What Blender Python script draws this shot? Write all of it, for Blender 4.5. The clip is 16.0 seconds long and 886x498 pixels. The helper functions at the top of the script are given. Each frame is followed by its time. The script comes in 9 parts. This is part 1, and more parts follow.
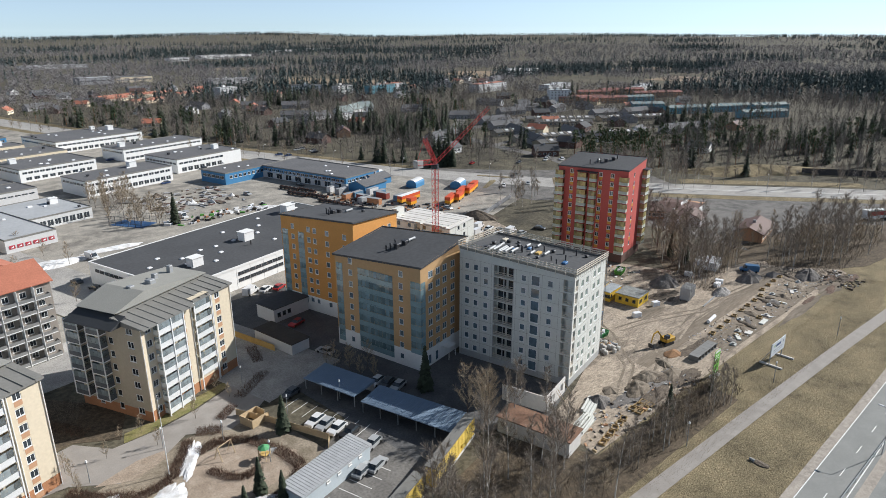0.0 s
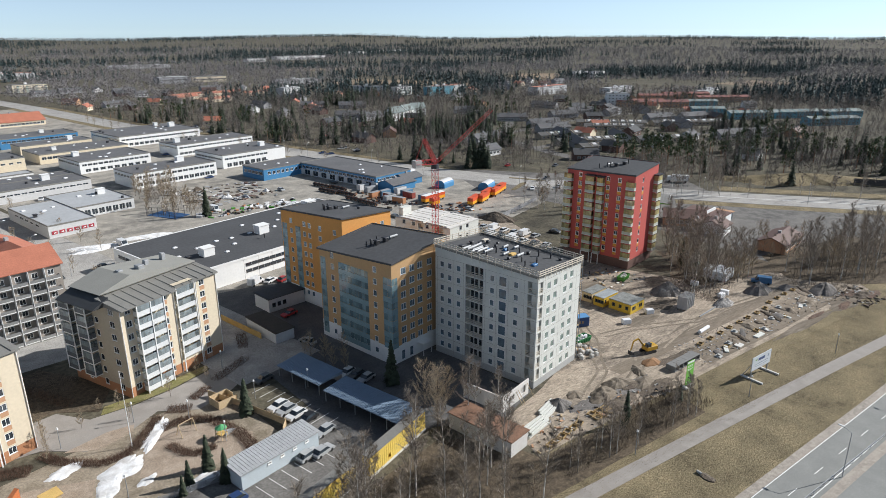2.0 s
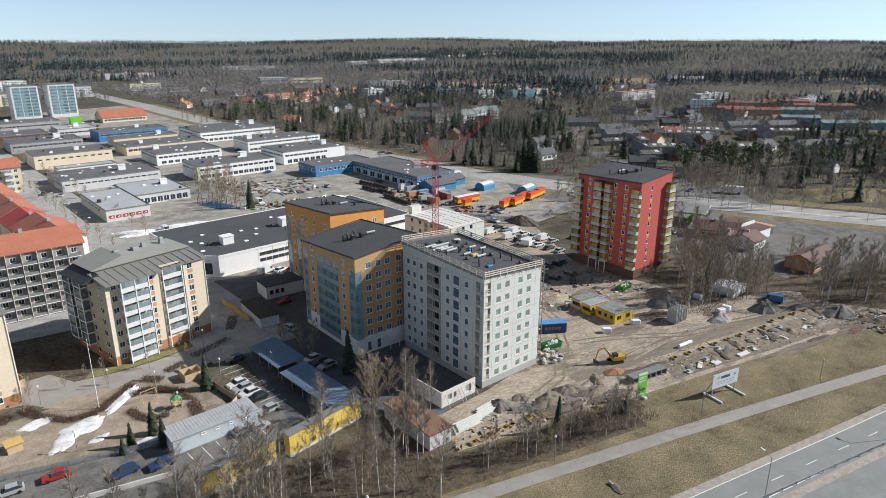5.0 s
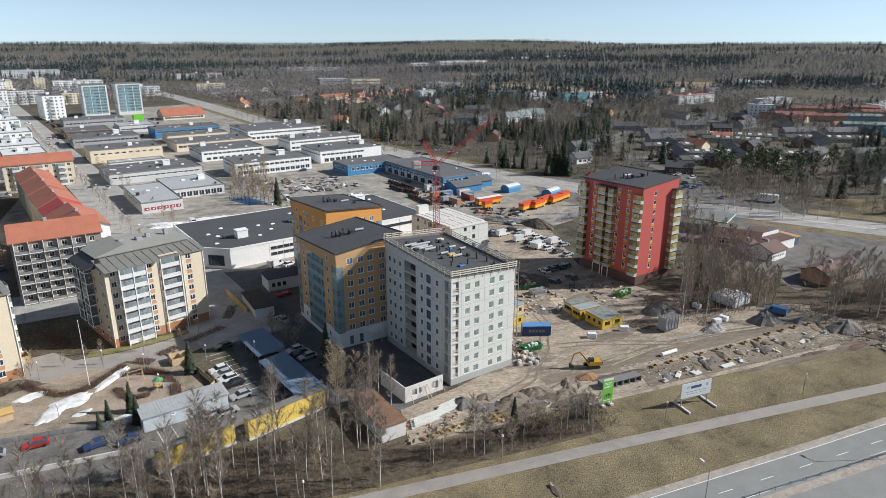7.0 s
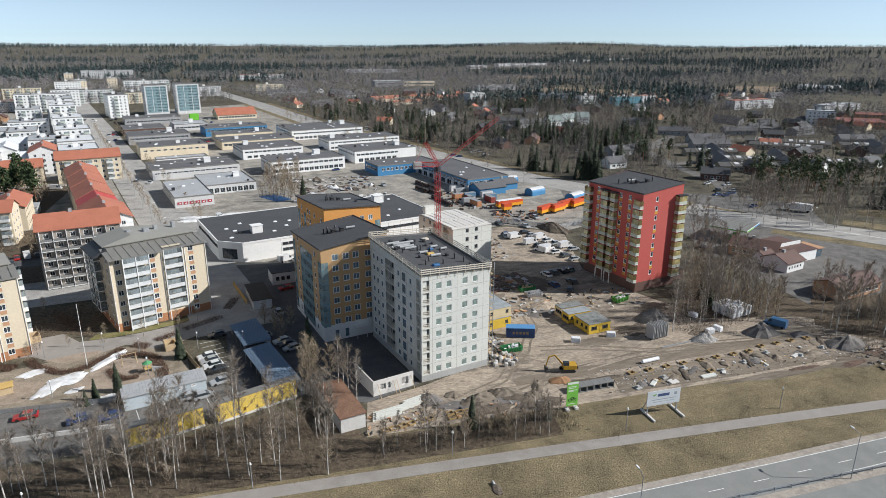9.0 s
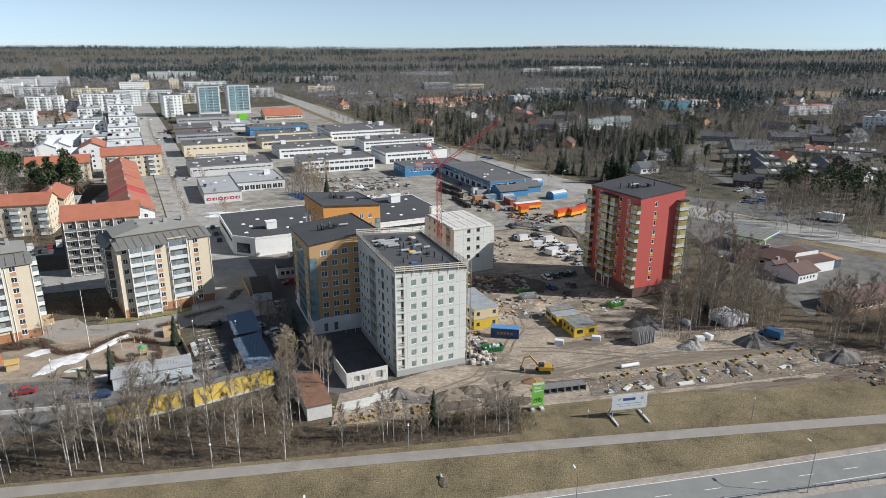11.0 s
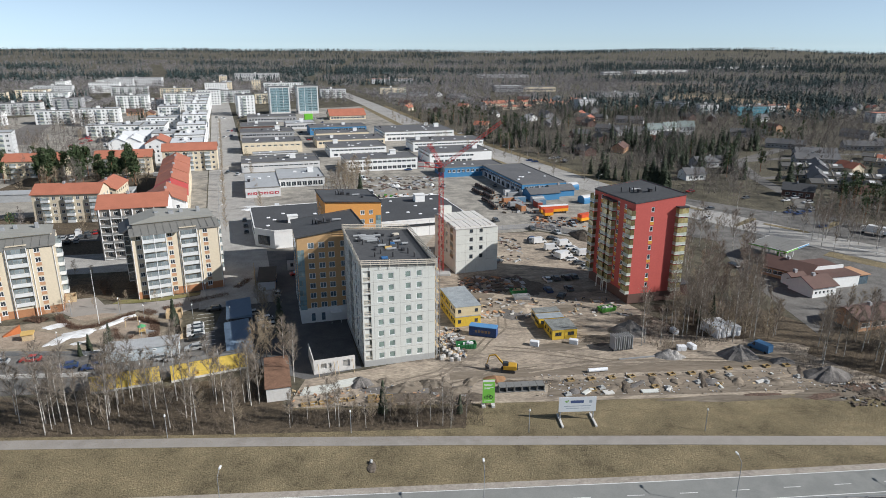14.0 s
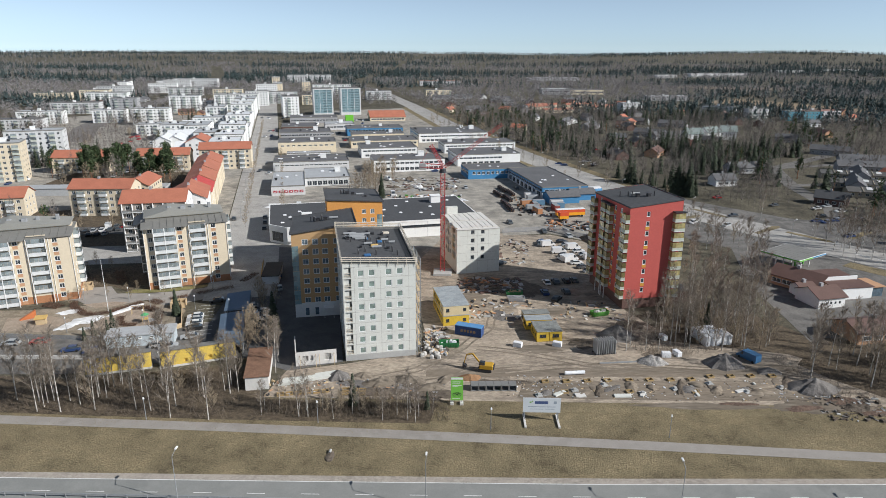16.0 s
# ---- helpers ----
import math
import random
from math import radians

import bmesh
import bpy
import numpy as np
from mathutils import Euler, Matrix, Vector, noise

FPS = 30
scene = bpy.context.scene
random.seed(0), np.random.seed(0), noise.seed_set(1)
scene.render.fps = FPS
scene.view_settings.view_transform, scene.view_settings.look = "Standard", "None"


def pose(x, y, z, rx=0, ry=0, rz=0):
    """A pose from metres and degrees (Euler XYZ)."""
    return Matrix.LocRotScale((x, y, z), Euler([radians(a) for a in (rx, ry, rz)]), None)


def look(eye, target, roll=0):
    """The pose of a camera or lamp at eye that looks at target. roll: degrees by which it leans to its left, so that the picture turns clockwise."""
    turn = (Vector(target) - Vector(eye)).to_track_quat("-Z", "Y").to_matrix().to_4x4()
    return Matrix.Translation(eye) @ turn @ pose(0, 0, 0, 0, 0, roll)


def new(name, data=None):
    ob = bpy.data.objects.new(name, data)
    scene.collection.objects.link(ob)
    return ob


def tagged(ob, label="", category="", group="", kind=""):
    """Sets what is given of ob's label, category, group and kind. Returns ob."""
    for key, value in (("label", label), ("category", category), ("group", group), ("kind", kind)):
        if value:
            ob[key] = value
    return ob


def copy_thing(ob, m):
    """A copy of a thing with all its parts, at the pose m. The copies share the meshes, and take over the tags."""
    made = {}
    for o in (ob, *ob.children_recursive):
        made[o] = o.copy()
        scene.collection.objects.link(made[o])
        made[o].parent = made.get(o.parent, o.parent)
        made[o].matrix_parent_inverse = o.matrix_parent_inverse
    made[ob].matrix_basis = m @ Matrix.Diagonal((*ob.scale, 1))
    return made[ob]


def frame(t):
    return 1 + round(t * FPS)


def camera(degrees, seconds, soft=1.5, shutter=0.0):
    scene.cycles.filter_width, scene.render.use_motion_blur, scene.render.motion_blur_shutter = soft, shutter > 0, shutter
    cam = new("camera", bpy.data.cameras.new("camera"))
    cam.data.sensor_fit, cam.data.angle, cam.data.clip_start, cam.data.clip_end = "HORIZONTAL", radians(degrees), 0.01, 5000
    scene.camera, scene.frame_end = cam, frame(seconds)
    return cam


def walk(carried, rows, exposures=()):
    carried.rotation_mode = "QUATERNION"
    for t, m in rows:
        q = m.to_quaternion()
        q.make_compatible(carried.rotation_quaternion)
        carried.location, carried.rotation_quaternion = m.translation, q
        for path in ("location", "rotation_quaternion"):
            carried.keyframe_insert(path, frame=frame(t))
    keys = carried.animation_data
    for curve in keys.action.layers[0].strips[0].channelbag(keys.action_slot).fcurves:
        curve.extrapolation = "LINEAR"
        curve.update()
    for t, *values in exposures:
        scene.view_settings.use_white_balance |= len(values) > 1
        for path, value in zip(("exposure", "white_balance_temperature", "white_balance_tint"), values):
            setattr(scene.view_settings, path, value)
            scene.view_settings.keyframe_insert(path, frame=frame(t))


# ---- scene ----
cam = camera(68.4, 16.0, soft=0.5)
METRES, EYE, TILT, LEAN, TURN = 146.8, 70.0, 0.0, 0.0, -41.9
ROWS = [
    (0.0, 0.0, 0.0, 0.0, -0.03, -18.51, 0.1),
    (0.5, 0.0355, -0.0041, 0.0003, 1.61, -18.47, 0.08),
    (1.0, 0.0708, -0.0071, -0.0001, 3.21, -18.43, 0.08),
    (1.5, 0.1061, -0.0091, -0.0, 4.84, -18.37, 0.06),
    (2.0, 0.141, -0.01, 0.0, 6.45, -18.33, 0.05),
    (2.5, 0.176, -0.0101, 0.0001, 8.05, -18.28, 0.05),
    (3.0, 0.2103, -0.0092, -0.0001, 9.57, -18.25, 0.03),
    (3.5, 0.2443, -0.0074, -0.0002, 11.11, -18.2, 0.03),
    (4.0, 0.2779, -0.0047, -0.0001, 12.62, -18.15, 0.02),
    (6.5, 0.4392, 0.0192, 0.0019, 19.97, -17.93, -0.06),
    (7.0, 0.4705, 0.0265, 0.0021, 21.39, -17.9, -0.07),
    (7.5, 0.5015, 0.0342, 0.0024, 22.82, -17.86, -0.08),
    (8.0, 0.5319, 0.0425, 0.003, 24.21, -17.81, -0.1),
    (8.5, 0.5618, 0.0511, 0.0034, 25.57, -17.76, -0.1),
    (9.0, 0.5909, 0.06, 0.0039, 26.93, -17.71, -0.12),
    (11.5, 0.7281, 0.1098, 0.005, 33.28, -17.46, -0.18),
    (12.0, 0.7541, 0.1218, 0.0052, 34.54, -17.43, -0.17),
    (12.5, 0.7796, 0.1346, 0.0051, 35.77, -17.41, -0.17),
    (13.0, 0.8047, 0.1478, 0.0049, 37.0, -17.38, -0.17),
    (13.5, 0.8296, 0.1616, 0.0046, 38.19, -17.33, -0.18),
    (14.0, 0.8544, 0.1757, 0.0045, 39.4, -17.29, -0.18),
    (14.5, 0.8789, 0.1903, 0.0047, 40.62, -17.24, -0.19),
    (15.0, 0.9029, 0.2052, 0.0052, 41.82, -17.2, -0.2),
    (15.5, 0.9264, 0.2204, 0.0056, 43.01, -17.15, -0.2),
    (16.0, 0.9496, 0.236, 0.0058, 44.18, -17.11, -0.21),
]
walk(cam, [(t, pose(0, 0, EYE, TILT, LEAN, TURN) @ pose(METRES * x, METRES * y, METRES * z, 90 + pitch, roll, yaw)) for t, x, y, z, yaw, pitch, roll in ROWS],
     exposures=[(0.0, 0.36, 6300, 8.6), (16.0, 0.17, 6300, 8.6)])

# ---- world, sun, exposure ----
SUN_AZ, SUN_EL = -17.0, 33.0          # bearing from +x, height above the horizon
world = bpy.data.worlds.new("sky")
scene.world = world
world.use_nodes = True
wn = world.node_tree.nodes
wl = world.node_tree.links
wn.clear()
sky = wn.new("ShaderNodeTexSky")
sky.sky_type = 'NISHITA'
sky.sun_disc = False
sky.sun_elevation = radians(SUN_EL)
sky.sun_rotation = radians(90 - SUN_AZ)
sky.air_density, sky.dust_density, sky.ozone_density = 0.55, 0.0, 3.0
bg = wn.new("ShaderNodeBackground")
bg.inputs[1].default_value = 0.086
wo = wn.new("ShaderNodeOutputWorld")
pale = wn.new("ShaderNodeHueSaturation")
pale.inputs["Saturation"].default_value = 0.42
cool = wn.new("ShaderNodeMix")
cool.data_type, cool.blend_type = 'RGBA', 'MULTIPLY'
cool.inputs[0].default_value = 1.0
cool.inputs[7].default_value = (0.86, 1.0, 1.11, 1)
wl.new(sky.outputs[0], pale.inputs["Color"])
wl.new(pale.outputs[0], cool.inputs[6])
wl.new(cool.outputs[2], bg.inputs[0])
wl.new(bg.outputs[0], wo.inputs[0])
sun_data = bpy.data.lights.new("sun", 'SUN')
sun_data.energy, sun_data.angle, sun_data.color = 5.0, radians(0.55), (1.0, 0.96, 0.91)
sun = new("sun", sun_data)
sd = Vector((math.cos(radians(SUN_EL)) * math.cos(radians(SUN_AZ)), math.cos(radians(SUN_EL)) * math.sin(radians(SUN_AZ)), math.sin(radians(SUN_EL))))
sun.matrix_world = look(sd * 300, (0, 0, 0))


# ---- materials ----
def mat(name, col, rough=0.8, metal=0.0, var=0.12, scale=0.6, fine=6.0, bump=0.0, spec=0.4, island=0.0, obrand=0.0, col2=None, trans=0.0, stain=0.0):
    """Procedural surface: base colour broken up at two scales, with fine relief."""
    m = bpy.data.materials.new(name)
    m.use_nodes = True
    n, l = m.node_tree.nodes, m.node_tree.links
    b = n["Principled BSDF"]
    b.inputs["Roughness"].default_value = rough
    b.inputs["Metallic"].default_value = metal
    b.inputs["Specular IOR Level"].default_value = spec
    if trans:
        b.inputs["Transmission Weight"].default_value = trans
    tc = n.new("ShaderNodeTexCoord")
    geo = n.new("ShaderNodeNewGeometry")
    pos = geo.outputs["Position"]
    n1 = n.new("ShaderNodeTexNoise")
    n1.inputs["Scale"].default_value = scale
    n1.inputs["Detail"].default_value = 5
    n2 = n.new("ShaderNodeTexNoise")
    n2.inputs["Scale"].default_value = fine
    n2.inputs["Detail"].default_value = 4
    l.new(pos, n1.inputs["Vector"])
    l.new(pos, n2.inputs["Vector"])
    c2 = col2 if col2 else tuple(min(1, c * 0.6) for c in col)
    mx = n.new("ShaderNodeMix")
    mx.data_type = 'RGBA'
    mx.inputs[6].default_value = (*col, 1)
    mx.inputs[7].default_value = (*c2, 1)
    ramp = n.new("ShaderNodeMapRange")
    ramp.inputs[1].default_value, ramp.inputs[2].default_value = 0.35, 0.7
    ramp.inputs[3].default_value, ramp.inputs[4].default_value = 0.0, 1.0 if col2 else min(1.0, var * 3)
    l.new(n1.outputs["Fac"], ramp.inputs[0])
    l.new(ramp.outputs[0], mx.inputs[0])
    hsv = n.new("ShaderNodeHueSaturation")
    l.new(mx.outputs[2], hsv.inputs["Color"])
    val = n.new("ShaderNodeMapRange")
    val.inputs[1].default_value, val.inputs[2].default_value = 0.3, 0.7
    val.inputs[3].default_value, val.inputs[4].default_value = 1 - var, 1 + var
    l.new(n2.outputs["Fac"], val.inputs[0])
    out = val.outputs[0]
    if island or obrand:
        if island:
            r = geo.outputs["Random Per Island"]
        else:
            r = n.new("ShaderNodeObjectInfo").outputs["Random"]
        rr = n.new("ShaderNodeMapRange")
        k = island or obrand
        rr.inputs[3].default_value, rr.inputs[4].default_value = 1 - k, 1 + k
        l.new(r, rr.inputs[0])
        mu = n.new("ShaderNodeMath")
        mu.operation = 'MULTIPLY'
        l.new(out, mu.inputs[0])
        l.new(rr.outputs[0], mu.inputs[1])
        out = mu.outputs[0]
    l.new(out, hsv.inputs["Value"])
    l.new(hsv.outputs["Color"], b.inputs["Base Color"])
    if bump:
        bp = n.new("ShaderNodeBump")
        bp.inputs["Strength"].default_value = 0.6
        bp.inputs["Distance"].default_value = bump
        l.new(n2.outputs["Fac"], bp.inputs["Height"])
        l.new(bp.outputs[0], b.inputs["Normal"])
    return m


def ground_mat(name, cols, scale, fine, rough=0.95, bump=0.03, streak=None, grit=0.28):
    """Earth or paving: three tones mixed by two noises, with grit; streak stretches the patches along a bearing."""
    m = bpy.data.materials.new(name)
    m.use_nodes = True
    n, l = m.node_tree.nodes, m.node_tree.links
    b = n["Principled BSDF"]
    b.inputs["Roughness"].default_value = rough
    b.inputs["Specular IOR Level"].default_value = 0.2
    geo = n.new("ShaderNodeNewGeometry")
    pos = geo.outputs["Position"]
    if streak:
        mp = n.new("ShaderNodeMapping")
        mp.inputs["Rotation"].default_value = (0, 0, radians(-streak[0]))
        mp.inputs["Scale"].default_value = (1.0 / streak[1], 1, 1)
        l.new(pos, mp.inputs["Vector"])
        pos = mp.outputs[0]
    facs = []
    for s, lo, hi in ((scale, 0.4, 0.62), (scale * 5.3, 0.42, 0.66), (fine, 0.3, 0.7)):
        t = n.new("ShaderNodeTexNoise")
        t.inputs["Scale"].default_value = s
        t.inputs["Detail"].default_value = 7
        t.inputs["Roughness"].default_value = 0.62
        l.new(pos, t.inputs["Vector"])
        r = n.new("ShaderNodeMapRange")
        r.inputs[1].default_value, r.inputs[2].default_value = lo, hi
        l.new(t.outputs["Fac"], r.inputs[0])
        facs.append((t, r))
    a = n.new("ShaderNodeMix")
    a.data_type = 'RGBA'
    a.inputs[6].default_value, a.inputs[7].default_value = (*cols[0], 1), (*cols[1], 1)
    l.new(facs[0][1].outputs[0], a.inputs[0])
    c = n.new("ShaderNodeMix")
    c.data_type = 'RGBA'
    c.inputs[7].default_value = (*cols[2], 1)
    l.new(a.outputs[2], c.inputs[6])
    l.new(facs[1][1].outputs[0], c.inputs[0])
    h = n.new("ShaderNodeHueSaturation")
    l.new(c.outputs[2], h.inputs["Color"])
    v = n.new("ShaderNodeMapRange")
    v.inputs[3].default_value, v.inputs[4].default_value = 1 - grit, 1 + grit
    l.new(facs[2][1].outputs[0], v.inputs[0])
    l.new(v.outputs[0], h.inputs["Value"])
    l.new(h.outputs["Color"], b.inputs["Base Color"])
    bp = n.new("ShaderNodeBump")
    bp.inputs["Distance"].default_value = bump
    l.new(facs[2][0].outputs["Fac"], bp.inputs["Height"])
    l.new(bp.outputs[0], b.inputs["Normal"])
    return m


M_EARTH = ground_mat("heath_ground", ((0.1, 0.09, 0.066), (0.055, 0.05, 0.038), (0.135, 0.12, 0.086)), 0.02, 0.9, bump=0.1, grit=0.45)
M_GRASS = ground_mat("dry_grass", ((0.255, 0.206, 0.125), (0.122, 0.1, 0.062), (0.196, 0.162, 0.098)), 0.11, 3.4, bump=0.18, grit=0.55)
M_LAWN = ground_mat("spring_lawn", ((0.22, 0.2, 0.08), (0.16, 0.16, 0.06), (0.25, 0.21, 0.11)), 0.08, 3.0, bump=0.05)
M_SOIL = ground_mat("site_soil", ((0.335, 0.28, 0.222), (0.168, 0.142, 0.116), (0.42, 0.352, 0.278)), 0.085, 2.2, bump=0.2, streak=(14, 2.4), grit=0.36)
M_GRAVEL = ground_mat("crushed_stone", ((0.165, 0.153, 0.145), (0.12, 0.11, 0.104), (0.2, 0.186, 0.174)), 0.07, 3.0, bump=0.1)
M_ROAD = ground_mat("road_asphalt", ((0.24, 0.243, 0.232), (0.215, 0.219, 0.21), (0.262, 0.264, 0.252)), 0.05, 4.0, rough=0.85, bump=0.002, grit=0.07)
M_PATH = ground_mat("path_asphalt", ((0.3, 0.276, 0.252), (0.265, 0.243, 0.222), (0.33, 0.305, 0.28)), 0.06, 4.0, rough=0.9, bump=0.002, grit=0.07)
M_YARD = ground_mat("yard_asphalt", ((0.3, 0.281, 0.25), (0.18, 0.168, 0.15), (0.39, 0.36, 0.312)), 0.035, 2.2, rough=0.9, bump=0.01)
M_STREET = ground_mat("street_asphalt", ((0.35, 0.337, 0.318), (0.28, 0.268, 0.254), (0.4, 0.384, 0.36)), 0.04, 3.0, rough=0.9, bump=0.01)
M_WORN = ground_mat("worn_asphalt", ((0.155, 0.147, 0.138), (0.095, 0.091, 0.087), (0.195, 0.186, 0.174)), 0.05, 2.2, rough=0.9, bump=0.01)
M_LOT = ground_mat("parking_asphalt", ((0.11, 0.11, 0.113), (0.088, 0.088, 0.09), (0.135, 0.132, 0.13)), 0.05, 3.0, rough=0.9, bump=0.01)
M_SAND = ground_mat("playground_sand", ((0.34, 0.27, 0.21), (0.27, 0.215, 0.165), (0.39, 0.32, 0.255)), 0.1, 4.0, bump=0.03)
M_MUD = ground_mat("dark_mud", ((0.13, 0.105, 0.085), (0.09, 0.075, 0.06), (0.17, 0.14, 0.11)), 0.15, 3.0, bump=0.2)
M_FIELD = ground_mat("fallow_field", ((0.24, 0.18, 0.12), (0.2, 0.15, 0.1), (0.27, 0.21, 0.14)), 0.01, 0.5, bump=0.05)
M_LANE = ground_mat("gravel_lane", ((0.25, 0.205, 0.158), (0.14, 0.117, 0.092), (0.22, 0.186, 0.148)), 0.09, 2.2, bump=0.08, streak=(4, 6))
M_DIRT = ground_mat("park_dirt", ((0.27, 0.225, 0.17), (0.18, 0.15, 0.11), (0.32, 0.27, 0.21)), 0.08, 2.4, bump=0.05)
M_PALEBOARD = mat("pale_boards", (0.62, 0.56, 0.47), 0.8, var=0.12, fine=5)
M_SHOULDER = ground_mat("gravel_shoulder", ((0.36, 0.32, 0.28), (0.27, 0.24, 0.21), (0.4, 0.36, 0.31)), 0.2, 3.0, bump=0.01, grit=0.15)
M_SNOW = mat("old_snow", (0.82, 0.83, 0.85), 0.7, var=0.06, scale=0.5, fine=3.0, bump=0.08, col2=(0.5, 0.48, 0.46))
M_PAINT = mat("road_paint", (0.75, 0.75, 0.73), 0.7, var=0.1, fine=5)

M_CONC = mat("concrete_panel", (0.62, 0.625, 0.585), 0.85, var=0.05, scale=0.25, fine=1.5, bump=0.004)
M_CONC2 = mat("concrete_dark", (0.4, 0.4, 0.39), 0.85, var=0.07, scale=0.3, fine=1.8, bump=0.004)
M_CONCW = mat("pale_concrete", (0.62, 0.6, 0.57), 0.85, var=0.06, scale=0.3, fine=1.8, bump=0.004)
M_JOINT = mat("panel_joint", (0.3, 0.28, 0.26), 0.9, var=0.08)
M_ORANGE = mat("orange_render", (0.62, 0.30, 0.085), 0.85, var=0.05, scale=0.2, fine=2.0, bump=0.003)
M_OCHRE = mat("ochre_render", (0.52, 0.33, 0.165), 0.85, var=0.05, scale=0.2, fine=2.0, bump=0.003)
M_BROWN = mat("brown_brick", (0.34, 0.19, 0.075), 0.85, var=0.1, scale=0.3, fine=4.0, bump=0.004)
M_RED = mat("red_render", (0.48, 0.098, 0.082), 0.8, var=0.05, scale=0.2, fine=2.0, bump=0.003)
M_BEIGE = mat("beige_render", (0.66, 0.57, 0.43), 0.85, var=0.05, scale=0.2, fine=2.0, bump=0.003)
# tan; on the beige blocks' left walls it also holds weaker light
M_TAN = mat("tan_and_dim_beige", (0.44, 0.385, 0.3), 0.85, var=0.06, scale=0.25, fine=2.0, bump=0.003)
M_RUST = mat("rust_panel", (0.42, 0.2, 0.1), 0.8, var=0.1)
M_WHITE = mat("white_render", (0.78, 0.78, 0.77), 0.8, var=0.04, scale=0.2, fine=1.5, bump=0.002)
M_CREAM = mat("cream_panel", (0.72, 0.62, 0.46), 0.8, var=0.06, scale=0.2, fine=1.5)
M_LGREY = mat("light_grey_panel", (0.6, 0.6, 0.6), 0.75, var=0.05, scale=0.2, fine=1.5)
M_MGREY = mat("mid_grey_panel", (0.36, 0.36, 0.37), 0.75, var=0.06, scale=0.2, fine=1.5)
M_BLUE = mat("blue_cladding", (0.06, 0.22, 0.42), 0.6, var=0.06, scale=0.3, fine=2.0)
M_BITUMEN = mat("bitumen_roof", (0.075, 0.077, 0.082), 0.85, var=0.14, scale=0.12, fine=1.2, bump=0.01)
M_BITUMEN2 = mat("weathered_felt", (0.13, 0.13, 0.135), 0.85, var=0.14, scale=0.1, fine=1.0, bump=0.01)
M_PALEROOF = mat("pale_sheet_roof", (0.42, 0.43, 0.44), 0.55, var=0.08, scale=0.1, fine=1.0)
M_REDROOF = mat("red_tile_roof", (0.43, 0.16, 0.10), 0.7, var=0.12, scale=0.25, fine=3.0, bump=0.02)
M_GREYROOF = mat("grey_sheet_roof", (0.21, 0.205, 0.19), 0.6, var=0.08, scale=0.2, fine=2.0)
M_DARKROOF = mat("dark_sheet_roof", (0.045, 0.047, 0.05), 0.55, var=0.08, scale=0.2, fine=2.0)
M_BROWNROOF = mat("brown_roof", (0.13, 0.075, 0.062), 0.7, var=0.12, scale=0.3, fine=3.0)
M_GLASS = mat("window_glass", (0.06, 0.075, 0.09), 0.05, var=0.25, scale=0.35, fine=0.8, spec=0.9, trans=0.25)
M_BALGLASS = mat("balcony_glass", (0.24, 0.36, 0.4), 0.05, var=0.25, scale=0.3, fine=0.7, spec=0.9, trans=0.35, island=0.35)
M_YGLASS = mat("yellow_balcony_glass", (0.42, 0.36, 0.17), 0.08, var=0.3, scale=0.5, fine=0.9, spec=0.9, trans=0.35, island=0.75)
M_FILMGLASS = mat("film_covered_glass", (0.24, 0.31, 0.28), 0.12, var=0.3, scale=0.6, fine=1.0, spec=0.7)
# pale blue sky reflection painted into the base colour of this glass
M_SKYGLASS = mat("sky_tinted_glass", (0.14, 0.2, 0.25), 0.06, var=0.3, scale=0.5, fine=0.9, spec=0.9, trans=0.15)
M_GREYBARK = mat("grey_bark", (0.19, 0.165, 0.145), 0.9, var=0.2)
M_FRAME = mat("white_frame", (0.78, 0.78, 0.77), 0.5, var=0.03)
M_DKFRAME = mat("dark_frame", (0.05, 0.05, 0.055), 0.5, var=0.05)
M_SLAB = mat("balcony_concrete", (0.62, 0.62, 0.6), 0.8, var=0.06)
M_PALEGREEN = mat("pale_green_panel", (0.47, 0.5, 0.43), 0.6, var=0.05)
M_METAL = mat("galvanised_steel", (0.34, 0.35, 0.36), 0.6, metal=0.25, var=0.08)
M_DKMETAL = mat("dark_steel", (0.06, 0.06, 0.065), 0.5, metal=0.5, var=0.08)
M_TIMBER = mat("raw_timber", (0.55, 0.42, 0.26), 0.8, var=0.12, fine=8)
M_YTIMBER = mat("formwork_timber", (0.6, 0.4, 0.14), 0.8, var=0.12, fine=8)
M_YELLOW = mat("yellow_paint", (0.62, 0.42, 0.05), 0.6, var=0.08, scale=0.5, fine=3)
M_YFENCE = mat("yellow_board_wall", (0.72, 0.52, 0.11), 0.75, var=0.1, scale=0.5, fine=3)
M_CRANE = mat("crane_red", (0.5, 0.05, 0.05), 0.5, var=0.08)
M_TRUNK = mat("birch_bark", (0.6, 0.57, 0.53), 0.9, var=0.25, scale=1.2, fine=6, col2=(0.13, 0.115, 0.1))
M_TWIG = mat("bare_twigs", (0.245, 0.205, 0.165), 0.9, var=0.1, island=0.35)
M_TWIG2 = mat("budding_twigs", (0.34, 0.275, 0.195), 0.9, var=0.1, island=0.3)
M_BARK = mat("dark_bark", (0.12, 0.09, 0.07), 0.9, var=0.15)
M_PINEBARK = mat("pine_bark", (0.22, 0.11, 0.06), 0.9, var=0.15)
M_NEEDLE = mat("spruce_needles", (0.042, 0.055, 0.032), 0.85, var=0.15, island=0.4)
M_NEEDLE2 = mat("pine_needles", (0.05, 0.075, 0.03), 0.85, var=0.15, island=0.4)
# distance haze painted into the needles: paler, bluer than spruce_needles
M_NEEDLE_HAZE = mat("hazed_conifer", (0.05, 0.075, 0.075), 0.9, var=0.15, island=0.35)
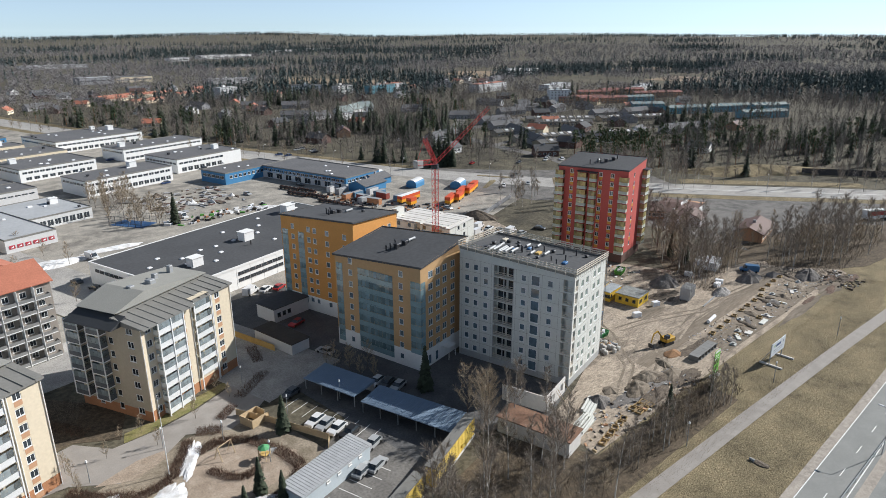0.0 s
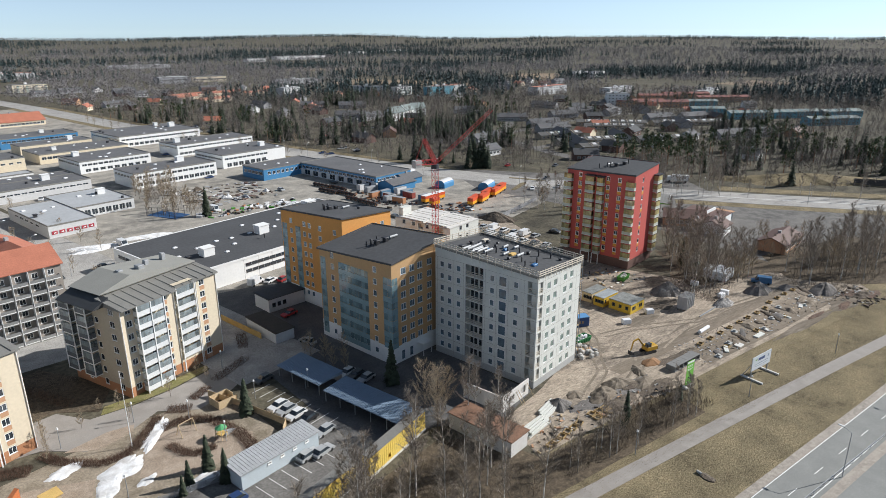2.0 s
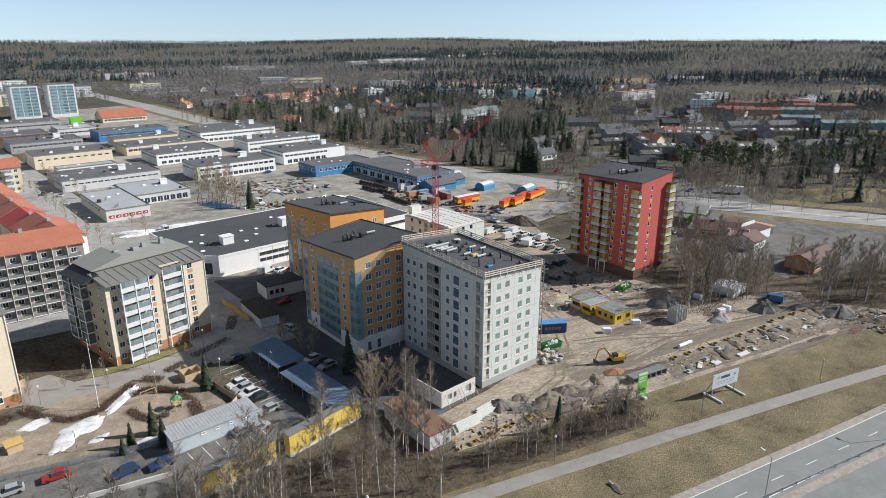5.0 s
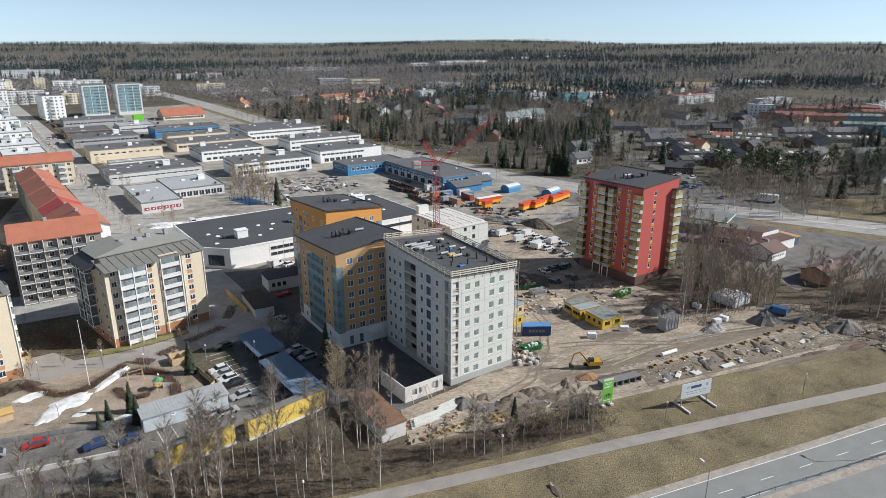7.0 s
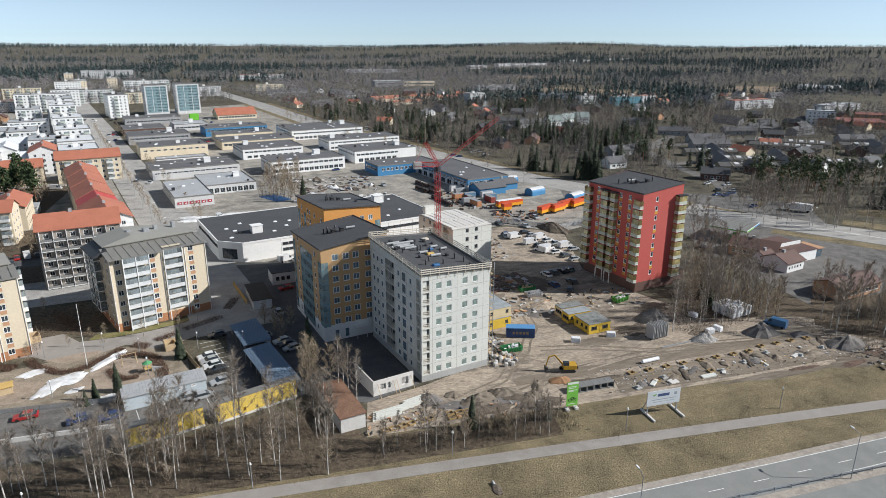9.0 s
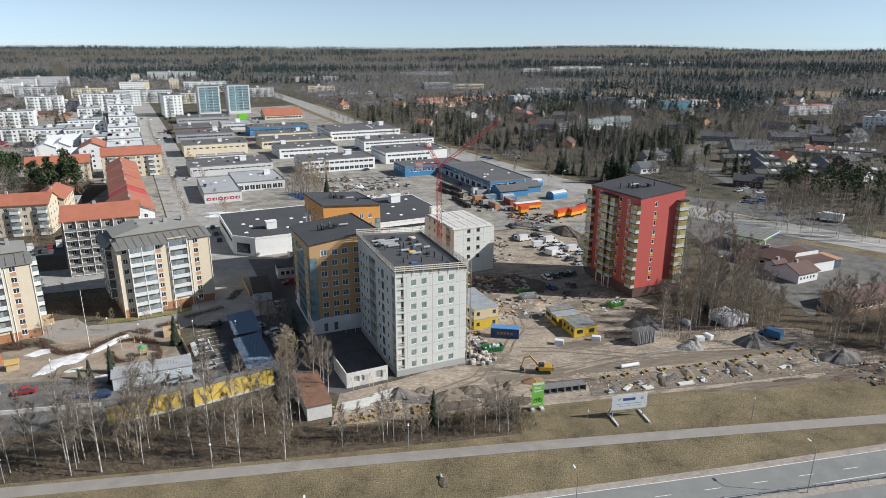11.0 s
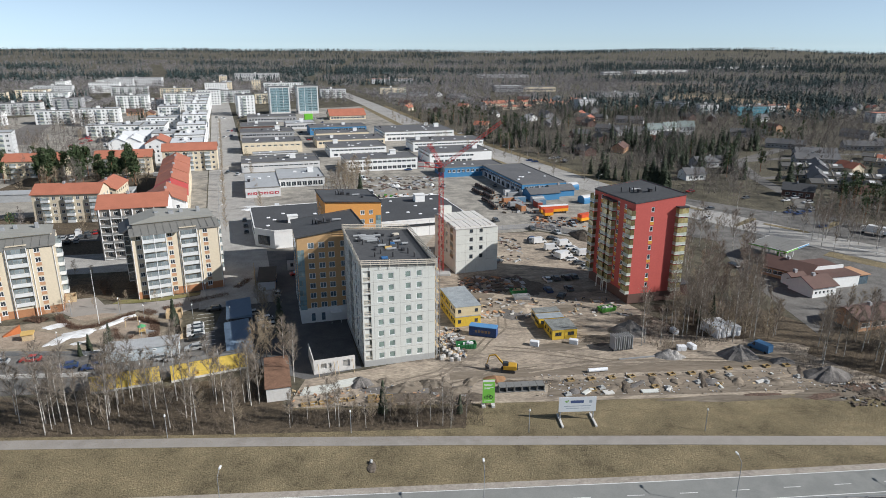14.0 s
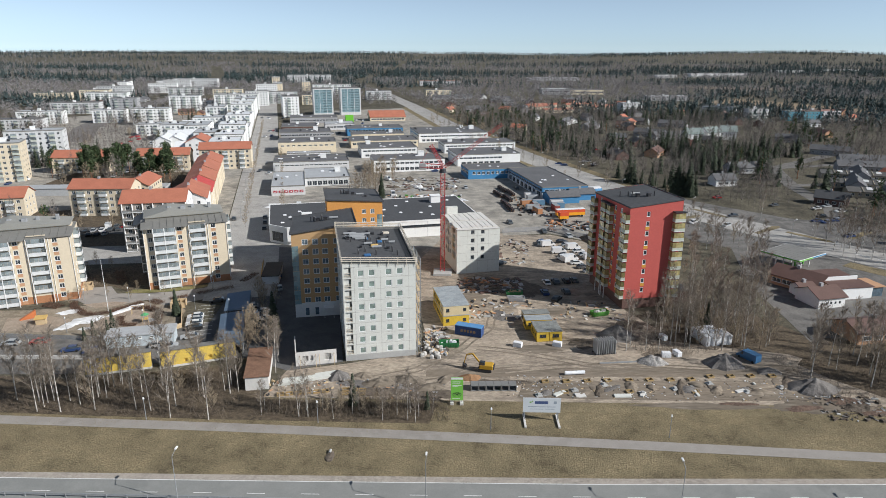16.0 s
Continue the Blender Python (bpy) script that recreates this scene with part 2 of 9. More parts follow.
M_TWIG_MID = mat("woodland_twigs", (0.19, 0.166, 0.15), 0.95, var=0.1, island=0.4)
# far crowns: haze painted in as a cool pale grey
M_TWIG_HAZE = mat("hazed_twigs", (0.235, 0.222, 0.222), 0.95, var=0.1, island=0.3)
M_LITTER = ground_mat("leaf_litter", ((0.1, 0.078, 0.056), (0.056, 0.045, 0.034), (0.15, 0.118, 0.081)), 0.2, 3.0, bump=0.1)
M_SHRUB = mat("bare_shrub", (0.14, 0.085, 0.06), 0.9, var=0.1, island=0.35)
M_TYRE = mat("tyre_rubber", (0.02, 0.02, 0.02), 0.9, var=0.1)
M_TARP = mat("white_wrap", (0.75, 0.76, 0.78), 0.5, var=0.08, scale=1.0, fine=3)


# ---- mesh building ----
class Mesh:
    """Collects faces with a material index each."""
    def __init__(self):
        self.v, self.f, self.m = [], [], []

    def face(self, pts, m=0):
        k = len(self.v)
        self.v.extend(tuple(p) for p in pts)
        self.f.append(tuple(range(k, k + len(pts))))
        self.m.append(m)

    def prism(self, base, z0, z1, m=0, mtop=None):
        """Upright prism over a counter-clockwise outline; z1 is a number or one top height a corner."""
        n = len(base)
        tops = [z1] * n if isinstance(z1, (int, float)) else list(z1)
        for i in range(n):
            j = (i + 1) % n
            a, b = base[i], base[j]
            self.face([(a[0], a[1], z0), (b[0], b[1], z0), (b[0], b[1], tops[j]), (a[0], a[1], tops[i])], m)
        self.face([(base[i][0], base[i][1], tops[i]) for i in range(n)], m if mtop is None else mtop)
        self.face([(base[i][0], base[i][1], z0) for i in reversed(range(n))], m)

    def box(self, x0, y0, z0, x1, y1, z1, m=0, mtop=None):
        self.prism([(x0, y0), (x1, y0), (x1, y1), (x0, y1)], z0, z1, m, mtop)

    def bevbox(self, x0, y0, z0, x1, y1, z1, c, m=0):
        """Box with chamfered upright edges and a chamfered top."""
        o = [(x0 + c, y0), (x1 - c, y0), (x1, y0 + c), (x1, y1 - c), (x1 - c, y1), (x0 + c, y1), (x0, y1 - c), (x0, y0 + c)]
        cx, cy = (x0 + x1) / 2, (y0 + y1) / 2
        i = [(p[0] + (c if p[0] < cx else -c), p[1] + (c if p[1] < cy else -c)) for p in o]
        for k in range(8):
            j = (k + 1) % 8
            self.face([(*o[k], z0), (*o[j], z0), (*o[j], z1 - c), (*o[k], z1 - c)], m)
            self.face([(*o[k], z1 - c), (*o[j], z1 - c), (*i[j], z1), (*i[k], z1)], m)
        self.face([(*p, z1) for p in i], m)
        self.face([(*p, z0) for p in reversed(o)], m)

    def tube(self, a, b, r0, r1=None, n=6, m=0, caps=True):
        a, b = Vector(a), Vector(b)
        r1 = r0 if r1 is None else r1
        d = (b - a).normalized()
        s = d.orthogonal().normalized()
        t = d.cross(s)
        ring = [[p + (s * math.cos(6.28318 * k / n) + t * math.sin(6.28318 * k / n)) * r for k in range(n)] for p, r in ((a, r0), (b, r1))]
        for k in range(n):
            j = (k + 1) % n
            self.face([ring[0][k], ring[0][j], ring[1][j], ring[1][k]], m)
        if caps:
            self.face(list(reversed(ring[0])), m)
            self.face(ring[1], m)

    def data(self, name, mats):
        me = bpy.data.meshes.new(name)
        me.from_pydata(self.v, [], self.f)
        for q in mats:
            me.materials.append(q)
        me.polygons.foreach_set("material_index", self.m)
        me.update()
        return me


def tri_mesh(name, verts, tris, mats, idx=None):
    """Large triangle mesh from arrays."""
    me = bpy.data.meshes.new(name)
    nv, nt = len(verts), len(tris)
    me.vertices.add(nv)
    me.vertices.foreach_set("co", np.asarray(verts, dtype=np.float32).ravel())
    me.loops.add(nt * 3)
    me.loops.foreach_set("vertex_index", np.asarray(tris, dtype=np.int32).ravel())
    me.polygons.add(nt)
    me.polygons.foreach_set("loop_start", np.arange(0, nt * 3, 3, dtype=np.int32))
    for q in mats:
        me.materials.append(q)
    if idx is not None:
        me.polygons.foreach_set("material_index", np.asarray(idx, dtype=np.int32))
    me.update(calc_edges=True)
    return me


def thing(name, m=None, label="", category="", group="", kind=""):
    ob = new(name)
    ob.empty_display_size = 0.5
    if m is not None:
        ob.matrix_world = m
    return tagged(ob, label, category, group, kind)


def part(name, mesh, mats, parent, label="", at=None):
    """One mesh object under a thing or a part; mesh is a Mesh or mesh data that is shared."""
    if isinstance(mesh, Mesh):
        mesh = mesh.data(name, mats if isinstance(mats, (list, tuple)) else [mats])
    ob = new(name, mesh)
    ob.parent = parent
    if at is not None:
        ob.matrix_local = at
    if label:
        ob["label"] = label
    return ob


def solo(name, mesh, mats, m=None, label="", category="", group="", kind=""):
    if isinstance(mesh, Mesh):
        mesh = mesh.data(name, mats if isinstance(mats, (list, tuple)) else [mats])
    ob = new(name, mesh)
    if m is not None:
        ob.matrix_world = m
    return tagged(ob, label, category, group, kind)


# ---- the ground ----
def far_height(x, y):
    """Flat town; low hills far off."""
    r = math.hypot(x - 80, y)
    if r < 1500:
        return 0.0
    k = min(1.0, (r - 1500) / 3000)
    return k * k * (3 - 2 * k) * 52 * (0.75 + 0.5 * noise.noise(Vector((x / 1400, y / 1400, 3.1)))) + k * 7 * noise.noise(Vector((x / 500, y / 500, 7.7)))


gv, gf = [], []
radii = [0, 60, 120, 200, 300, 420, 560, 720, 900, 1100, 1300, 1500, 1700, 1900, 2100, 2300, 2500, 2700, 2900, 3100, 3300, 3500, 3700, 3900, 4100, 4300, 4500, 4700]
SEG = 144
for r in radii[1:]:
    for s in range(SEG):
        a = 2 * math.pi * s / SEG
        x, y = 80 + r * math.cos(a), r * math.sin(a)
        gv.append((x, y, far_height(x, y)))
gv.append((80, 0, 0))
for s in range(SEG):
    gf.append((len(gv) - 1, s, (s + 1) % SEG))
for i in range(len(radii) - 2):
    for s in range(SEG):
        a, b = i * SEG + s, i * SEG + (s + 1) % SEG
        gf.append((a, a + SEG, b + SEG, b))
gme = bpy.data.meshes.new("ground")
gme.from_pydata(gv, [], gf)
gme.materials.append(M_EARTH)
gme.update()
solo("ground", gme, None, label="flat brown heath and town ground reaching to the horizon", category="ground", kind="structure")


def sheet(name, pts, z, material, label, category="ground", thick=0.05):
    """A layer of paving or soil with its own edge."""
    m = Mesh()
    m.prism(pts, -0.05, z, 0)
    return solo(name, m, material, label=label, category=category, kind="structure")


def strip_points(line, half):
    """Outline of a band of given half width along a line of points."""
    left, right = [], []
    for i, p in enumerate(line):
        a, b = line[max(0, i - 1)], line[min(len(line) - 1, i + 1)]
        d = Vector((b[0] - a[0], b[1] - a[1])).normalized()
        left.append((p[0] - d.y * half, p[1] + d.x * half))
        right.append((p[0] + d.y * half, p[1] - d.x * half))
    return left, right


def band(name, line, half, z, material, label, category="road"):
    left, right = strip_points(line, half)
    m = Mesh()
    for i in range(len(line) - 1):
        m.prism([right[i], right[i + 1], left[i + 1], left[i]], -0.06, z, 0)
    return solo(name, m, material, label=label, category=category, kind="structure")


ANG = 13.5
CA, SA = math.cos(radians(ANG)), math.sin(radians(ANG))


def G(u, v):
    """Town grid (turned by ANG) to world."""
    return (u * CA - v * SA, u * SA + v * CA)


sheet("verge", [(-600, 14), (700, 14), (700, 46), (260, 52), (215, 62), (120, 56), (60, 52), (-40, 55), (-600, 70)], 0.02, M_GRASS, "dry yellow-brown grass verge along the road", "grass")
sheet("wood_floor", [(-80, 46.8), (0, 46.2), (50, 45.2), (80, 45), (120, 45.4), (121, 53), (84, 53.5), (80, 64), (72, 68), (56, 64), (40, 60), (-80, 64)], 0.03, M_LITTER, "dark leaf-strewn floor of the birch wood", "ground")
sheet("wood_floor", [(164, 79), (190, 77.5), (200, 80), (206, 74), (232, 54), (275, 58), (262, 84), (216, 90), (206, 106), (194, 114), (188, 104), (178, 96)], 0.028, M_LITTER, "dark leaf-strewn ground under birches", "ground")
band("road", [(-700, 5), (47, 15.6), (96, 16.8), (153, 18.4), (198, 20.4), (700, 60)], 11.0, 0.06, M_ROAD, "grey asphalt main road with white lane markings")
ROAD = [(-700, 5), (47, 15.6), (96, 16.8), (153, 18.4), (198, 20.4), (700, 60)]


def road_y(x):
    """Middle line of the road."""
    for (xa, ya), (xb, yb) in zip(ROAD, ROAD[1:]):
        if xa <= x <= xb:
            return ya + (yb - ya) * (x - xa) / (xb - xa)


for off, half in ((10.4, 0.75), (2.2, 0.8)):
    band("road_shoulder", [(x, y + off) for x, y in ROAD], half, 0.066, M_SHOULDER, "pale gravel shoulder beside the asphalt", "shoulder")
band("path", [(-500, 54), (36, 43.0), (81, 42.3), (120, 41.2), (160, 39.8), (200, 38.0), (320, 33.5), (700, 60)], 1.45, 0.05, M_PATH, "pale asphalt foot and cycle path", "path")
sheet("site_soil", [(84, 54), (130, 54.5), (215, 56), (222, 66), (205, 80), (170, 88), (168, 100), (150, 138), (141, 185), (119, 185), (108, 140), (113, 108), (118, 78), (99, 70), (86, 66)], 0.04, M_SOIL, "trampled pale building-site soil with wheel tracks", "soil")
sheet("yard", [(52, 165), (90, 128), (110, 130), (140, 180), (200, 260), (170, 370), (60, 760), (-50, 700), (-38, 540)], 0.03, M_YARD, "dusty asphalt yards between the industrial halls", "yard")
sheet("courtyard", [(60, 72), (74, 72), (86, 66), (98, 71), (92, 98), (108, 130), (88, 160), (56, 162), (44, 150), (53, 128), (56, 112)], 0.05, M_LOT, "dark asphalt parking court between apartment blocks", "parking")
sheet("parking_lot", [(36, 62), (72, 74), (68, 88), (58, 92), (38, 80), (10, 82), (-30, 78), (-30, 58)], 0.045, M_WORN, "asphalt parking lot beside the yellow wall", "parking")
sheet("quarter_paving", [(34, 165), (-62, 500), (-120, 700), (-230, 720), (-330, 560), (-190, 420), (-150, 300), (-110, 170), (-60, 140)], 0.025, M_YARD, "pale paved yards of the residential quarter", "yard")
band("boulevard", [(60, 110), (46, 163), (-69, 565), (-230, 1120)], 10.5, 0.07, M_STREET, "pale asphalt boulevard with parked cars")
band("main_street", [(420, -40), (336, 80), (319, 101), (295, 129), (266, 166), (234, 216), (205, 272), (165, 385), (110, 560), (60, 760), (-20, 1050)], 10.0, 0.07, M_STREET, "pale asphalt main street through the town")
for off in (-14.5, 14.0):
    band("street_verge", [(208 + off, 266), (205 + off, 272), (165 + off, 385), (110 + off, 560), (60 + off, 760)], 3.2, 0.068, M_GRASS, "dry grass verge beside the main street", "grass")
sheet("junction", [(203, 222), (214, 178), (238, 160), (262, 156), (284, 150), (300, 178), (296, 206), (268, 216), (246, 238), (226, 262), (212, 250)], 0.062, M_WORN, "wide worn asphalt crossing with turning lanes", "road")
band("side_street", [(270, 205), (286, 212), (297, 236), (303, 290), (318, 345), (380, 400)], 4.0, 0.066, M_WORN, "grey asphalt side street between terraced houses")
band("side_street", [(303, 290), (360, 300), (440, 268), (520, 250)], 3.2, 0.064, M_WORN, "narrow asphalt side street past low rows")
band("side_street", [(318, 345), (400, 372), (520, 380), (640, 350)], 3.2, 0.064, M_WORN, "narrow asphalt street beside the coloured rows")
band("railway", [(-180, 430), (-222, 520), (-279, 700), (-305, 878), (-385, 1255), (-560, 1750), (-690, 2080)], 11.0, 0.06, M_GRAVEL, "grey ballast bed of a straight railway", "railway")
for k, (x, y, a) in enumerate(((236, 224, -58), (262, 186, -52), (250, 196, 40), (222, 214, 30), (284, 190, 40))):
    sheet("traffic_island", [(x + c * math.cos(radians(a)) - d * math.sin(radians(a)), y + c * math.sin(radians(a)) + d * math.cos(radians(a))) for c, d in ((-9, -1), (7, -1.6), (10, 0), (7, 1.6), (-9, 1))], 0.16, M_GRASS, "raised grass traffic island at the crossing", "traffic island")


# ---- buildings: walls with real openings ----
WINDOW_CACHE = {}


def window_mesh(w, h, bars, frame_mat, glass=None):
    glass = glass or M_GLASS
    key = (round(w, 2), round(h, 2), bars, frame_mat.name, glass.name)
    if key not in WINDOW_CACHE:
        f = Mesh()
        b = 0.12
        f.box(0, 0.04, 0, w, 0.14, b)
        f.box(0, 0.04, h - b, w, 0.14, h)
        f.box(0, 0.04, b, b, 0.14, h - b)
        f.box(w - b, 0.04, b, w, 0.14, h - b)
        for k in range(bars):
            c = w * (k + 1) / (bars + 1)
            f.box(c - 0.04, 0.05, b, c + 0.04, 0.13, h - b)
        f.box(-0.05, -0.06, -0.05, w + 0.05, 0.04, 0)
        g = Mesh()
        g.box(b, 0.085, b, w - b, 0.1, h - b)
        WINDOW_CACHE[key] = (f.data("window", [frame_mat]), g.data("pane", [glass]))
    return WINDOW_CACHE[key]


def side_frame(side, w, d):
    """Start, direction and length of a wall seen from outside, left to right."""
    return {"front": ((0, 0), (1, 0), w), "right": ((w, 0), (0, 1), d), "back": ((w, d), (-1, 0), w), "left": ((0, d), (0, -1), d)}[side]


def side_matrix(side, w, d, s, z):
    o, k, _ = side_frame(side, w, d)
    m = Matrix(((k[0], -k[1], 0, o[0] + k[0] * s), (k[1], k[0], 0, o[1] + k[1] * s), (0, 0, 1, z), (0, 0, 0, 1)))
    return m


def wall_side(mesh, side, w, d, t0, t1, holes, paint, cuts=(), deep=0.22, z0=-0.3):
    """A wall with holes (s0, s1, z0, z1, depth). paint(s, z) gives the material index; cuts are (s list, z list) of colour joints."""
    o, k, length = side_frame(side, w, d)

    def P(s, y, z):
        return (o[0] + k[0] * s - k[1] * y, o[1] + k[1] * s + k[0] * y, z)
    ss = sorted({0.0, length, *[round(q, 3) for h in holes for q in h[:2]], *(cuts[0] if cuts else ())})
    zs = sorted({z0, *[round(q, 3) for h in holes for q in h[2:4]], *(cuts[1] if cuts else ())})
    lim = min(t0, t1)
    zs = [q for q in zs if q < lim - 0.05]
    for i in range(len(ss) - 1):
        a, b = ss[i], ss[i + 1]
        sm = (a + b) / 2
        for j in range(len(zs)):
            if j + 1 < len(zs):
                lo, hi0, hi1 = zs[j], zs[j + 1], zs[j + 1]
            else:
                lo, hi0, hi1 = zs[j], t0 + (t1 - t0) * a / length, t0 + (t1 - t0) * b / length
            zm = (lo + hi0) / 2
            if any(h[0] - 1e-3 < sm < h[1] + 1e-3 and h[2] - 1e-3 < zm < h[3] + 1e-3 for h in holes):
                continue
            mesh.face([P(a, 0, lo), P(b, 0, lo), P(b, 0, hi1), P(a, 0, hi0)], paint(sm, zm))
    for h in holes:
        s0, s1, a, b = h[:4]
        q = h[4] if len(h) > 4 else deep
        c = paint((s0 + s1) / 2, (a + b) / 2)
        mesh.face([P(s0, 0, a), P(s1, 0, a), P(s1, q, a), P(s0, q, a)], c)
        mesh.face([P(s0, q, b), P(s1, q, b), P(s1, 0, b), P(s0, 0, b)], c)
        mesh.face([P(s0, 0, a), P(s0, q, a), P(s0, q, b), P(s0, 0, b)], c)
        mesh.face([P(s1, q, a), P(s1, 0, a), P(s1, 0, b), P(s1, q, b)], c)
        if len(h) > 4:
            mesh.face([P(s0, q, a), P(s1, q, a), P(s1, q, b), P(s0, q, b)], c)


def shell(name, m, w, d, tops, sides, mats, roof_mat, label, category="apartment block", edge=0.25, over=0.0, roof_name="roof", group="", window_frame=None, core=True, joined=False, glass=None, rear=("back",)):
    """A building: outer wall with openings, inner partitions, roof plate with edge trim, and each window.
    sides: {side: (windows, niches, paint, cuts)}; windows (s0, s1, z0, z1, bars)."""
    b = thing(name, m, label, category, group)
    corner = {"front": (tops[0], tops[1]), "right": (tops[1], tops[2]), "back": (tops[2], tops[3]), "left": (tops[3], tops[0])}
    walls = Mesh()
    fm = window_frame or M_FRAME
    for side in ("front", "right", "back", "left"):
        wins, niches, paint, cuts = sides.get(side, ((), (), None, ()))
        holes = [q[:4] for q in wins] + list(niches)
        wall_side(walls, side, w, d, *corner[side], holes, paint or (lambda s, z: 0), cuts)
    part("wall", walls, mats, b)
    if core:
        c = Mesh()
        i = 0.9 if min(w, d) < 14 else 2.0
        c.box(i, i, 0, w - i, d - i, min(tops) - 1.0)
        part("inner_wall", c, M_MGREY, b)
    r = Mesh()
    e = over
    low = [t - 0.02 for t in tops]
    pts = [(-e, -e), (w + e, -e), (w + e, d + e), (-e, d + e)]
    for k in range(4):
        j = (k + 1) % 4
        r.face([(*pts[k], low[k] - 0.3), (*pts[j], low[j] - 0.3), (*pts[j], low[j]), (*pts[k], low[k])], 0)
    r.face([(*pts[k], low[k]) for k in range(4)], 0)
    r.face([(*pts[k], low[k] - 0.3) for k in (3, 2, 1, 0)], 0)
    roof = part(roof_name, r, [roof_mat], b)
    if edge:
        t = Mesh()
        g = 0.12
        out = [(-e - 0.06, -e - 0.06), (w + e + 0.06, -e - 0.06), (w + e + 0.06, d + e + 0.06), (-e - 0.06, d + e + 0.06)]
        inn = [(-e + g, -e + g), (w + e - g, -e + g), (w + e - g, d + e - g), (-e + g, d + e - g)]
        for k in range(4):
            j = (k + 1) % 4
            a0, a1, i0, i1 = out[k], out[j], inn[k], inn[j]
            z0, z1 = tops[k], tops[j]
            t.face([(*a0, z0 - 0.25), (*a1, z1 - 0.25), (*a1, z1 + edge), (*a0, z0 + edge)])
            t.face([(*a0, z0 + edge), (*a1, z1 + edge), (*i1, z1 + edge), (*i0, z0 + edge)])
            t.face([(*i0, z0 + edge), (*i1, z1 + edge), (*i1, z1 - 0.05), (*i0, z0 - 0.05)])
        part("roof_edge", t, [roof_mat if edge < 0.2 else M_GREYROOF], roof)
    if joined:
        j = Mesh()
        for side in sides:
            for q in sides[side][0]:
                mm = side_matrix(side, w, d, q[0], q[2])
                L, H = q[1] - q[0], q[3] - q[2]
                for x0, x1, y, k in ((0, L, 0.08, 0), (0.12, L / 2 - 0.05, 0.05, 1), (L / 2 + 0.05, L - 0.12, 0.05, 1)):
                    e = 0.12 if k else 0.0
                    j.face([mm @ Vector(p) for p in ((x0, y, e), (x1, y, e), (x1, y, H - e), (x0, y, H - e))], k)
        tagged(part("window_band", j, [fm, M_GLASS], b), kind="stuff")
        return b
    j = Mesh()
    for side in rear:
        for q in sides.get(side, ((),))[0]:
            mm = side_matrix(side, w, d, q[0], q[2])
            L, H = q[1] - q[0], q[3] - q[2]
            for x0, x1, y, k in ((0, L, 0.08, 0), (0.12, L / 2 - 0.05, 0.05, 1), (L / 2 + 0.05, L - 0.12, 0.05, 1)):
                e = 0.12 if k else 0.0
                j.face([mm @ Vector(p) for p in ((x0, y, e), (x1, y, e), (x1, y, H - e), (x0, y, H - e))], k)
    if j.f:
        tagged(part("window_band", j, [fm, M_GLASS], b), kind="stuff")
    for side in sides:
        if side in rear:
            continue
        for q in sides[side][0]:
            s0, s1, a, z1 = q[:4]
            bars = q[4] if len(q) > 4 else 0
            fr, pane = window_mesh(s1 - s0, z1 - a, bars, fm, glass.get(side) if isinstance(glass, dict) else glass)
            ob = part("window", fr, None, b, at=side_matrix(side, w, d, s0, a))
            part("pane", pane, None, ob)
    return b


def grid_windows(cols, rows, bars=0):
    return [(c0, c1, r0, r1, bars) for c0, c1 in cols for r0, r1 in rows]


def even(length, n, width, margin):
    step = (length - 2 * margin) / n
    return [(margin + step * (k + 0.5) - width / 2, margin + step * (k + 0.5) + width / 2) for k in range(n)]


def roof_z(tops, w, d, u, v):
    a, b = u / w, v / d
    return (tops[0] * (1 - a) + tops[1] * a) * (1 - b) + (tops[3] * (1 - a) + tops[2] * a) * b


def roof_kit(b, tops, w, d, items):
    """Vents, hoods and ducts on a roof: (kind, u, v, size)."""
    for kind, u, v, k in items:
        z = roof_z(tops, w, d, u, v) - 0.05
        m = Mesh()
        if kind == "pipe":
            m.tube((u, v, z), (u, v, z + 1.0 * k), 0.14 * k, n=8)
            m.tube((u, v, z + 1.0 * k), (u, v, z + 1.25 * k), 0.24 * k, 0.1 * k, n=8)
            part("vent_pipe", m, M_DKMETAL, b)
        elif kind == "hood":
            m.bevbox(u - 0.6 * k, v - 0.6 * k, z, u + 0.6 * k, v + 0.6 * k, z + 0.9 * k, 0.12)
            m.bevbox(u - 0.75 * k, v - 0.75 * k, z + 0.95 * k, u + 0.75 * k, v + 0.75 * k, z + 1.15 * k, 0.08)
            m.box(u - 0.3 * k, v - 0.3 * k, z + 0.88 * k, u + 0.3 * k, v + 0.3 * k, z + 0.96 * k)
            part("vent_hood", m, M_DKMETAL, b)
        elif kind == "duct":
            m.tube((u - k, v, z + 0.45), (u + k, v, z + 0.45), 0.3, n=10)
            m.box(u - k * 0.7, v - 0.1, z, u - k * 0.6, v + 0.1, z + 0.3)
            m.box(u + k * 0.6, v - 0.1, z, u + k * 0.7, v + 0.1, z + 0.3)
            part("air_duct", m, M_METAL, b)
        elif kind == "dome":
            m.bevbox(u - 0.8 * k, v - 0.6 * k, z, u + 0.8 * k, v + 0.6 * k, z + 0.5 * k, 0.2 * k)
            part("skylight", m, M_TARP, b)
        elif kind == "box":
            m.box(u - 1.5 * k, v - 1.2 * k, z, u + 1.5 * k, v + 1.2 * k, z + 2.2 * k)
            m.box(u - 1.65 * k, v - 1.35 * k, z + 2.2 * k, u + 1.65 * k, v + 1.35 * k, z + 2.35 * k)
            part("roof_house", m, M_WHITE, b)


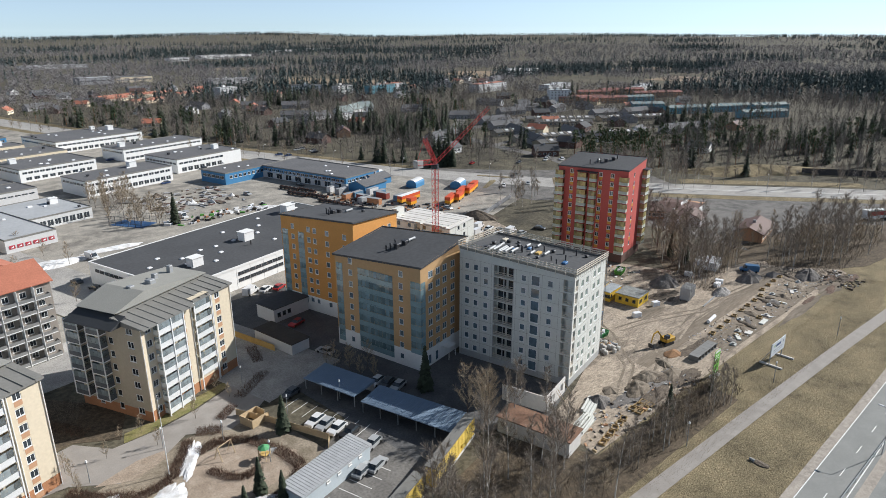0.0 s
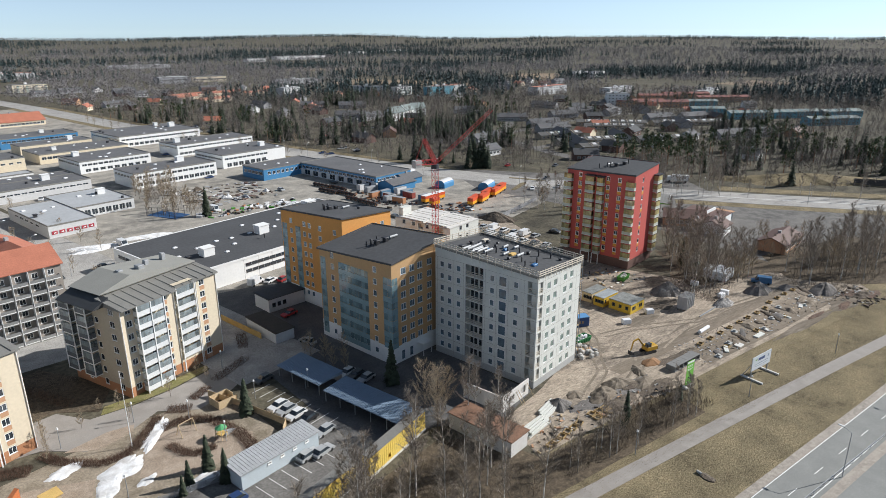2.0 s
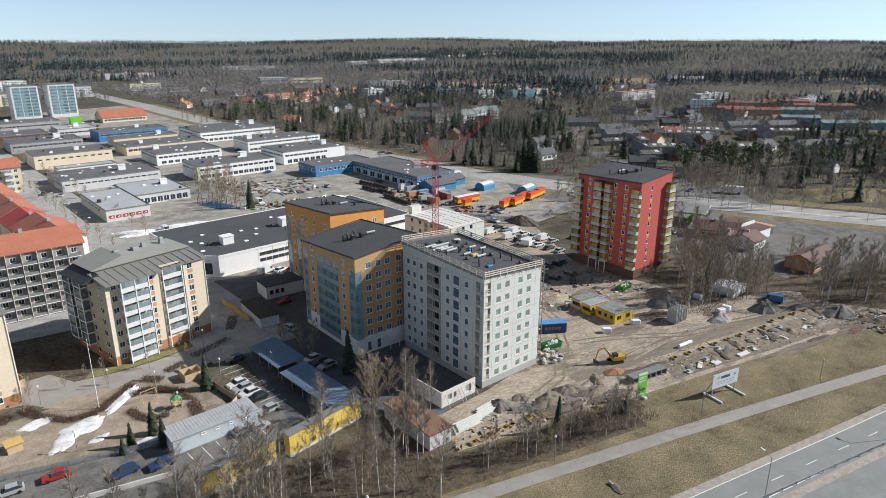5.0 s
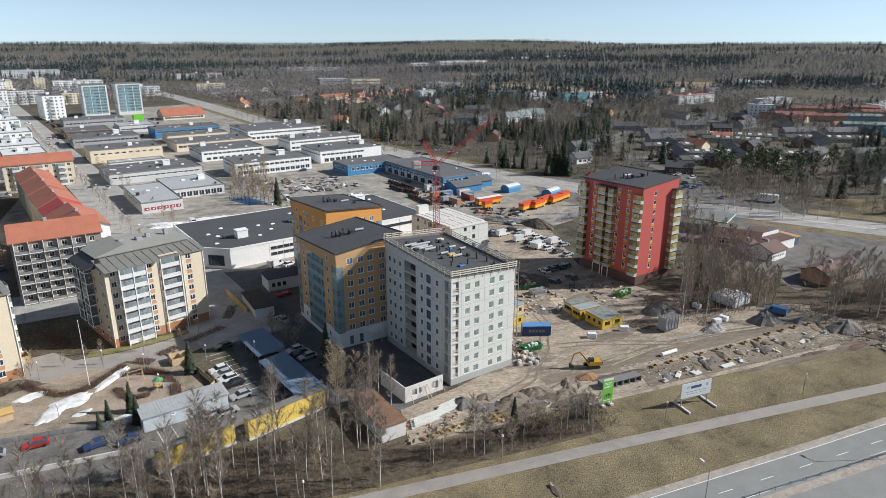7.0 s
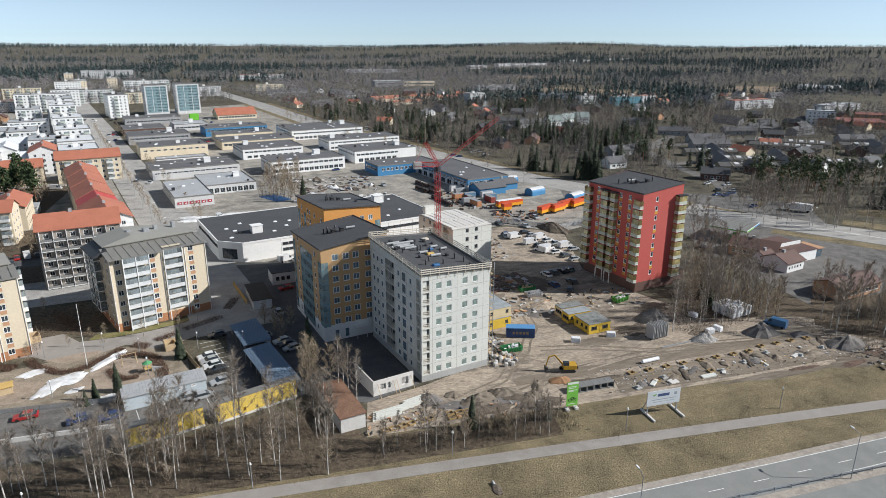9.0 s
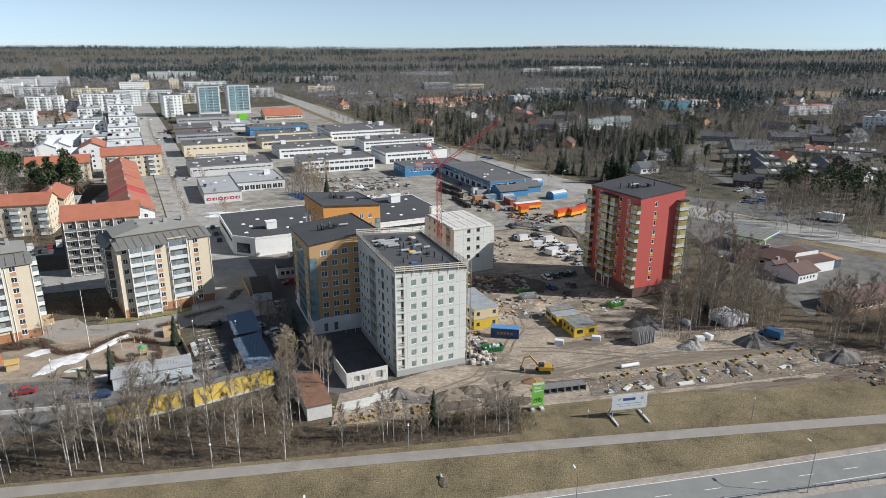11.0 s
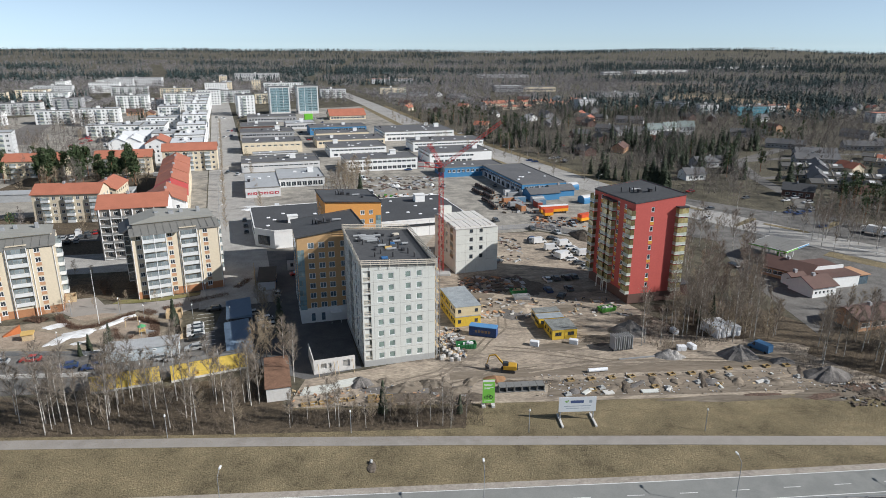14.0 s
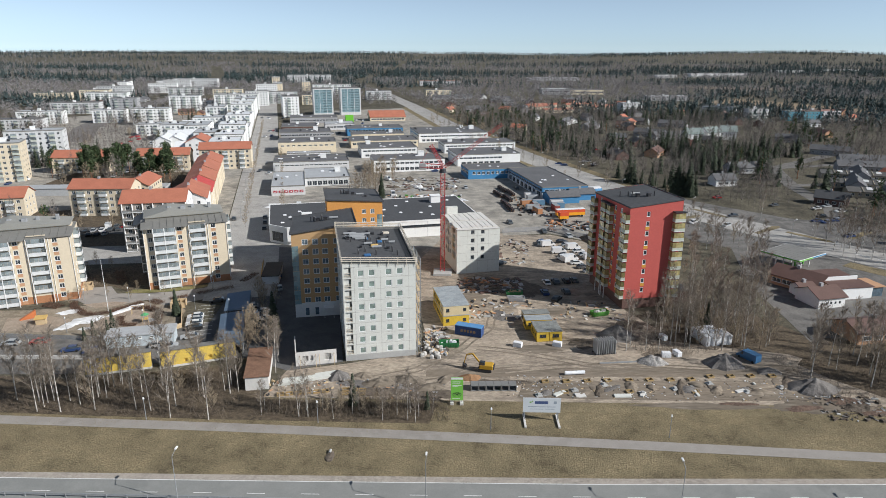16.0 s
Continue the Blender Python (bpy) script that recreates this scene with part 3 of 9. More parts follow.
def railing(b, side, w, d, s0, s1, z, off, mat_, boards=3, h=1.0):
    m = Mesh()
    for k in range(boards):
        zz = 0.12 + k * (h - 0.2) / max(1, boards - 1)
        m.box(0, off - 0.05, zz, s1 - s0, off, zz + 0.13)
    n = max(1, int((s1 - s0) / 1.8))
    for k in range(n + 1):
        x = (s1 - s0 - 0.08) * k / n
        m.box(x, off, 0, x + 0.08, off + 0.06, h)
    return part("railing", m, mat_, b, at=side_matrix(side, w, d, s0, z))


BAL_CACHE = {}


def balcony(b, side, w, d, s0, s1, z, depth, slab_mat, panel_mat, glass_mat, ph=1.0, gh=1.35, posts=True):
    """A projecting balcony: slab, parapet on three sides, glazing above and corner posts."""
    L = s1 - s0
    key = (round(L, 2), depth, slab_mat.name, panel_mat.name, glass_mat.name if glass_mat else "", ph, gh)
    if key not in BAL_CACHE:
        a = Mesh()
        a.box(0, -depth, -0.12, L, 0, 0.1)
        p = Mesh()
        p.box(0.02, -depth + 0.02, 0.1, L - 0.02, -depth + 0.08, ph)
        p.box(0.02, -depth + 0.08, 0.1, 0.08, -0.02, ph)
        p.box(L - 0.08, -depth + 0.08, 0.1, L - 0.02, -0.02, ph)
        g = Mesh()
        if glass_mat:
            n = max(2, int(L / 0.9))
            for k in range(n):
                g.box(0.06 + (L - 0.12) * k / n, -depth + 0.04, ph + 0.03, 0.06 + (L - 0.12) * (k + 1) / n - 0.04, -depth + 0.06, ph + gh)
            g.box(0.04, -depth + 0.1, ph + 0.03, 0.06, -0.05, ph + gh)
            g.box(L - 0.06, -depth + 0.1, ph + 0.03, L - 0.04, -0.05, ph + gh)
        BAL_CACHE[key] = (a.data("balcony", [slab_mat]), p.data("parapet", [panel_mat]), g.data("glazing", [glass_mat]) if glass_mat else None)
    a, p, g = BAL_CACHE[key]
    ob = part("balcony", a, None, b, at=side_matrix(side, w, d, s0, z))
    part("parapet", p, None, ob)
    if g:
        part("glazing", g, None, ob)
    return ob


def panel_joints(b, side, w, d, ss, zs, top, mat_):
    """Thin sealed joints between wall panels, 2 mm proud."""
    m = Mesh()
    _, _, L = side_frame(side, w, d)
    for s in ss:
        m.box(s - 0.025, -0.004, 0.2, s + 0.025, 0.03, top)
    for z in zs:
        m.box(0.02, -0.004, z - 0.025, L - 0.02, 0.03, z + 0.025)
    part("panel_joint", m, mat_, b, at=side_matrix(side, w, d, 0, 0))


FLOOR = 2.75


def rows(n, z=1.5, h=1.4, first=0):
    return [(z + FLOOR * k, z + h + FLOOR * k) for k in range(first, n)]


# grey panel block under construction
GW, GD, GT = 16.8, 26.8, (24.2, 23.1, 24.1, 25.3)
grey_pose = pose(98.7, 71.3, 0.3, 0, 0, 14)
gp = lambda s, z: 1 if z < 1.2 else 0
front_cols = [(3.4, 4.8), (5.9, 7.3), (9.8, 11.2), (12.4, 13.8)]
left_cols = [(1.3, 2.5), (3.5, 4.7), (6.0, 7.2), (15.0, 16.2), (21.0, 22.2)]
gsides = {
    "front": (grid_windows(front_cols, rows(8, 1.45, 1.5), 0), [(0.35, 1.9, 1.3 + FLOOR * k, 3.75 + FLOOR * k, 1.5) for k in range(8)], gp, ([], [1.2])),
    "left": (grid_windows(left_cols, rows(8, 1.45, 1.4, first=0), 0) + [(17.3, 19.3, 1.0 + FLOOR * k, 3.2 + FLOOR * k, 0) for k in range(8)],
             [(8.5, 13.4, 1.2 + FLOOR * k, 3.7 + FLOOR * k, 1.6) for k in range(8)] + [(24.4, 26.5, 1.3 + FLOOR * k, 3.75 + FLOOR * k, 1.4) for k in range(8)], gp, ([], [1.2])),
    "right": (grid_windows(even(GD, 7, 1.3, 1.5), rows(8), 1), [], gp, ([], [1.2])),
    "back": (grid_windows(even(GW, 4, 1.3, 1.5), rows(8), 1), [], gp, ([], [1.2])),
}
grey = shell("apartment_block", grey_pose, GW, GD, GT, gsides, [M_CONC, M_CONC2], M_BITUMEN, "unfinished grey concrete-panel apartment block, eight storeys, with timber guard rails", edge=0.35, glass={"front": M_FILMGLASS, "left": M_SKYGLASS})
for side, ss in (("front", (2.6, 8.6, 15.2)), ("left", (0.6, 5.3, 8.0, 13.9, 16.8, 19.8, 23.6))):
    panel_joints(grey, side, GW, GD, ss, [0.95 + FLOOR * k for k in range(1, 9)], 23.0, M_JOINT)
bd_ = Mesh()
bd_.box(0.5, 1.46, 0.05, 2.3, 1.56, 2.3)
bd_.box(2.9, 1.46, 0.05, 4.4, 1.56, 2.3)
bd_ = bd_.data("balcony_door", [M_GLASS])
for k in range(8):
    part("balcony_door", bd_, None, grey, at=side_matrix("left", GW, GD, 8.5, 1.2 + FLOOR * k))
    for s in (8.5, 10.9, 13.2):
        q = Mesh()
        q.box(0, 0.02, 0, 0.16, 0.22, 2.5)
        part("niche_post", q, M_CONC2, grey, at=side_matrix("left", GW, GD, s, 1.2 + FLOOR * k))
    railing(grey, "front", GW, GD, 0.35, 1.9, 1.3 + FLOOR * k, 0.1, M_PALEBOARD)
    railing(grey, "left", GW, GD, 8.5, 13.4, 1.2 + FLOOR * k, 0.1, M_PALEBOARD)
    railing(grey, "left", GW, GD, 24.4, 26.5, 1.3 + FLOOR * k, 0.1, M_PALEBOARD)
# guard rail boards round the roof edge
for side, t0, t1 in (("front", GT[0], GT[1]), ("right", GT[1], GT[2]), ("back", GT[2], GT[3]), ("left", GT[3], GT[0])):
    m = Mesh()
    _, _, L = side_frame(side, GW, GD)
    for dz in (0.5, 0.95, 1.4):
        m.face([(-0.3, -0.35, t0 + dz - 0.1), (L + 0.3, -0.35, t1 + dz - 0.1), (L + 0.3, -0.35, t1 + dz + 0.1), (-0.3, -0.35, t0 + dz + 0.1)])
        m.face([(-0.3, -0.3, t0 + dz + 0.1), (L + 0.3, -0.3, t1 + dz + 0.1), (L + 0.3, -0.3, t1 + dz - 0.1), (-0.3, -0.3, t0 + dz - 0.1)])
        m.face([(-0.3, -0.35, t0 + dz + 0.1), (L + 0.3, -0.35, t1 + dz + 0.1), (L + 0.3, -0.3, t1 + dz + 0.1), (-0.3, -0.3, t0 + dz + 0.1)])
    for k in range(int(L / 2) + 1):
        s = L * k / int(L / 2)
        z = t0 + (t1 - t0) * s / L
        m.box(s - 0.04, -0.3, z - 0.6, s + 0.04, -0.22, z + 1.55)
    part("guard_rail", m, M_PALEBOARD, grey, at=side_matrix(side, GW, GD, 0, 0))
roof_kit(grey, GT, GW, GD, [("duct", 5, 19, 1.8), ("duct", 5.4, 17.8, 1.8), ("duct", 4.6, 20.2, 1.6), ("hood", 3.2, 22, 0.7), ("pipe", 8, 16, 1), ("pipe", 9.4, 14, 1), ("hood", 11.5, 21, 0.6), ("pipe", 12.5, 8, 1.2), ("pipe", 13.4, 5.5, 1.1), ("hood", 13.9, 3.4, 0.5), ("duct", 9, 10.5, 1.2), ("pipe", 6, 8, 0.9), ("hood", 7.8, 22.8, 0.6), ("pipe", 3, 15, 0.9), ("hood", 10.5, 18, 0.5), ("hood", 12.8, 19.2, 0.45), ("duct", 7.2, 13, 1.0), ("pipe", 11, 12, 1.1), ("hood", 5.2, 10.8, 0.5), ("pipe", 4.2, 6, 1.0), ("duct", 11.6, 16.2, 0.9), ("hood", 9.2, 21.6, 0.55), ("duct", 4.0, 18.4, 2.2), ("duct", 3.2, 20.8, 1.6), ("hood", 2.4, 17.2, 0.7), ("duct", 6.6, 20.6, 1.8), ("duct", 5.8, 16.6, 1.5), ("hood", 7.4, 18.8, 0.75), ("pipe", 6.8, 15.2, 1.2), ("duct", 13.2, 14.4, 0.8), ("hood", 11.8, 10.2, 0.6), ("pipe", 8.4, 5.8, 1.0)])
M_BLUETARP = mat("blue_tarpaulin", (0.05, 0.16, 0.36), 0.5, var=0.2)
for u, v, s_, mm in ((10.2, 15.2, 0.6, M_BLUETARP), (7.0, 17.4, 0.5, M_BLUETARP), (6.2, 5.0, 0.8, M_BLUETARP), (8.6, 12.2, 0.9, M_YTIMBER), (12.6, 22.6, 0.9, M_PALEBOARD)):
    q = Mesh()
    zz = roof_z(GT, GW, GD, u, v)
    q.bevbox(u - s_, v - s_ * 0.6, zz - 0.03, u + s_, v + s_ * 0.6, zz + 0.4, 0.12)
    part("covered_stack", q, mm, grey)

# ochre block with glazed balconies
OW, OD, OT = 17.0, 24.3, (24.0, 26.3, 24.4, 22.3)
ochre_pose = pose(80.3, 96.5, 0, 0, 0, 13)


def ochre_paint(s, z):
    return 1 if z < 4.2 else 0


osides = {
    "front": (grid_windows([(2.7, 4.3), (5.4, 7.0), (7.9, 9.5), (11.0, 12.6)], rows(8, 1.45, 1.55, first=1), 1) + grid_windows([(2.6, 3.8), (5.2, 6.4)], [(0.4, 2.8)]), [(0.01, 1.7, 1.4 + FLOOR * k, 3.95 + FLOOR * k, 1.5) for k in range(1, 7)], ochre_paint, ([], [4.2])),
    "left": (grid_windows([(4.0, 5.2), (18.4, 19.6)], rows(8, first=0), 0),
             [(0.3, 2.2, 1.4 + FLOOR * k, 3.95 + FLOOR * k, 1.5) for k in range(0, 7)] + [(6.8, 16.8, 1.4 + FLOOR * k, 3.95 + FLOOR * k, 1.6) for k in range(0, 7)]
             + [(21.6, 24.29, 1.4 + FLOOR * k, 3.95 + FLOOR * k, 1.5) for k in range(1, 7)], ochre_paint, ([], [4.2])),
    "right": (grid_windows(even(OD, 6, 1.3, 1.5), rows(8), 1), [], ochre_paint, ([], [4.2])),
    "back": (grid_windows(even(OW, 4, 1.3, 1.5), rows(8), 1), [], ochre_paint, ([], [4.2])),
}


def glazed_bay(b, side, w, d, s0, s1, floors, glass, z=1.4, n=None):
    """Flush glazed balconies: parapet band and sliding panes at each floor."""
    n = n or max(1, round((s1 - s0) / 1.1))
    L = s1 - s0
    key = ("bay", round(L, 2), n, glass.name)
    if key not in BAL_CACHE:
        p, g = Mesh(), Mesh()
        p.box(0.0, -0.06, -0.25, L, 0.06, 0.0)
        p.box(0.0, -0.04, 0.0, L, 0.02, 0.95)
        for k in range(n):
            g.box(L * k / n + 0.02, 0.0, 1.0, L * (k + 1) / n - 0.02, 0.02, 2.5)
        BAL_CACHE[key] = (p.data("parapet", [M_PALEGREEN if glass is M_YGLASS else M_BALPANEL]), g.data("glazing", [glass]))
    p, g = BAL_CACHE[key]
    for k in floors:
        ob = part("parapet", p, None, b, at=side_matrix(side, w, d, s0, z + FLOOR * k))
        part("glazing", g, None, ob)


M_BALPANEL = mat("sea_green_panel", (0.24, 0.345, 0.375), 0.12, var=0.12, spec=0.8)
ochre = shell("apartment_block", ochre_pose, OW, OD, OT, osides, [M_OCHRE, M_WHITE], M_BITUMEN, "ochre rendered apartment block with sea-green glazed balconies and dark sloping roof", edge=0.15, over=0.35, glass=M_SKYGLASS, rear=("back", "right"))
glazed_bay(ochre, "front", OW, OD, 0.01, 1.7, range(1, 7), M_BALGLASS)
glazed_bay(ochre, "left", OW, OD, 0.3, 2.2, range(0, 7), M_BALGLASS)
glazed_bay(ochre, "left", OW, OD, 6.8, 16.8, range(0, 7), M_BALGLASS)
glazed_bay(ochre, "left", OW, OD, 21.6, 24.29, range(1, 7), M_BALGLASS)
roof_kit(ochre, OT, OW, OD, [("hood", 7.2, 12, 0.9), ("hood", 9.3, 11.4, 0.9), ("duct", 11.6, 11.2, 1.2), ("pipe", 6, 12.8, 1.3), ("pipe", 6.4, 11.4, 1.2), ("pipe", 8.2, 13.2, 1.2), ("pipe", 5.2, 13.4, 1.0)])
cn = Mesh()
cn.box(7.6, -2.0, 2.9, 10.4, 0, 3.1)
cn.box(7.7, -1.9, 0, 7.8, -1.8, 2.9)
cn.box(10.2, -1.9, 0, 10.3, -1.8, 2.9)
part("entrance_canopy", cn, M_FRAME, ochre)

# orange block behind
PW, PD, PT = 17.0, 25.0, (26.6, 25.5, 23.9, 25.0)
orange_pose = pose(83.8, 125.8, 0, 0, 0, 14)
psides = {
    "left": (grid_windows([(3.6, 4.8), (9.2, 10.5), (11.4, 12.6), (15.6, 16.9), (21.4, 22.7)], rows(8, 2.4, first=0), 0), [(0.3, 2.4, 2.2 + FLOOR * k, 4.75 + FLOOR * k, 1.4) for k in range(0, 7)] + [(6.0, 8.2, 2.2 + FLOOR * k, 4.75 + FLOOR * k, 1.4) for k in range(0, 7)], ochre_paint, ([], [4.2])),
    "front": (grid_windows([(10.6, 11.9), (13.2, 14.5)], rows(8, 2.4, first=0), 1), [(15.2, 16.9, 2.2 + FLOOR * k, 4.75 + FLOOR * k, 1.4) for k in range(0, 7)], ochre_paint, ([], [4.2])),
    "right": (grid_windows(even(PD, 6, 1.3, 1.5), rows(8, 2.4), 1), [], ochre_paint, ([], [4.2])),
    "back": (grid_windows(even(PW, 4, 1.3, 1.5), rows(8, 2.4), 1), [], ochre_paint, ([], [4.2])),
}
orange = shell("apartment_block", orange_pose, PW, PD, PT, psides, [M_ORANGE, M_WHITE], M_BITUMEN, "bright orange rendered apartment block with dark sloping roof", edge=0.15, over=0.35, glass=M_SKYGLASS)
glazed_bay(orange, "left", PW, PD, 0.3, 2.4, range(0, 7), M_BALGLASS, 2.2)
glazed_bay(orange, "left", PW, PD, 6.0, 8.2, range(0, 7), M_BALGLASS, 2.2)
glazed_bay(orange, "front", PW, PD, 15.2, 16.9, range(0, 7), M_BALGLASS, 2.2)
roof_kit(orange, PT, PW, PD, [("hood", 7.0, 13, 0.9), ("hood", 8.8, 12.4, 0.8), ("duct", 11, 11.0, 1.2), ("pipe", 6, 14.2, 1.3), ("pipe", 7.6, 14.4, 1.2), ("hood", 12.5, 7.5, 0.6), ("pipe", 5.0, 12.4, 1.2)])

# red tower
RW, RD, RT = 15.6, 23.0, (29.3, 31.0, 30.6, 28.6)
red_pose = pose(171.0, 106.6, 0.6, 0, 0, 13)
rp = lambda s, z: 1 if z < 2.6 else 0
rfl = range(1, 10)
rsides = {
    "left": (grid_windows([(4.0, 5.2), (13.6, 14.8), (17.4, 18.6)], rows(10, 1.7, first=1), 1), [], rp, ([], [2.6])),
    "front": (grid_windows([(5.0, 6.0)], rows(10, 1.7, first=1), 0), [], rp, ([], [2.6])),
    "right": (grid_windows(even(RD, 5, 1.3, 1.5), rows(10, 1.7, first=1), 1), [], rp, ([], [2.6])),
    "back": (grid_windows(even(RW, 4, 1.3, 1.5), rows(10, 1.7, first=1), 1), [], rp, ([], [2.6])),
}
red = shell("apartment_tower", red_pose, RW, RD, RT, rsides, [M_RED, M_BROWNROOF], M_BITUMEN, "ten-storey red rendered apartment tower with stacked balconies", "apartment tower", edge=0.15, over=0.15)
M_ORPANEL = mat("orange_window_panel", (0.62, 0.3, 0.05), 0.6, var=0.06)
op = Mesh()
op.box(0, -0.02, 0, 1.2, 0.05, 0.95)
op = op.data("spandrel_panel", [M_ORPANEL])
for k in range(1, 10):
    for s in (4.0, 13.6, 17.4):
        part("spandrel_panel", op, None, red, at=side_matrix("left", RW, RD, s, 0.75 + FLOOR * k))
    if k % 2 == 0:
        part("spandrel_panel", op, None, red, at=side_matrix("front", RW, RD, 4.9, 0.75 + FLOOR * k))
for k in rfl:
    for s0, s1 in ((-0.6, 2.2), (7.0, 10.0), (11.0, 13.2), (20.6, 23.4)):
        balcony(red, "left", RW, RD, s0, s1, 0.2 + FLOOR * k, 1.3, M_SLAB, M_PALEGREEN, M_YGLASS, 0.8, 1.5)
    balcony(red, "front", RW, RD, 12.8, 16.0, 0.2 + FLOOR * k, 1.5, M_SLAB, M_PALEGREEN, M_YGLASS, 0.8, 1.5)
    balcony(red, "right", RW, RD, 14.0, 17.5, 0.2 + FLOOR * k, 1.5, M_SLAB, M_PALEGREEN, M_YGLASS, 0.8, 1.5)
for s0, s1, top in ((6.8, 10.2, 0), (10.8, 13.4, 0)):
    m = Mesh()
    m.box(s0, -1.5, 27.5, s1, 0, 27.8)
    part("balcony_roof", m, M_DKMETAL, red, at=side_matrix("left", RW, RD, 0, 0))
    for s in (s0 + 0.1, s1 - 0.3):
        m = Mesh()
        m.box(s, -1.4, -0.5, s + 0.2, -1.2, 2.9)
        part("post", m, M_FRAME, red, at=side_matrix("left", RW, RD, 0, 0))
m = Mesh()
m.box(12.7, -1.6, 27.4, 16.1, 0, 27.7)
part("balcony_roof", m, M_DKMETAL, red, at=side_matrix("front", RW, RD, 0, 0))
roof_kit(red, RT, RW, RD, [("hood", 7.0, 10, 0.9), ("hood", 9.6, 8.6, 0.9), ("pipe", 5, 12, 1.3), ("pipe", 6, 11.5, 1.3), ("duct", 7.5, 12.6, 1.4), ("pipe", 11, 8, 1.2), ("pipe", 3.5, 14, 1.2)])
for (x, y, z, w, d) in ((15.8, 2.0, 3.0, 6.0, 9.0),):
    m = Mesh()
    m.box(x, y, -0.4, x + w, y + d, z, 0)
    m.box(x - 0.2, y - 0.2, z, x + w + 0.2, y + d + 0.2, z + 0.25, 1)
    part("annexe", m, [M_BROWNROOF, M_BITUMEN], red)

# concrete frame block going up
CW, CD, CT = 14.5, 22.0, (14.6, 14.6, 14.6, 14.6)
csides = {
    "front": (grid_windows([(4.6, 5.9), (8.0, 9.3)], [(1.6 + 2.85 * k, 3.0 + 2.85 * k) for k in range(1, 5)]), [], None, ()),
    "left": (grid_windows([(3.0, 4.3), (7.0, 8.3), (12.4, 13.7)], [(1.6 + 2.85 * k, 3.0 + 2.85 * k) for k in range(1, 5)]), [(16.0, 19.4, 1.1 + 2.85 * k, 3.6 + 2.85 * k, 1.4) for k in range(1, 5)] + [(9.4, 11.6, 1.1 + 2.85 * k, 3.6 + 2.85 * k, 1.4) for k in range(1, 5)], None, ()),
}
conc_pose = pose(123.6, 134.9, 0.3, 0, 0, 16)
conc = shell("building_shell", conc_pose, CW, CD, CT, csides, [M_CONC], M_CONCW, "half-built grey concrete-panel block with bare pale top slab", "building", edge=0.0, window_frame=M_CONC2)
panel_joints(conc, "front", CW, CD, (3.4, 7.0, 10.6), [1.0 + 2.85 * k for k in range(1, 5)], 14.5, M_JOINT)
for k in range(8):
    m = Mesh()
    m.box(0.4 + 1.75 * k, 1.5, 0, 1.9 + 1.75 * k, 9.6 + (k % 3) * 0.2, 0.28 + 0.05 * (k % 2))
    part("floor_slab", m, M_CONCW, conc, at=pose(0, 0, 14.6))
    m = Mesh()
    m.box(0.4 + 1.75 * k, 11.0, 0, 1.9 + 1.75 * k, 20.6 + (k % 2) * 0.3, 0.3 + 0.05 * (k % 3))
    part("floor_slab", m, M_CONCW, conc, at=pose(0, 0, 14.6))
m = Mesh()
m.box(1.5, 20.0, 14.6, 5.5, 21.8, 17.4)
part("stair_shaft", m, M_CONC, conc)
for k in range(1, 5):
    railing(conc, "left", CW, CD, 16.0, 19.4, 1.1 + 2.85 * k, 0.1, M_TIMBER)


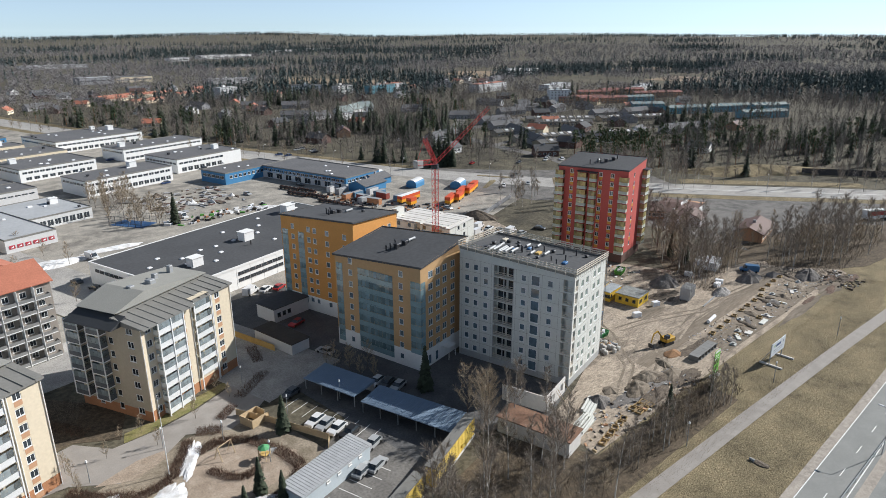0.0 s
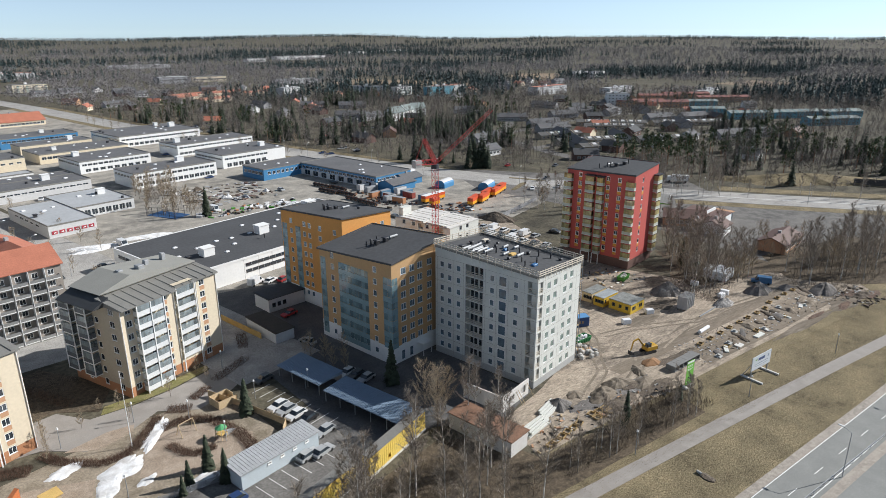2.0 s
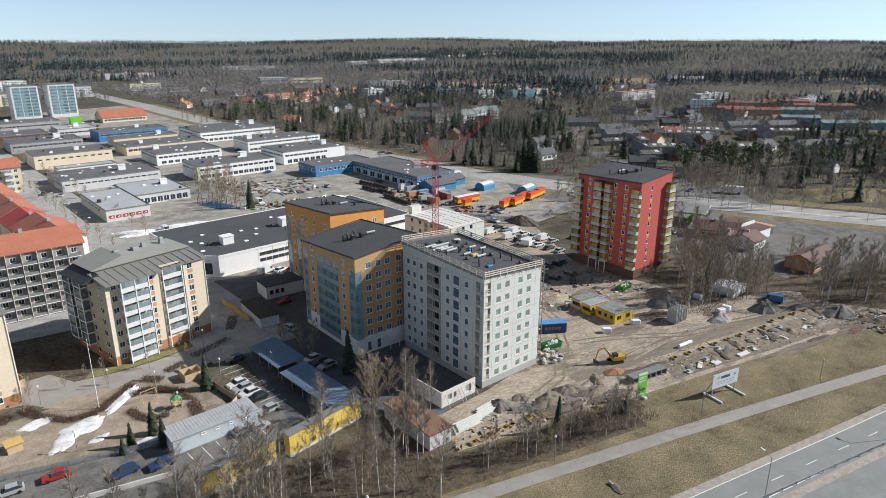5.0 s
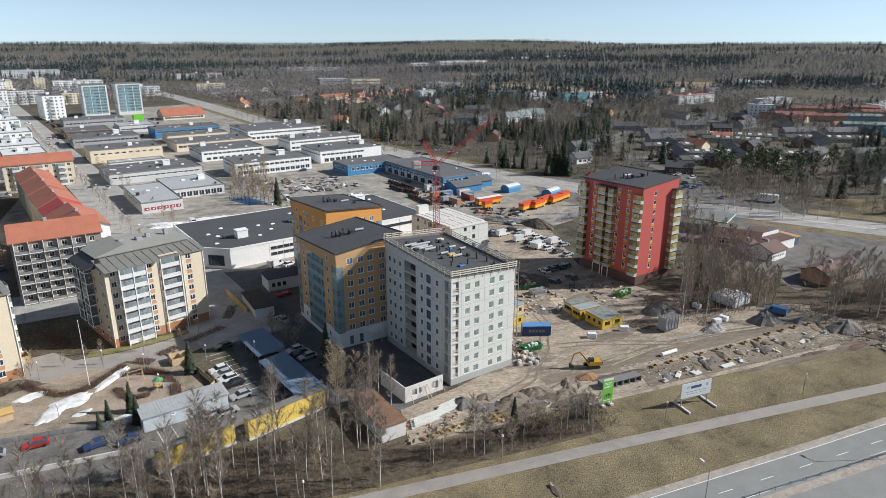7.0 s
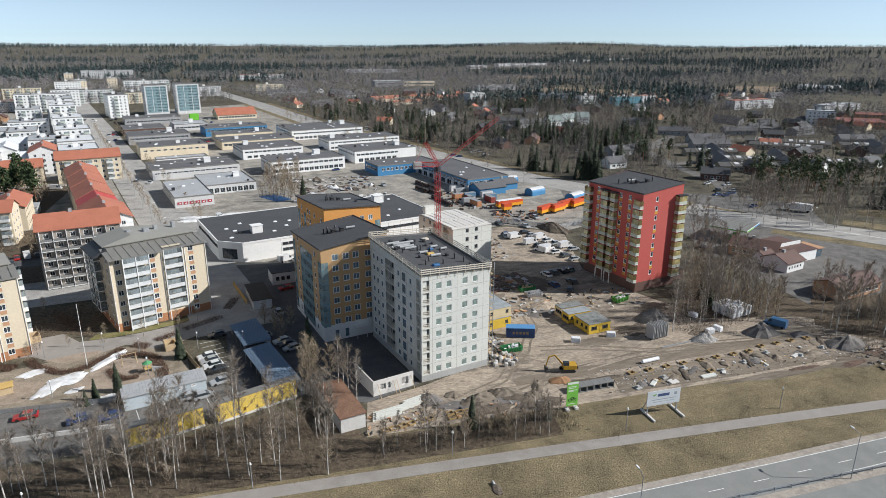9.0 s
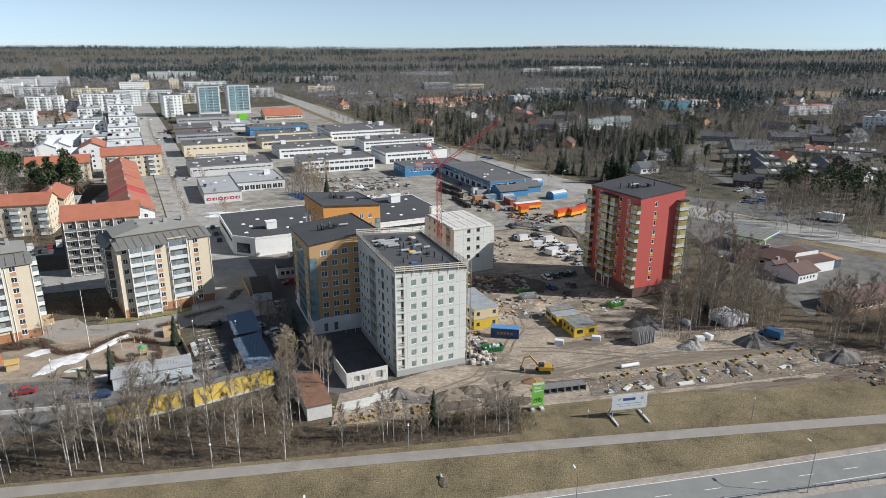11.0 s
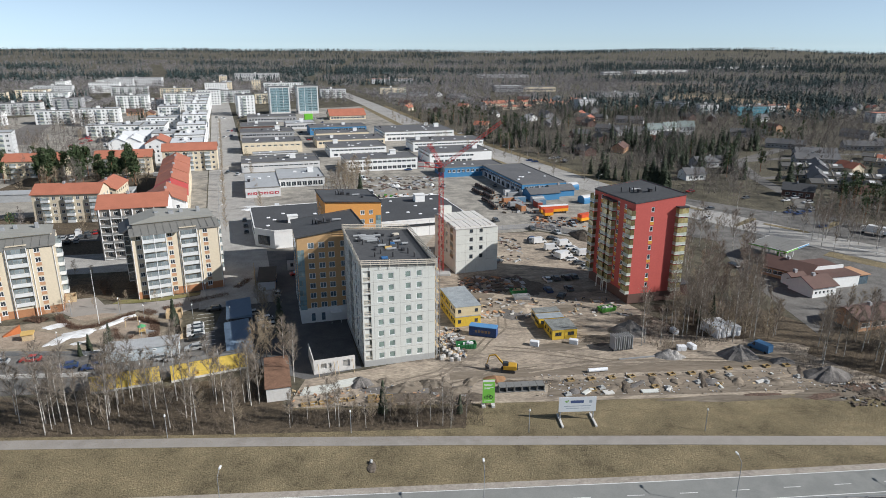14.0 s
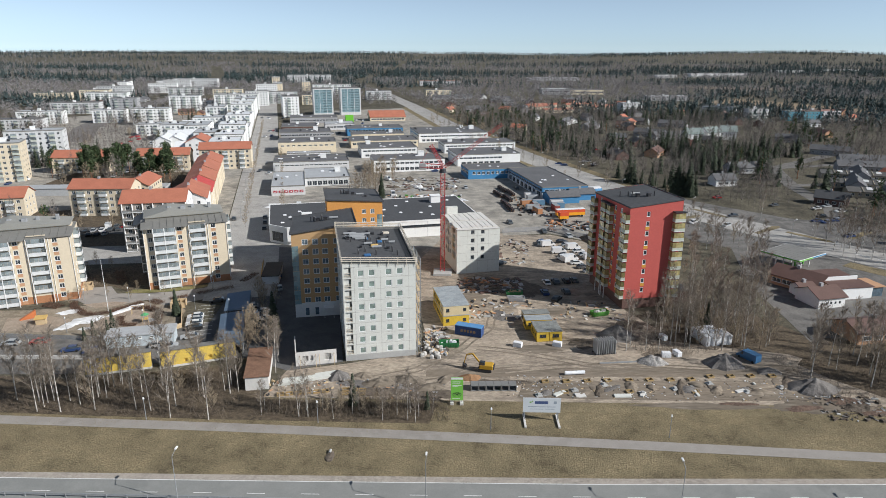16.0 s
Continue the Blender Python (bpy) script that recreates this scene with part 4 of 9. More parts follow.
# beige blocks
def beige_block(m, label):
    W, D = 24.0, 18.0
    tops = (19.2, 19.2, 19.2, 19.2)
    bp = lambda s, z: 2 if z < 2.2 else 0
    # left wall takes tan, with its weaker light painted into that tone
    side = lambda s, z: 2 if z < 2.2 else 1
    fl = range(0, 7)
    z = 0.9
    sides = {
        "front": (grid_windows([(1.3, 2.6), (9.6, 10.9), (19.3, 20.7)], rows(7, 1.2), 1), [(13.0, 17.8, 0.9 + FLOOR * k, 3.4 + FLOOR * k, 1.4) for k in range(1, 7)], bp, ([], [2.2])),
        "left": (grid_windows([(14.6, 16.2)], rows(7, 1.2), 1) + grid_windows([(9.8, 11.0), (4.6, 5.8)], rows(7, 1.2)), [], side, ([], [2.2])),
        "right": (grid_windows([(3.0, 4.4), (12.0, 13.4)], rows(7, 1.2), 1), [], bp, ([], [2.2])),
        "back": (grid_windows(even(W, 6, 1.4, 1), rows(7, 1.2), 1), [], bp, ([], [2.2])),
    }
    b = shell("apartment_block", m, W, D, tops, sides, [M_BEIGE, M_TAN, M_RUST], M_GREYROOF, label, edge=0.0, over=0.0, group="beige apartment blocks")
    # shed roofs with a raised middle storey
    r = Mesh()
    r.prism([(-0.3, -1.5), (12.6, -1.5), (12.6, 6.5), (-0.3, 6.5)], 19.2, (19.4, 19.4, 20.6, 20.6))
    part("roof", r, M_GREYROOF, b)
    r = Mesh()
    r.prism([(12.6, -0.4), (24.4, -0.4), (24.4, 6.5), (12.6, 6.5)], 19.2, (19.6, 19.6, 20.6, 20.6))
    part("roof", r, M_GREYROOF, b)
    u = Mesh()
    u.box(1.0, 6.5, 19.0, 23.2, 15.5, 21.0)
    part("attic_storey", u, M_BEIGE, b)
    r = Mesh()
    r.prism([(0.4, 5.9), (7.5, 5.9), (7.5, 16.0), (0.4, 16.0)], 21.0, (21.1, 23.0, 23.0, 21.1))
    r.prism([(7.5, 5.9), (23.8, 5.9), (23.8, 16.0), (7.5, 16.0)], 21.0, (23.0, 21.2, 21.2, 23.0))
    part("roof", r, M_PALEROOF2, b)
    for u0 in range(1, 24):
        if u0 % 2:
            q = Mesh()
            q.prism([(u0, -0.45 if u0 > 12 else -1.55), (u0 + 0.07, -0.45 if u0 > 12 else -1.55), (u0 + 0.07, 5.8), (u0, 5.8)], 19.3, (19.75, 19.75, 20.6, 20.6) if u0 > 12 else (19.5, 19.5, 20.6, 20.6))
            part("roof_seam", q, M_GREYROOF, b)
    r = Mesh()
    r.prism([(-2.6, 4.0), (1.0, 4.0), (1.0, 16.0), (-2.6, 16.0)], 19.15, (19.3, 20.8, 20.8, 19.3))
    part("roof", r, M_DARKROOF, b)
    for x, y, s in ((8, 10, 1.2), (12, 9, 1.5), (15, 11, 1.0), (20, 12, 1.0)):
        h = Mesh()
        h.bevbox(x - s / 2, y - s / 2, 21.2, x + s / 2, y + s / 2, 22.9 + 0.3 * s, 0.1)
        part("vent_hood", h, M_METAL, b)
    sill = Mesh()
    sill.box(0, -0.02, 0, 1.3, 0.05, 0.95)
    sp = sill.data("spandrel_panel", [M_RUSTPALE])
    for k in fl:
        part("spandrel_panel", sp, None, b, at=side_matrix("front", W, D, 9.6, 0.2 + FLOOR * k))
        part("spandrel_panel", sp, None, b, at=side_matrix("front", W, D, 19.4, 0.2 + FLOOR * k))
    for k in range(0, 7):
        balcony(b, "front", W, D, 3.0, 6.0, 0.5 + FLOOR * k, 1.5, M_SLAB, M_BALGREY, M_BALCLEAR, 0.95, 1.3)
        balcony(b, "front", W, D, 6.05, 9.1, 0.5 + FLOOR * k, 1.5, M_SLAB, M_BALGREY, M_BALCLEAR, 0.95, 1.3)
        if k:
            balcony(b, "front", W, D, 13.2, 17.6, 0.5 + FLOOR * k, 0.5, M_SLAB, M_BALGREY, M_BALCLEAR, 0.95, 1.3)
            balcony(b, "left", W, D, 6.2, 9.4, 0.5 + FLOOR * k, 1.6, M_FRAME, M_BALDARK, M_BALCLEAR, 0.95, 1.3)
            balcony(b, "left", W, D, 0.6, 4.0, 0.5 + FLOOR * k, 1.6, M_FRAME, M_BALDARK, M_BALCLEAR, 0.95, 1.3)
            balcony(b, "right", W, D, 6.0, 9.4, 0.5 + FLOOR * k, 1.5, M_SLAB, M_BALGREY, M_BALCLEAR, 0.95, 1.3)
    for s, y in ((2.9, -1.6), (6.0, -1.6), (9.1, -1.6), (13.0, -0.6), (17.7, -0.6)):
        q = Mesh()
        q.box(s - 0.08, y, 0, s + 0.12, y + 0.2, 19.3)
        part("balcony_post", q, M_FRAME, b)
    for s in (0.5, 4.0, 6.1, 9.4):
        q = Mesh()
        q.box(s - 0.1, -1.64, 3.1, s + 0.1, -1.5, 19.2)
        part("balcony_post", q, M_FRAME, b, at=side_matrix("left", W, D, 0, 0))
    for s in (0.15, 12.5, 18.4, 23.8):
        q = Mesh()
        q.tube((s, -0.12, 0), (s, -0.12, 19.2), 0.08, n=6)
        part("downpipe", q, M_FRAME, b)
    return b


M_PALEROOF2 = mat("pale_roof_felt", (0.29, 0.285, 0.26), 0.8, var=0.08, scale=0.2)
M_RUSTPALE = mat("terracotta_panel", (0.5, 0.29, 0.17), 0.8, var=0.08)
M_BALGREY = mat("grey_balcony_panel", (0.68, 0.69, 0.69), 0.5, var=0.08)
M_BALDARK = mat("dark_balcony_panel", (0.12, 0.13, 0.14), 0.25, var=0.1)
M_BALCLEAR = mat("clear_balcony_glass", (0.4, 0.46, 0.48), 0.06, var=0.2, scale=0.3, fine=0.8, spec=0.9, trans=0.55, island=0.5)
BA = 25.0
beige_block(pose(30.3, 115.6, 0, 0, 0, BA), "beige seven-storey apartment block with glazed balconies and grey roofs")
beige_block(pose(-8.6, 97.6, 0, 0, 0, BA), "beige seven-storey apartment block with glazed balconies, beside a playground")


# ---- industrial halls ----
def ribbon(length, z0, z1, margin=1.0, unit=2.4, gap=0.35):
    n = max(1, int((length - 2 * margin) / (unit + gap)))
    step = (length - 2 * margin) / n
    return [(margin + step * k + gap / 2, margin + step * (k + 1) - gap / 2, z0, z1, 1) for k in range(n)]


def hall(name, x, y, ang, w, d, h, wall_mat, roof_mat, label, front=(), left=(), kit=(), second=None, edge=0.3):
    paint = (lambda s, z: 1 if second and z < second[0] else 0)
    cuts = ([], [second[0]]) if second else ()
    t = (h, h, h, h)
    sides = {"front": (list(front), [], paint, cuts), "left": (list(left), [], paint, cuts), "right": ([], [], paint, cuts), "back": ([], [], paint, cuts)}
    b = shell(name, pose(x, y, 0, 0, 0, ang), w, d, t, sides, [wall_mat] + ([second[1]] if second else []), roof_mat, label, "industrial building", edge=edge, core=False, joined=y > 330)
    roof_kit(b, t, w, d, kit)
    return b


def kit_for(w, d, n, seed, box=True):
    r = random.Random(seed)
    out = [("dome" if r.random() < 0.7 else "hood", r.uniform(2, w - 2), r.uniform(2, d - 2), r.uniform(0.7, 1.2)) for _ in range(n)]
    if box:
        out.append(("box", r.uniform(5, w - 5), r.uniform(d * 0.4, d - 4), r.uniform(0.8, 1.3)))
    return out


# the long dark-roofed hall with a cut-off corner
HW, HD, HH = 82.0, 40.0, 6.6
hall_pose = pose(53.4, 162.8, 0, 0, 0, 16)
hb = thing("warehouse", hall_pose, "long white warehouse with flat dark felt roof and skylights", "industrial building")
outline = [(6.5, 0), (HW, 0), (HW, HD), (0, HD), (0, 6.5)]
m = Mesh()
m.prism(outline, -0.3, HH)
part("wall", m, M_WHITE, hb)
m = Mesh()
m.prism([(p[0] + (0.25 if p[0] < 30 else -0.25), p[1] + (0.25 if p[1] < 20 else -0.25)) for p in outline], HH + 0.01, HH + 0.06)
part("roof", m, M_BITUMEN, hb)
m = Mesh()
for i in range(5):
    a, b = Vector((*outline[i], 0)), Vector((*outline[(i + 1) % 5], 0))
    dd = (b - a).normalized()
    nn = Vector((dd.y, -dd.x, 0))
    q = [a + nn * 0.12, b + nn * 0.12, b - nn * 0.25, a - nn * 0.25]
    m.prism([(p.x, p.y) for p in q], HH - 0.35, HH + 0.22)
part("roof_edge", m, M_FRAME, hb)
fr, pane = window_mesh(2.0, 0.9, 1, M_DKFRAME)
for k in range(8):
    for z in (4.0, 2.0):
        ob = part("window", fr, None, hb, at=Matrix.Translation((20 + 2.2 * k, -0.12, z)))
        part("pane", pane, None, ob)
for k in range(22):
    ob = part("window", fr, None, hb, at=Matrix.Translation((40.5 + 1.75 * k, -0.12, 4.0)))
    part("pane", pane, None, ob)
for k in range(13):
    ob = part("window", fr, None, hb, at=side_matrix("left", HW, HD, 3 + 2.3 * k, 4.2) @ Matrix.Translation((0, -0.12, 0)))
    part("pane", pane, None, ob)
big, bigp = window_mesh(5.4, 3.4, 4, M_DKFRAME)
a45 = Matrix.Translation((0.7, 5.8, 1.0)) @ Matrix.Rotation(radians(-45), 4, 'Z') @ Matrix.Translation((0.6, -0.14, 0))
ob = part("window", big, None, hb, at=a45)
part("pane", bigp, None, ob)
pl = Mesh()
for k in range(12):
    pl.box(19.4 + 5.1 * k, -0.02, 0, 19.5 + 5.1 * k, 0.02, HH - 0.4)
part("wall_seam", pl, M_MGREY, hb)
roof_kit(hb, (HH, HH, HH, HH), HW, HD, [("box", 14.4, 11, 1.2), ("box", 39, 17.5, 1.3), ("box", 70, 30, 1.4)] + [("dome", u, v, 0.9) for u, v in ((5, 8), (8, 16), (14, 14), (16, 19), (6, 20), (20, 9), (24, 21), (29, 20), (26, 14), (12, 25), (36, 20), (40, 30), (46, 20), (52, 14), (52, 26), (44, 10), (60, 12), (66, 22), (72, 14), (76, 32), (58, 33), (64, 8))] + [("hood", 9, 12.5, 0.8), ("pipe", 36, 12, 1.3)])

A1 = 14.5
hall("shop_hall", 28.9, 248.2, A1, 16.6, 40, 4.7, M_LGREY, M_PALEROOF, "pale flat-roofed shop hall with a row of red panels", kit=kit_for(16, 38, 4, 1, False), left=ribbon(38, 2.6, 3.6, 6, 3.2, 2.0))
sp = Mesh()
sp.box(0, -0.12, 0, 1.9, -0.01, 1.2)
sp = sp.data("sign_panel", [mat("sign_red", (0.4, 0.05, 0.07), 0.6, var=0.05)])
for k in range(6):
    ob = solo("wall_sign", sp, None, pose(28.9, 248.2, 0, 0, 0, A1) @ Matrix.Translation((1.0 + 2.55 * k, 0, 1.4)), "dark red square sign panel on the shop wall", "sign", "shop wall signs")
    s2 = Mesh()
    s2.prism([(0.5, 0), (1.4, 0), (1.4, 0.05), (0.5, 0.05)], 0.35, (0.5, 0.95, 0.95, 0.5))
    part("emblem", s2, M_FRAME, ob, at=Matrix.Translation((0, -0.2, 0)))
hall("shop_wing", 40.0, 272.0, A1, 24, 30, 4.5, M_LGREY, M_PALEROOF, "flat-roofed wing with glazed shop front", front=ribbon(24, 0.6, 3.0), kit=kit_for(24, 28, 4, 2))
hall("industrial_hall", 10.5, 314.7, A1, 45, 18, 5.4, M_LGREY, M_BITUMEN2, "low pale-walled hall with dark flat roof", front=ribbon(45, 2.9, 3.8), kit=kit_for(45, 18, 7, 3), left=ribbon(18, 2.9, 3.8))
hall("industrial_hall", 5.6, 334.0, A1, 46, 14, 4.4, M_MGREY, M_BITUMEN2, "grey low hall with dark flat roof", front=ribbon(46, 2.2, 3.4), kit=kit_for(46, 14, 5, 33, False))
hall("industrial_hall", 6.0, 362.0, A1, 29, 9, 3.4, M_WHITE, M_PALEROOF, "low white store building", front=ribbon(29, 0.8, 2.4), kit=kit_for(28, 9, 2, 4, False))
hall("industrial_hall", -6.0, 384.0, A1, 40, 24, 7.6, M_CREAM, M_BITUMEN2, "cream panel hall with flat felt roof", front=ribbon(40, 4.6, 5.6, 1, 2.2, 1.6), kit=kit_for(40, 22, 6, 5))
hall("industrial_hall", -24, 450.0, A1, 41, 26, 6, M_MGREY, M_BITUMEN2, "grey hall with ribbon windows", front=ribbon(41, 3.2, 4.6), kit=kit_for(40, 24, 5, 6))
hall("industrial_hall", -36, 500.0, A1, 30, 30, 5, M_BROWNROOF, M_BITUMEN2, "brown hall with dark roof", front=ribbon(30, 2.2, 3.6), kit=kit_for(30, 28, 3, 7))
hall("industrial_hall", -48, 572.0, A1, 46, 26, 5.4, M_MGREY, M_BITUMEN2, "dark grey low hall", front=ribbon(46, 2.0, 3.4), kit=kit_for(44, 24, 3, 8))
hall("industrial_hall", -2, 520.0, A1, 26, 24, 5.4, M_LGREY, M_PALEROOF, "pale low hall with flat sheet roof", front=ribbon(26, 2.0, 3.4), kit=kit_for(24, 22, 3, 9))
hall("industrial_hall", 25, 481.0, A1, 47, 24, 6.4, M_BLUE, M_BITUMEN2, "deep blue clad hall with dark flat roof", front=ribbon(47, 3.6, 5.0), kit=kit_for(46, 22, 5, 10))
hall("industrial_hall", 34.0, 452.0, A1, 42, 16, 5.2, M_CREAM, M_BITUMEN2, "cream low hall with felt roof", front=ribbon(42, 1.8, 3.6), kit=kit_for(42, 15, 4, 43))
hall("industrial_hall", 40.5, 411.0, A1, 50, 26, 5.4, M_CREAM, M_BITUMEN2, "cream hall with dark window band", front=ribbon(50, 2.4, 4.0), kit=kit_for(48, 24, 6, 11))
hall("industrial_hall", 55, 368.0, A1, 38, 28, 6.4, M_WHITE, M_BITUMEN2, "white two-storey workshop hall with ribbon windows", front=ribbon(38, 3.9, 5.1) + ribbon(38, 0.8, 2.4, 2, 2.6, 1.0), kit=kit_for(36, 26, 6, 12), left=ribbon(28, 3.9, 5.1))
hall("industrial_hall", 70.9, 314.7, A1, 43, 21, 7.2, M_WHITE, M_BITUMEN2, "white two-storey hall with long window bands", front=ribbon(43, 4.6, 5.9) + ribbon(43, 0.9, 2.8), kit=kit_for(42, 20, 5, 13), left=ribbon(20, 4.6, 5.9))
hall("industrial_hall", 88, 445.0, A1, 56, 42, 7.0, M_WHITE, M_BITUMEN2, "large white hall with roof plant", front=ribbon(56, 4.2, 5.4) + ribbon(56, 0.8, 2.6, 2, 2.6, 0.8), kit=kit_for(54, 40, 7, 14) + kit_for(54, 40, 2, 15), left=ribbon(42, 4.2, 5.4))
hall("industrial_hall", 110, 391.5, A1, 52, 22, 6.8, M_WHITE, M_BITUMEN2, "white hall with two window bands", front=ribbon(52, 4.4, 5.5) + ribbon(52, 0.9, 2.4), kit=kit_for(50, 20, 5, 16), left=ribbon(22, 4.4, 5.5))
hall("industrial_hall", 120.2, 339.0, A1, 41, 28, 7.2, M_WHITE, M_BITUMEN2, "white office hall with high window band", front=ribbon(30, 4.4, 5.6) + ribbon(30, 0.6, 2.8, 2, 2.6, 0.8), kit=kit_for(40, 26, 6, 17), left=ribbon(28, 4.4, 5.6))
hall("blue_workshop", 127.0, 297.0, A1, 36, 18, 5.6, M_BLUE, M_BITUMEN2, "blue clad workshop with white trim and dark roof", front=ribbon(26, 2.6, 4.2, 2, 1.8, 0.9), kit=kit_for(30, 17, 3, 18, False), left=ribbon(18, 2.6, 4.2))
hall("blue_workshop", 163.4, 248.8, A1, 24, 56, 5.8, M_BLUE, M_BITUMEN2, "long blue workshop wing with grey panels and doors", left=ribbon(56, 3.4, 4.8) + ribbon(56, 0.2, 2.9, 2, 3.4, 2.4), front=ribbon(24, 3.4, 4.6), kit=kit_for(22, 54, 5, 19, False), second=(3.1, M_LGREY))


def gable(name, m, w, d, eave, ridge, wall_mat, roof_mat, label, category="house", wins=None, group="", over=0.5, joined=False, frame_mat=None, end_mat=None):
    """House with a pitched roof whose ridge runs along u, gable walls and eaves."""
    b = thing(name, m, label, category, group)
    walls = Mesh()
    wins = wins or {}
    for side in ("front", "right", "back", "left"):
        ws = wins.get(side, [])
        wall_side(walls, side, w, d, eave, eave, [q[:4] for q in ws], lambda s, z, k=int(bool(end_mat) and side == "right"): k)
        if joined and ws:
            jm = Mesh()
            for q in ws:
                mm = side_matrix(side, w, d, q[0], q[2])
                L, H = q[1] - q[0], q[3] - q[2]
                for x0, x1, y, k in ((0, L, 0.08, 0), (0.12, L / 2 - 0.05, 0.05, 1), (L / 2 + 0.05, L - 0.12, 0.05, 1)):
                    e = 0.12 if k else 0.0
                    jm.face([mm @ Vector(p) for p in ((x0, y, e), (x1, y, e), (x1, y, H - e), (x0, y, H - e))], k)
            tagged(part("window_band", jm, [M_FRAME, M_GLASS], b), kind="stuff")
            continue
        for q in ws:
            f, g = window_mesh(q[1] - q[0], q[3] - q[2], q[4] if len(q) > 4 else 0, frame_mat or M_FRAME)
            ob = part("window", f, None, b, at=side_matrix(side, w, d, q[0], q[2]))
            part("pane", g, None, ob)
    for u in (0, w):
        walls.face([(u, 0, eave), (u, d, eave), (u, d / 2, ridge)], int(bool(end_mat) and u > 0))
    part("wall", walls, [wall_mat, end_mat or wall_mat], b)
    k = (ridge - eave) / (d / 2)
    e = eave - over * k
    t = 0.22
    r = Mesh()
    prof = [(-over, e), (d / 2, ridge), (d + over, e), (d + over, e + t), (d / 2, ridge + t), (-over, e + t)]
    a, c = -over, w + over
    for i in range(6):
        j = (i + 1) % 6
        r.face([(a, *prof[i]), (a, *prof[j]), (c, *prof[j]), (c, *prof[i])])
    for u in (a, c):
        r.face([(u, *prof[0]), (u, *prof[1]), (u, *prof[4]), (u, *prof[5])])
        r.face([(u, *prof[1]), (u, *prof[2]), (u, *prof[3]), (u, *prof[4])])
    part("roof", r, [roof_mat], b)
    ch = Mesh()
    ch.box(w * 0.4, d / 2 - 0.5, ridge - 0.4, w * 0.4 + 0.9, d / 2 + 0.4, ridge + 1.0)
    part("chimney", ch, M_MGREY, b)
    return b


gable("blue_annexe", pose(166.0, 237.5, 0, 0, 0, A1), 15, 10, 3.4, 5.2, M_BLUE, M_BITUMEN2, "small blue clad annexe with pitched dark roof", "shed")
gable("blue_annexe", pose(178.0, 246.0, 0, 0, 0, A1), 12, 9, 3.2, 5.0, M_BLUE, M_BITUMEN2, "small blue clad annexe with pitched dark roof", "shed")
gable("pavilion", pose(27, 598, 0, 0, 0, A1), 36, 24, 4.0, 9.5, M_CREAM, M_REDROOF, "low pavilion with broad red tiled roof", "pavilion", {"front": ribbon(36, 1.0, 2.8)})
m = Mesh()
m.bevbox(0, 0, 0, 8, 5, 6.5, 0.2)
solo("green_tank", m, mat("bright_green", (0.16, 0.5, 0.04), 0.6, var=0.06), pose(3.2, 590.5, 0, 0, 0, A1), "bright green box-shaped plant housing beside a hall", "tank")


# towers and blocks far down the boulevard
def block(x, y, ang, w, d, storeys, wall_mat, roof_mat, label, bays=0, cols=None, group="", glass=None, storey=2.9, balc=True, fm=None):
    h = storeys * storey + 0.9
    n = cols or max(2, int(w / 3.4))
    rws = [(1.2 + storey * k, 2.6 + storey * k) for k in range(storeys)]
    t = (h, h, h, h)
    cs = even(w, n, 1.5, 0.6)
    bal = cs[1::3] if balc else []
    win = [c for c in cs if c not in bal]
    sides = {"front": (grid_windows(win, rws, 1), [], None, ()), "left": (grid_windows(even(d, max(2, int(d / 4)), 1.4, 0.8), rws), [], None, ()), "right": (grid_windows(even(d, max(2, int(d / 4)), 1.4, 0.8), rws), [], None, ())}
    b = shell("apartment_block", pose(x, y, 0, 0, 0, ang), w, d, t, sides, [wall_mat], roof_mat, label, edge=0.3, group=group, window_frame=fm, joined=True)
    for c0, c1 in bal:
        q = Mesh()
        for k in range(storeys):
            z = 0.4 + storey * k
            q.box(c0 - 0.9, -1.4, z - 0.12, c1 + 0.9, 0, z + 0.1, 0)
            q.box(c0 - 0.9, -1.4, z + 0.1, c1 + 0.9, -1.32, z + 1.0, 1)
            q.box(c0 - 0.88, -1.37, z + 1.0, c1 + 0.88, -1.34, z + 2.3, 2)
        tagged(part("balcony_stack", q, [M_SLAB, M_PALEGREEN, M_BALCLEAR], b), kind="stuff")
    roof_kit(b, t, w, d, [("hood", w * 0.3, d * 0.5, 1.0), ("hood", w * 0.6, d * 0.55, 1.0), ("box", w * 0.45, d * 0.6, 0.9)])
    return b


def glass_tower(x, y, w, label):
    h = 29.0
    rws = [(1.2 + 2.9 * k, 2.6 + 2.9 * k) for k in range(9)]
    sides = {"left": (grid_windows(even(16, 4, 1.4, 0.8), rws), [], None, ()), "right": (grid_windows(even(16, 4, 1.4, 0.8), rws), [], None, ()),
             "front": ([], [(1.0, w - 1.0, 0.5 + FLOOR * k, 2.9 + FLOOR * k, 1.5) for k in range(1, 10)], None, ())}
    b = shell("apartment_tower", pose(x, y, 0, 0, 0, A1 + 3), w, 16, (h, h, h, h), sides, [M_LGREY], M_BITUMEN2, label, "apartment tower", edge=0.3, group="glazed towers", joined=True)
    glazed_bay(b, "front", w, 16, 1.0, w - 1.0, range(1, 10), M_BALGLASS, 0.5, 6)
    for s in (1.0, w / 3, w * 2 / 3, w - 1.2):
        q = Mesh()
        q.box(s, -0.15, 0, s + 0.25, 0.02, h - 0.4)
        part("pilaster", q, M_FRAME, b)


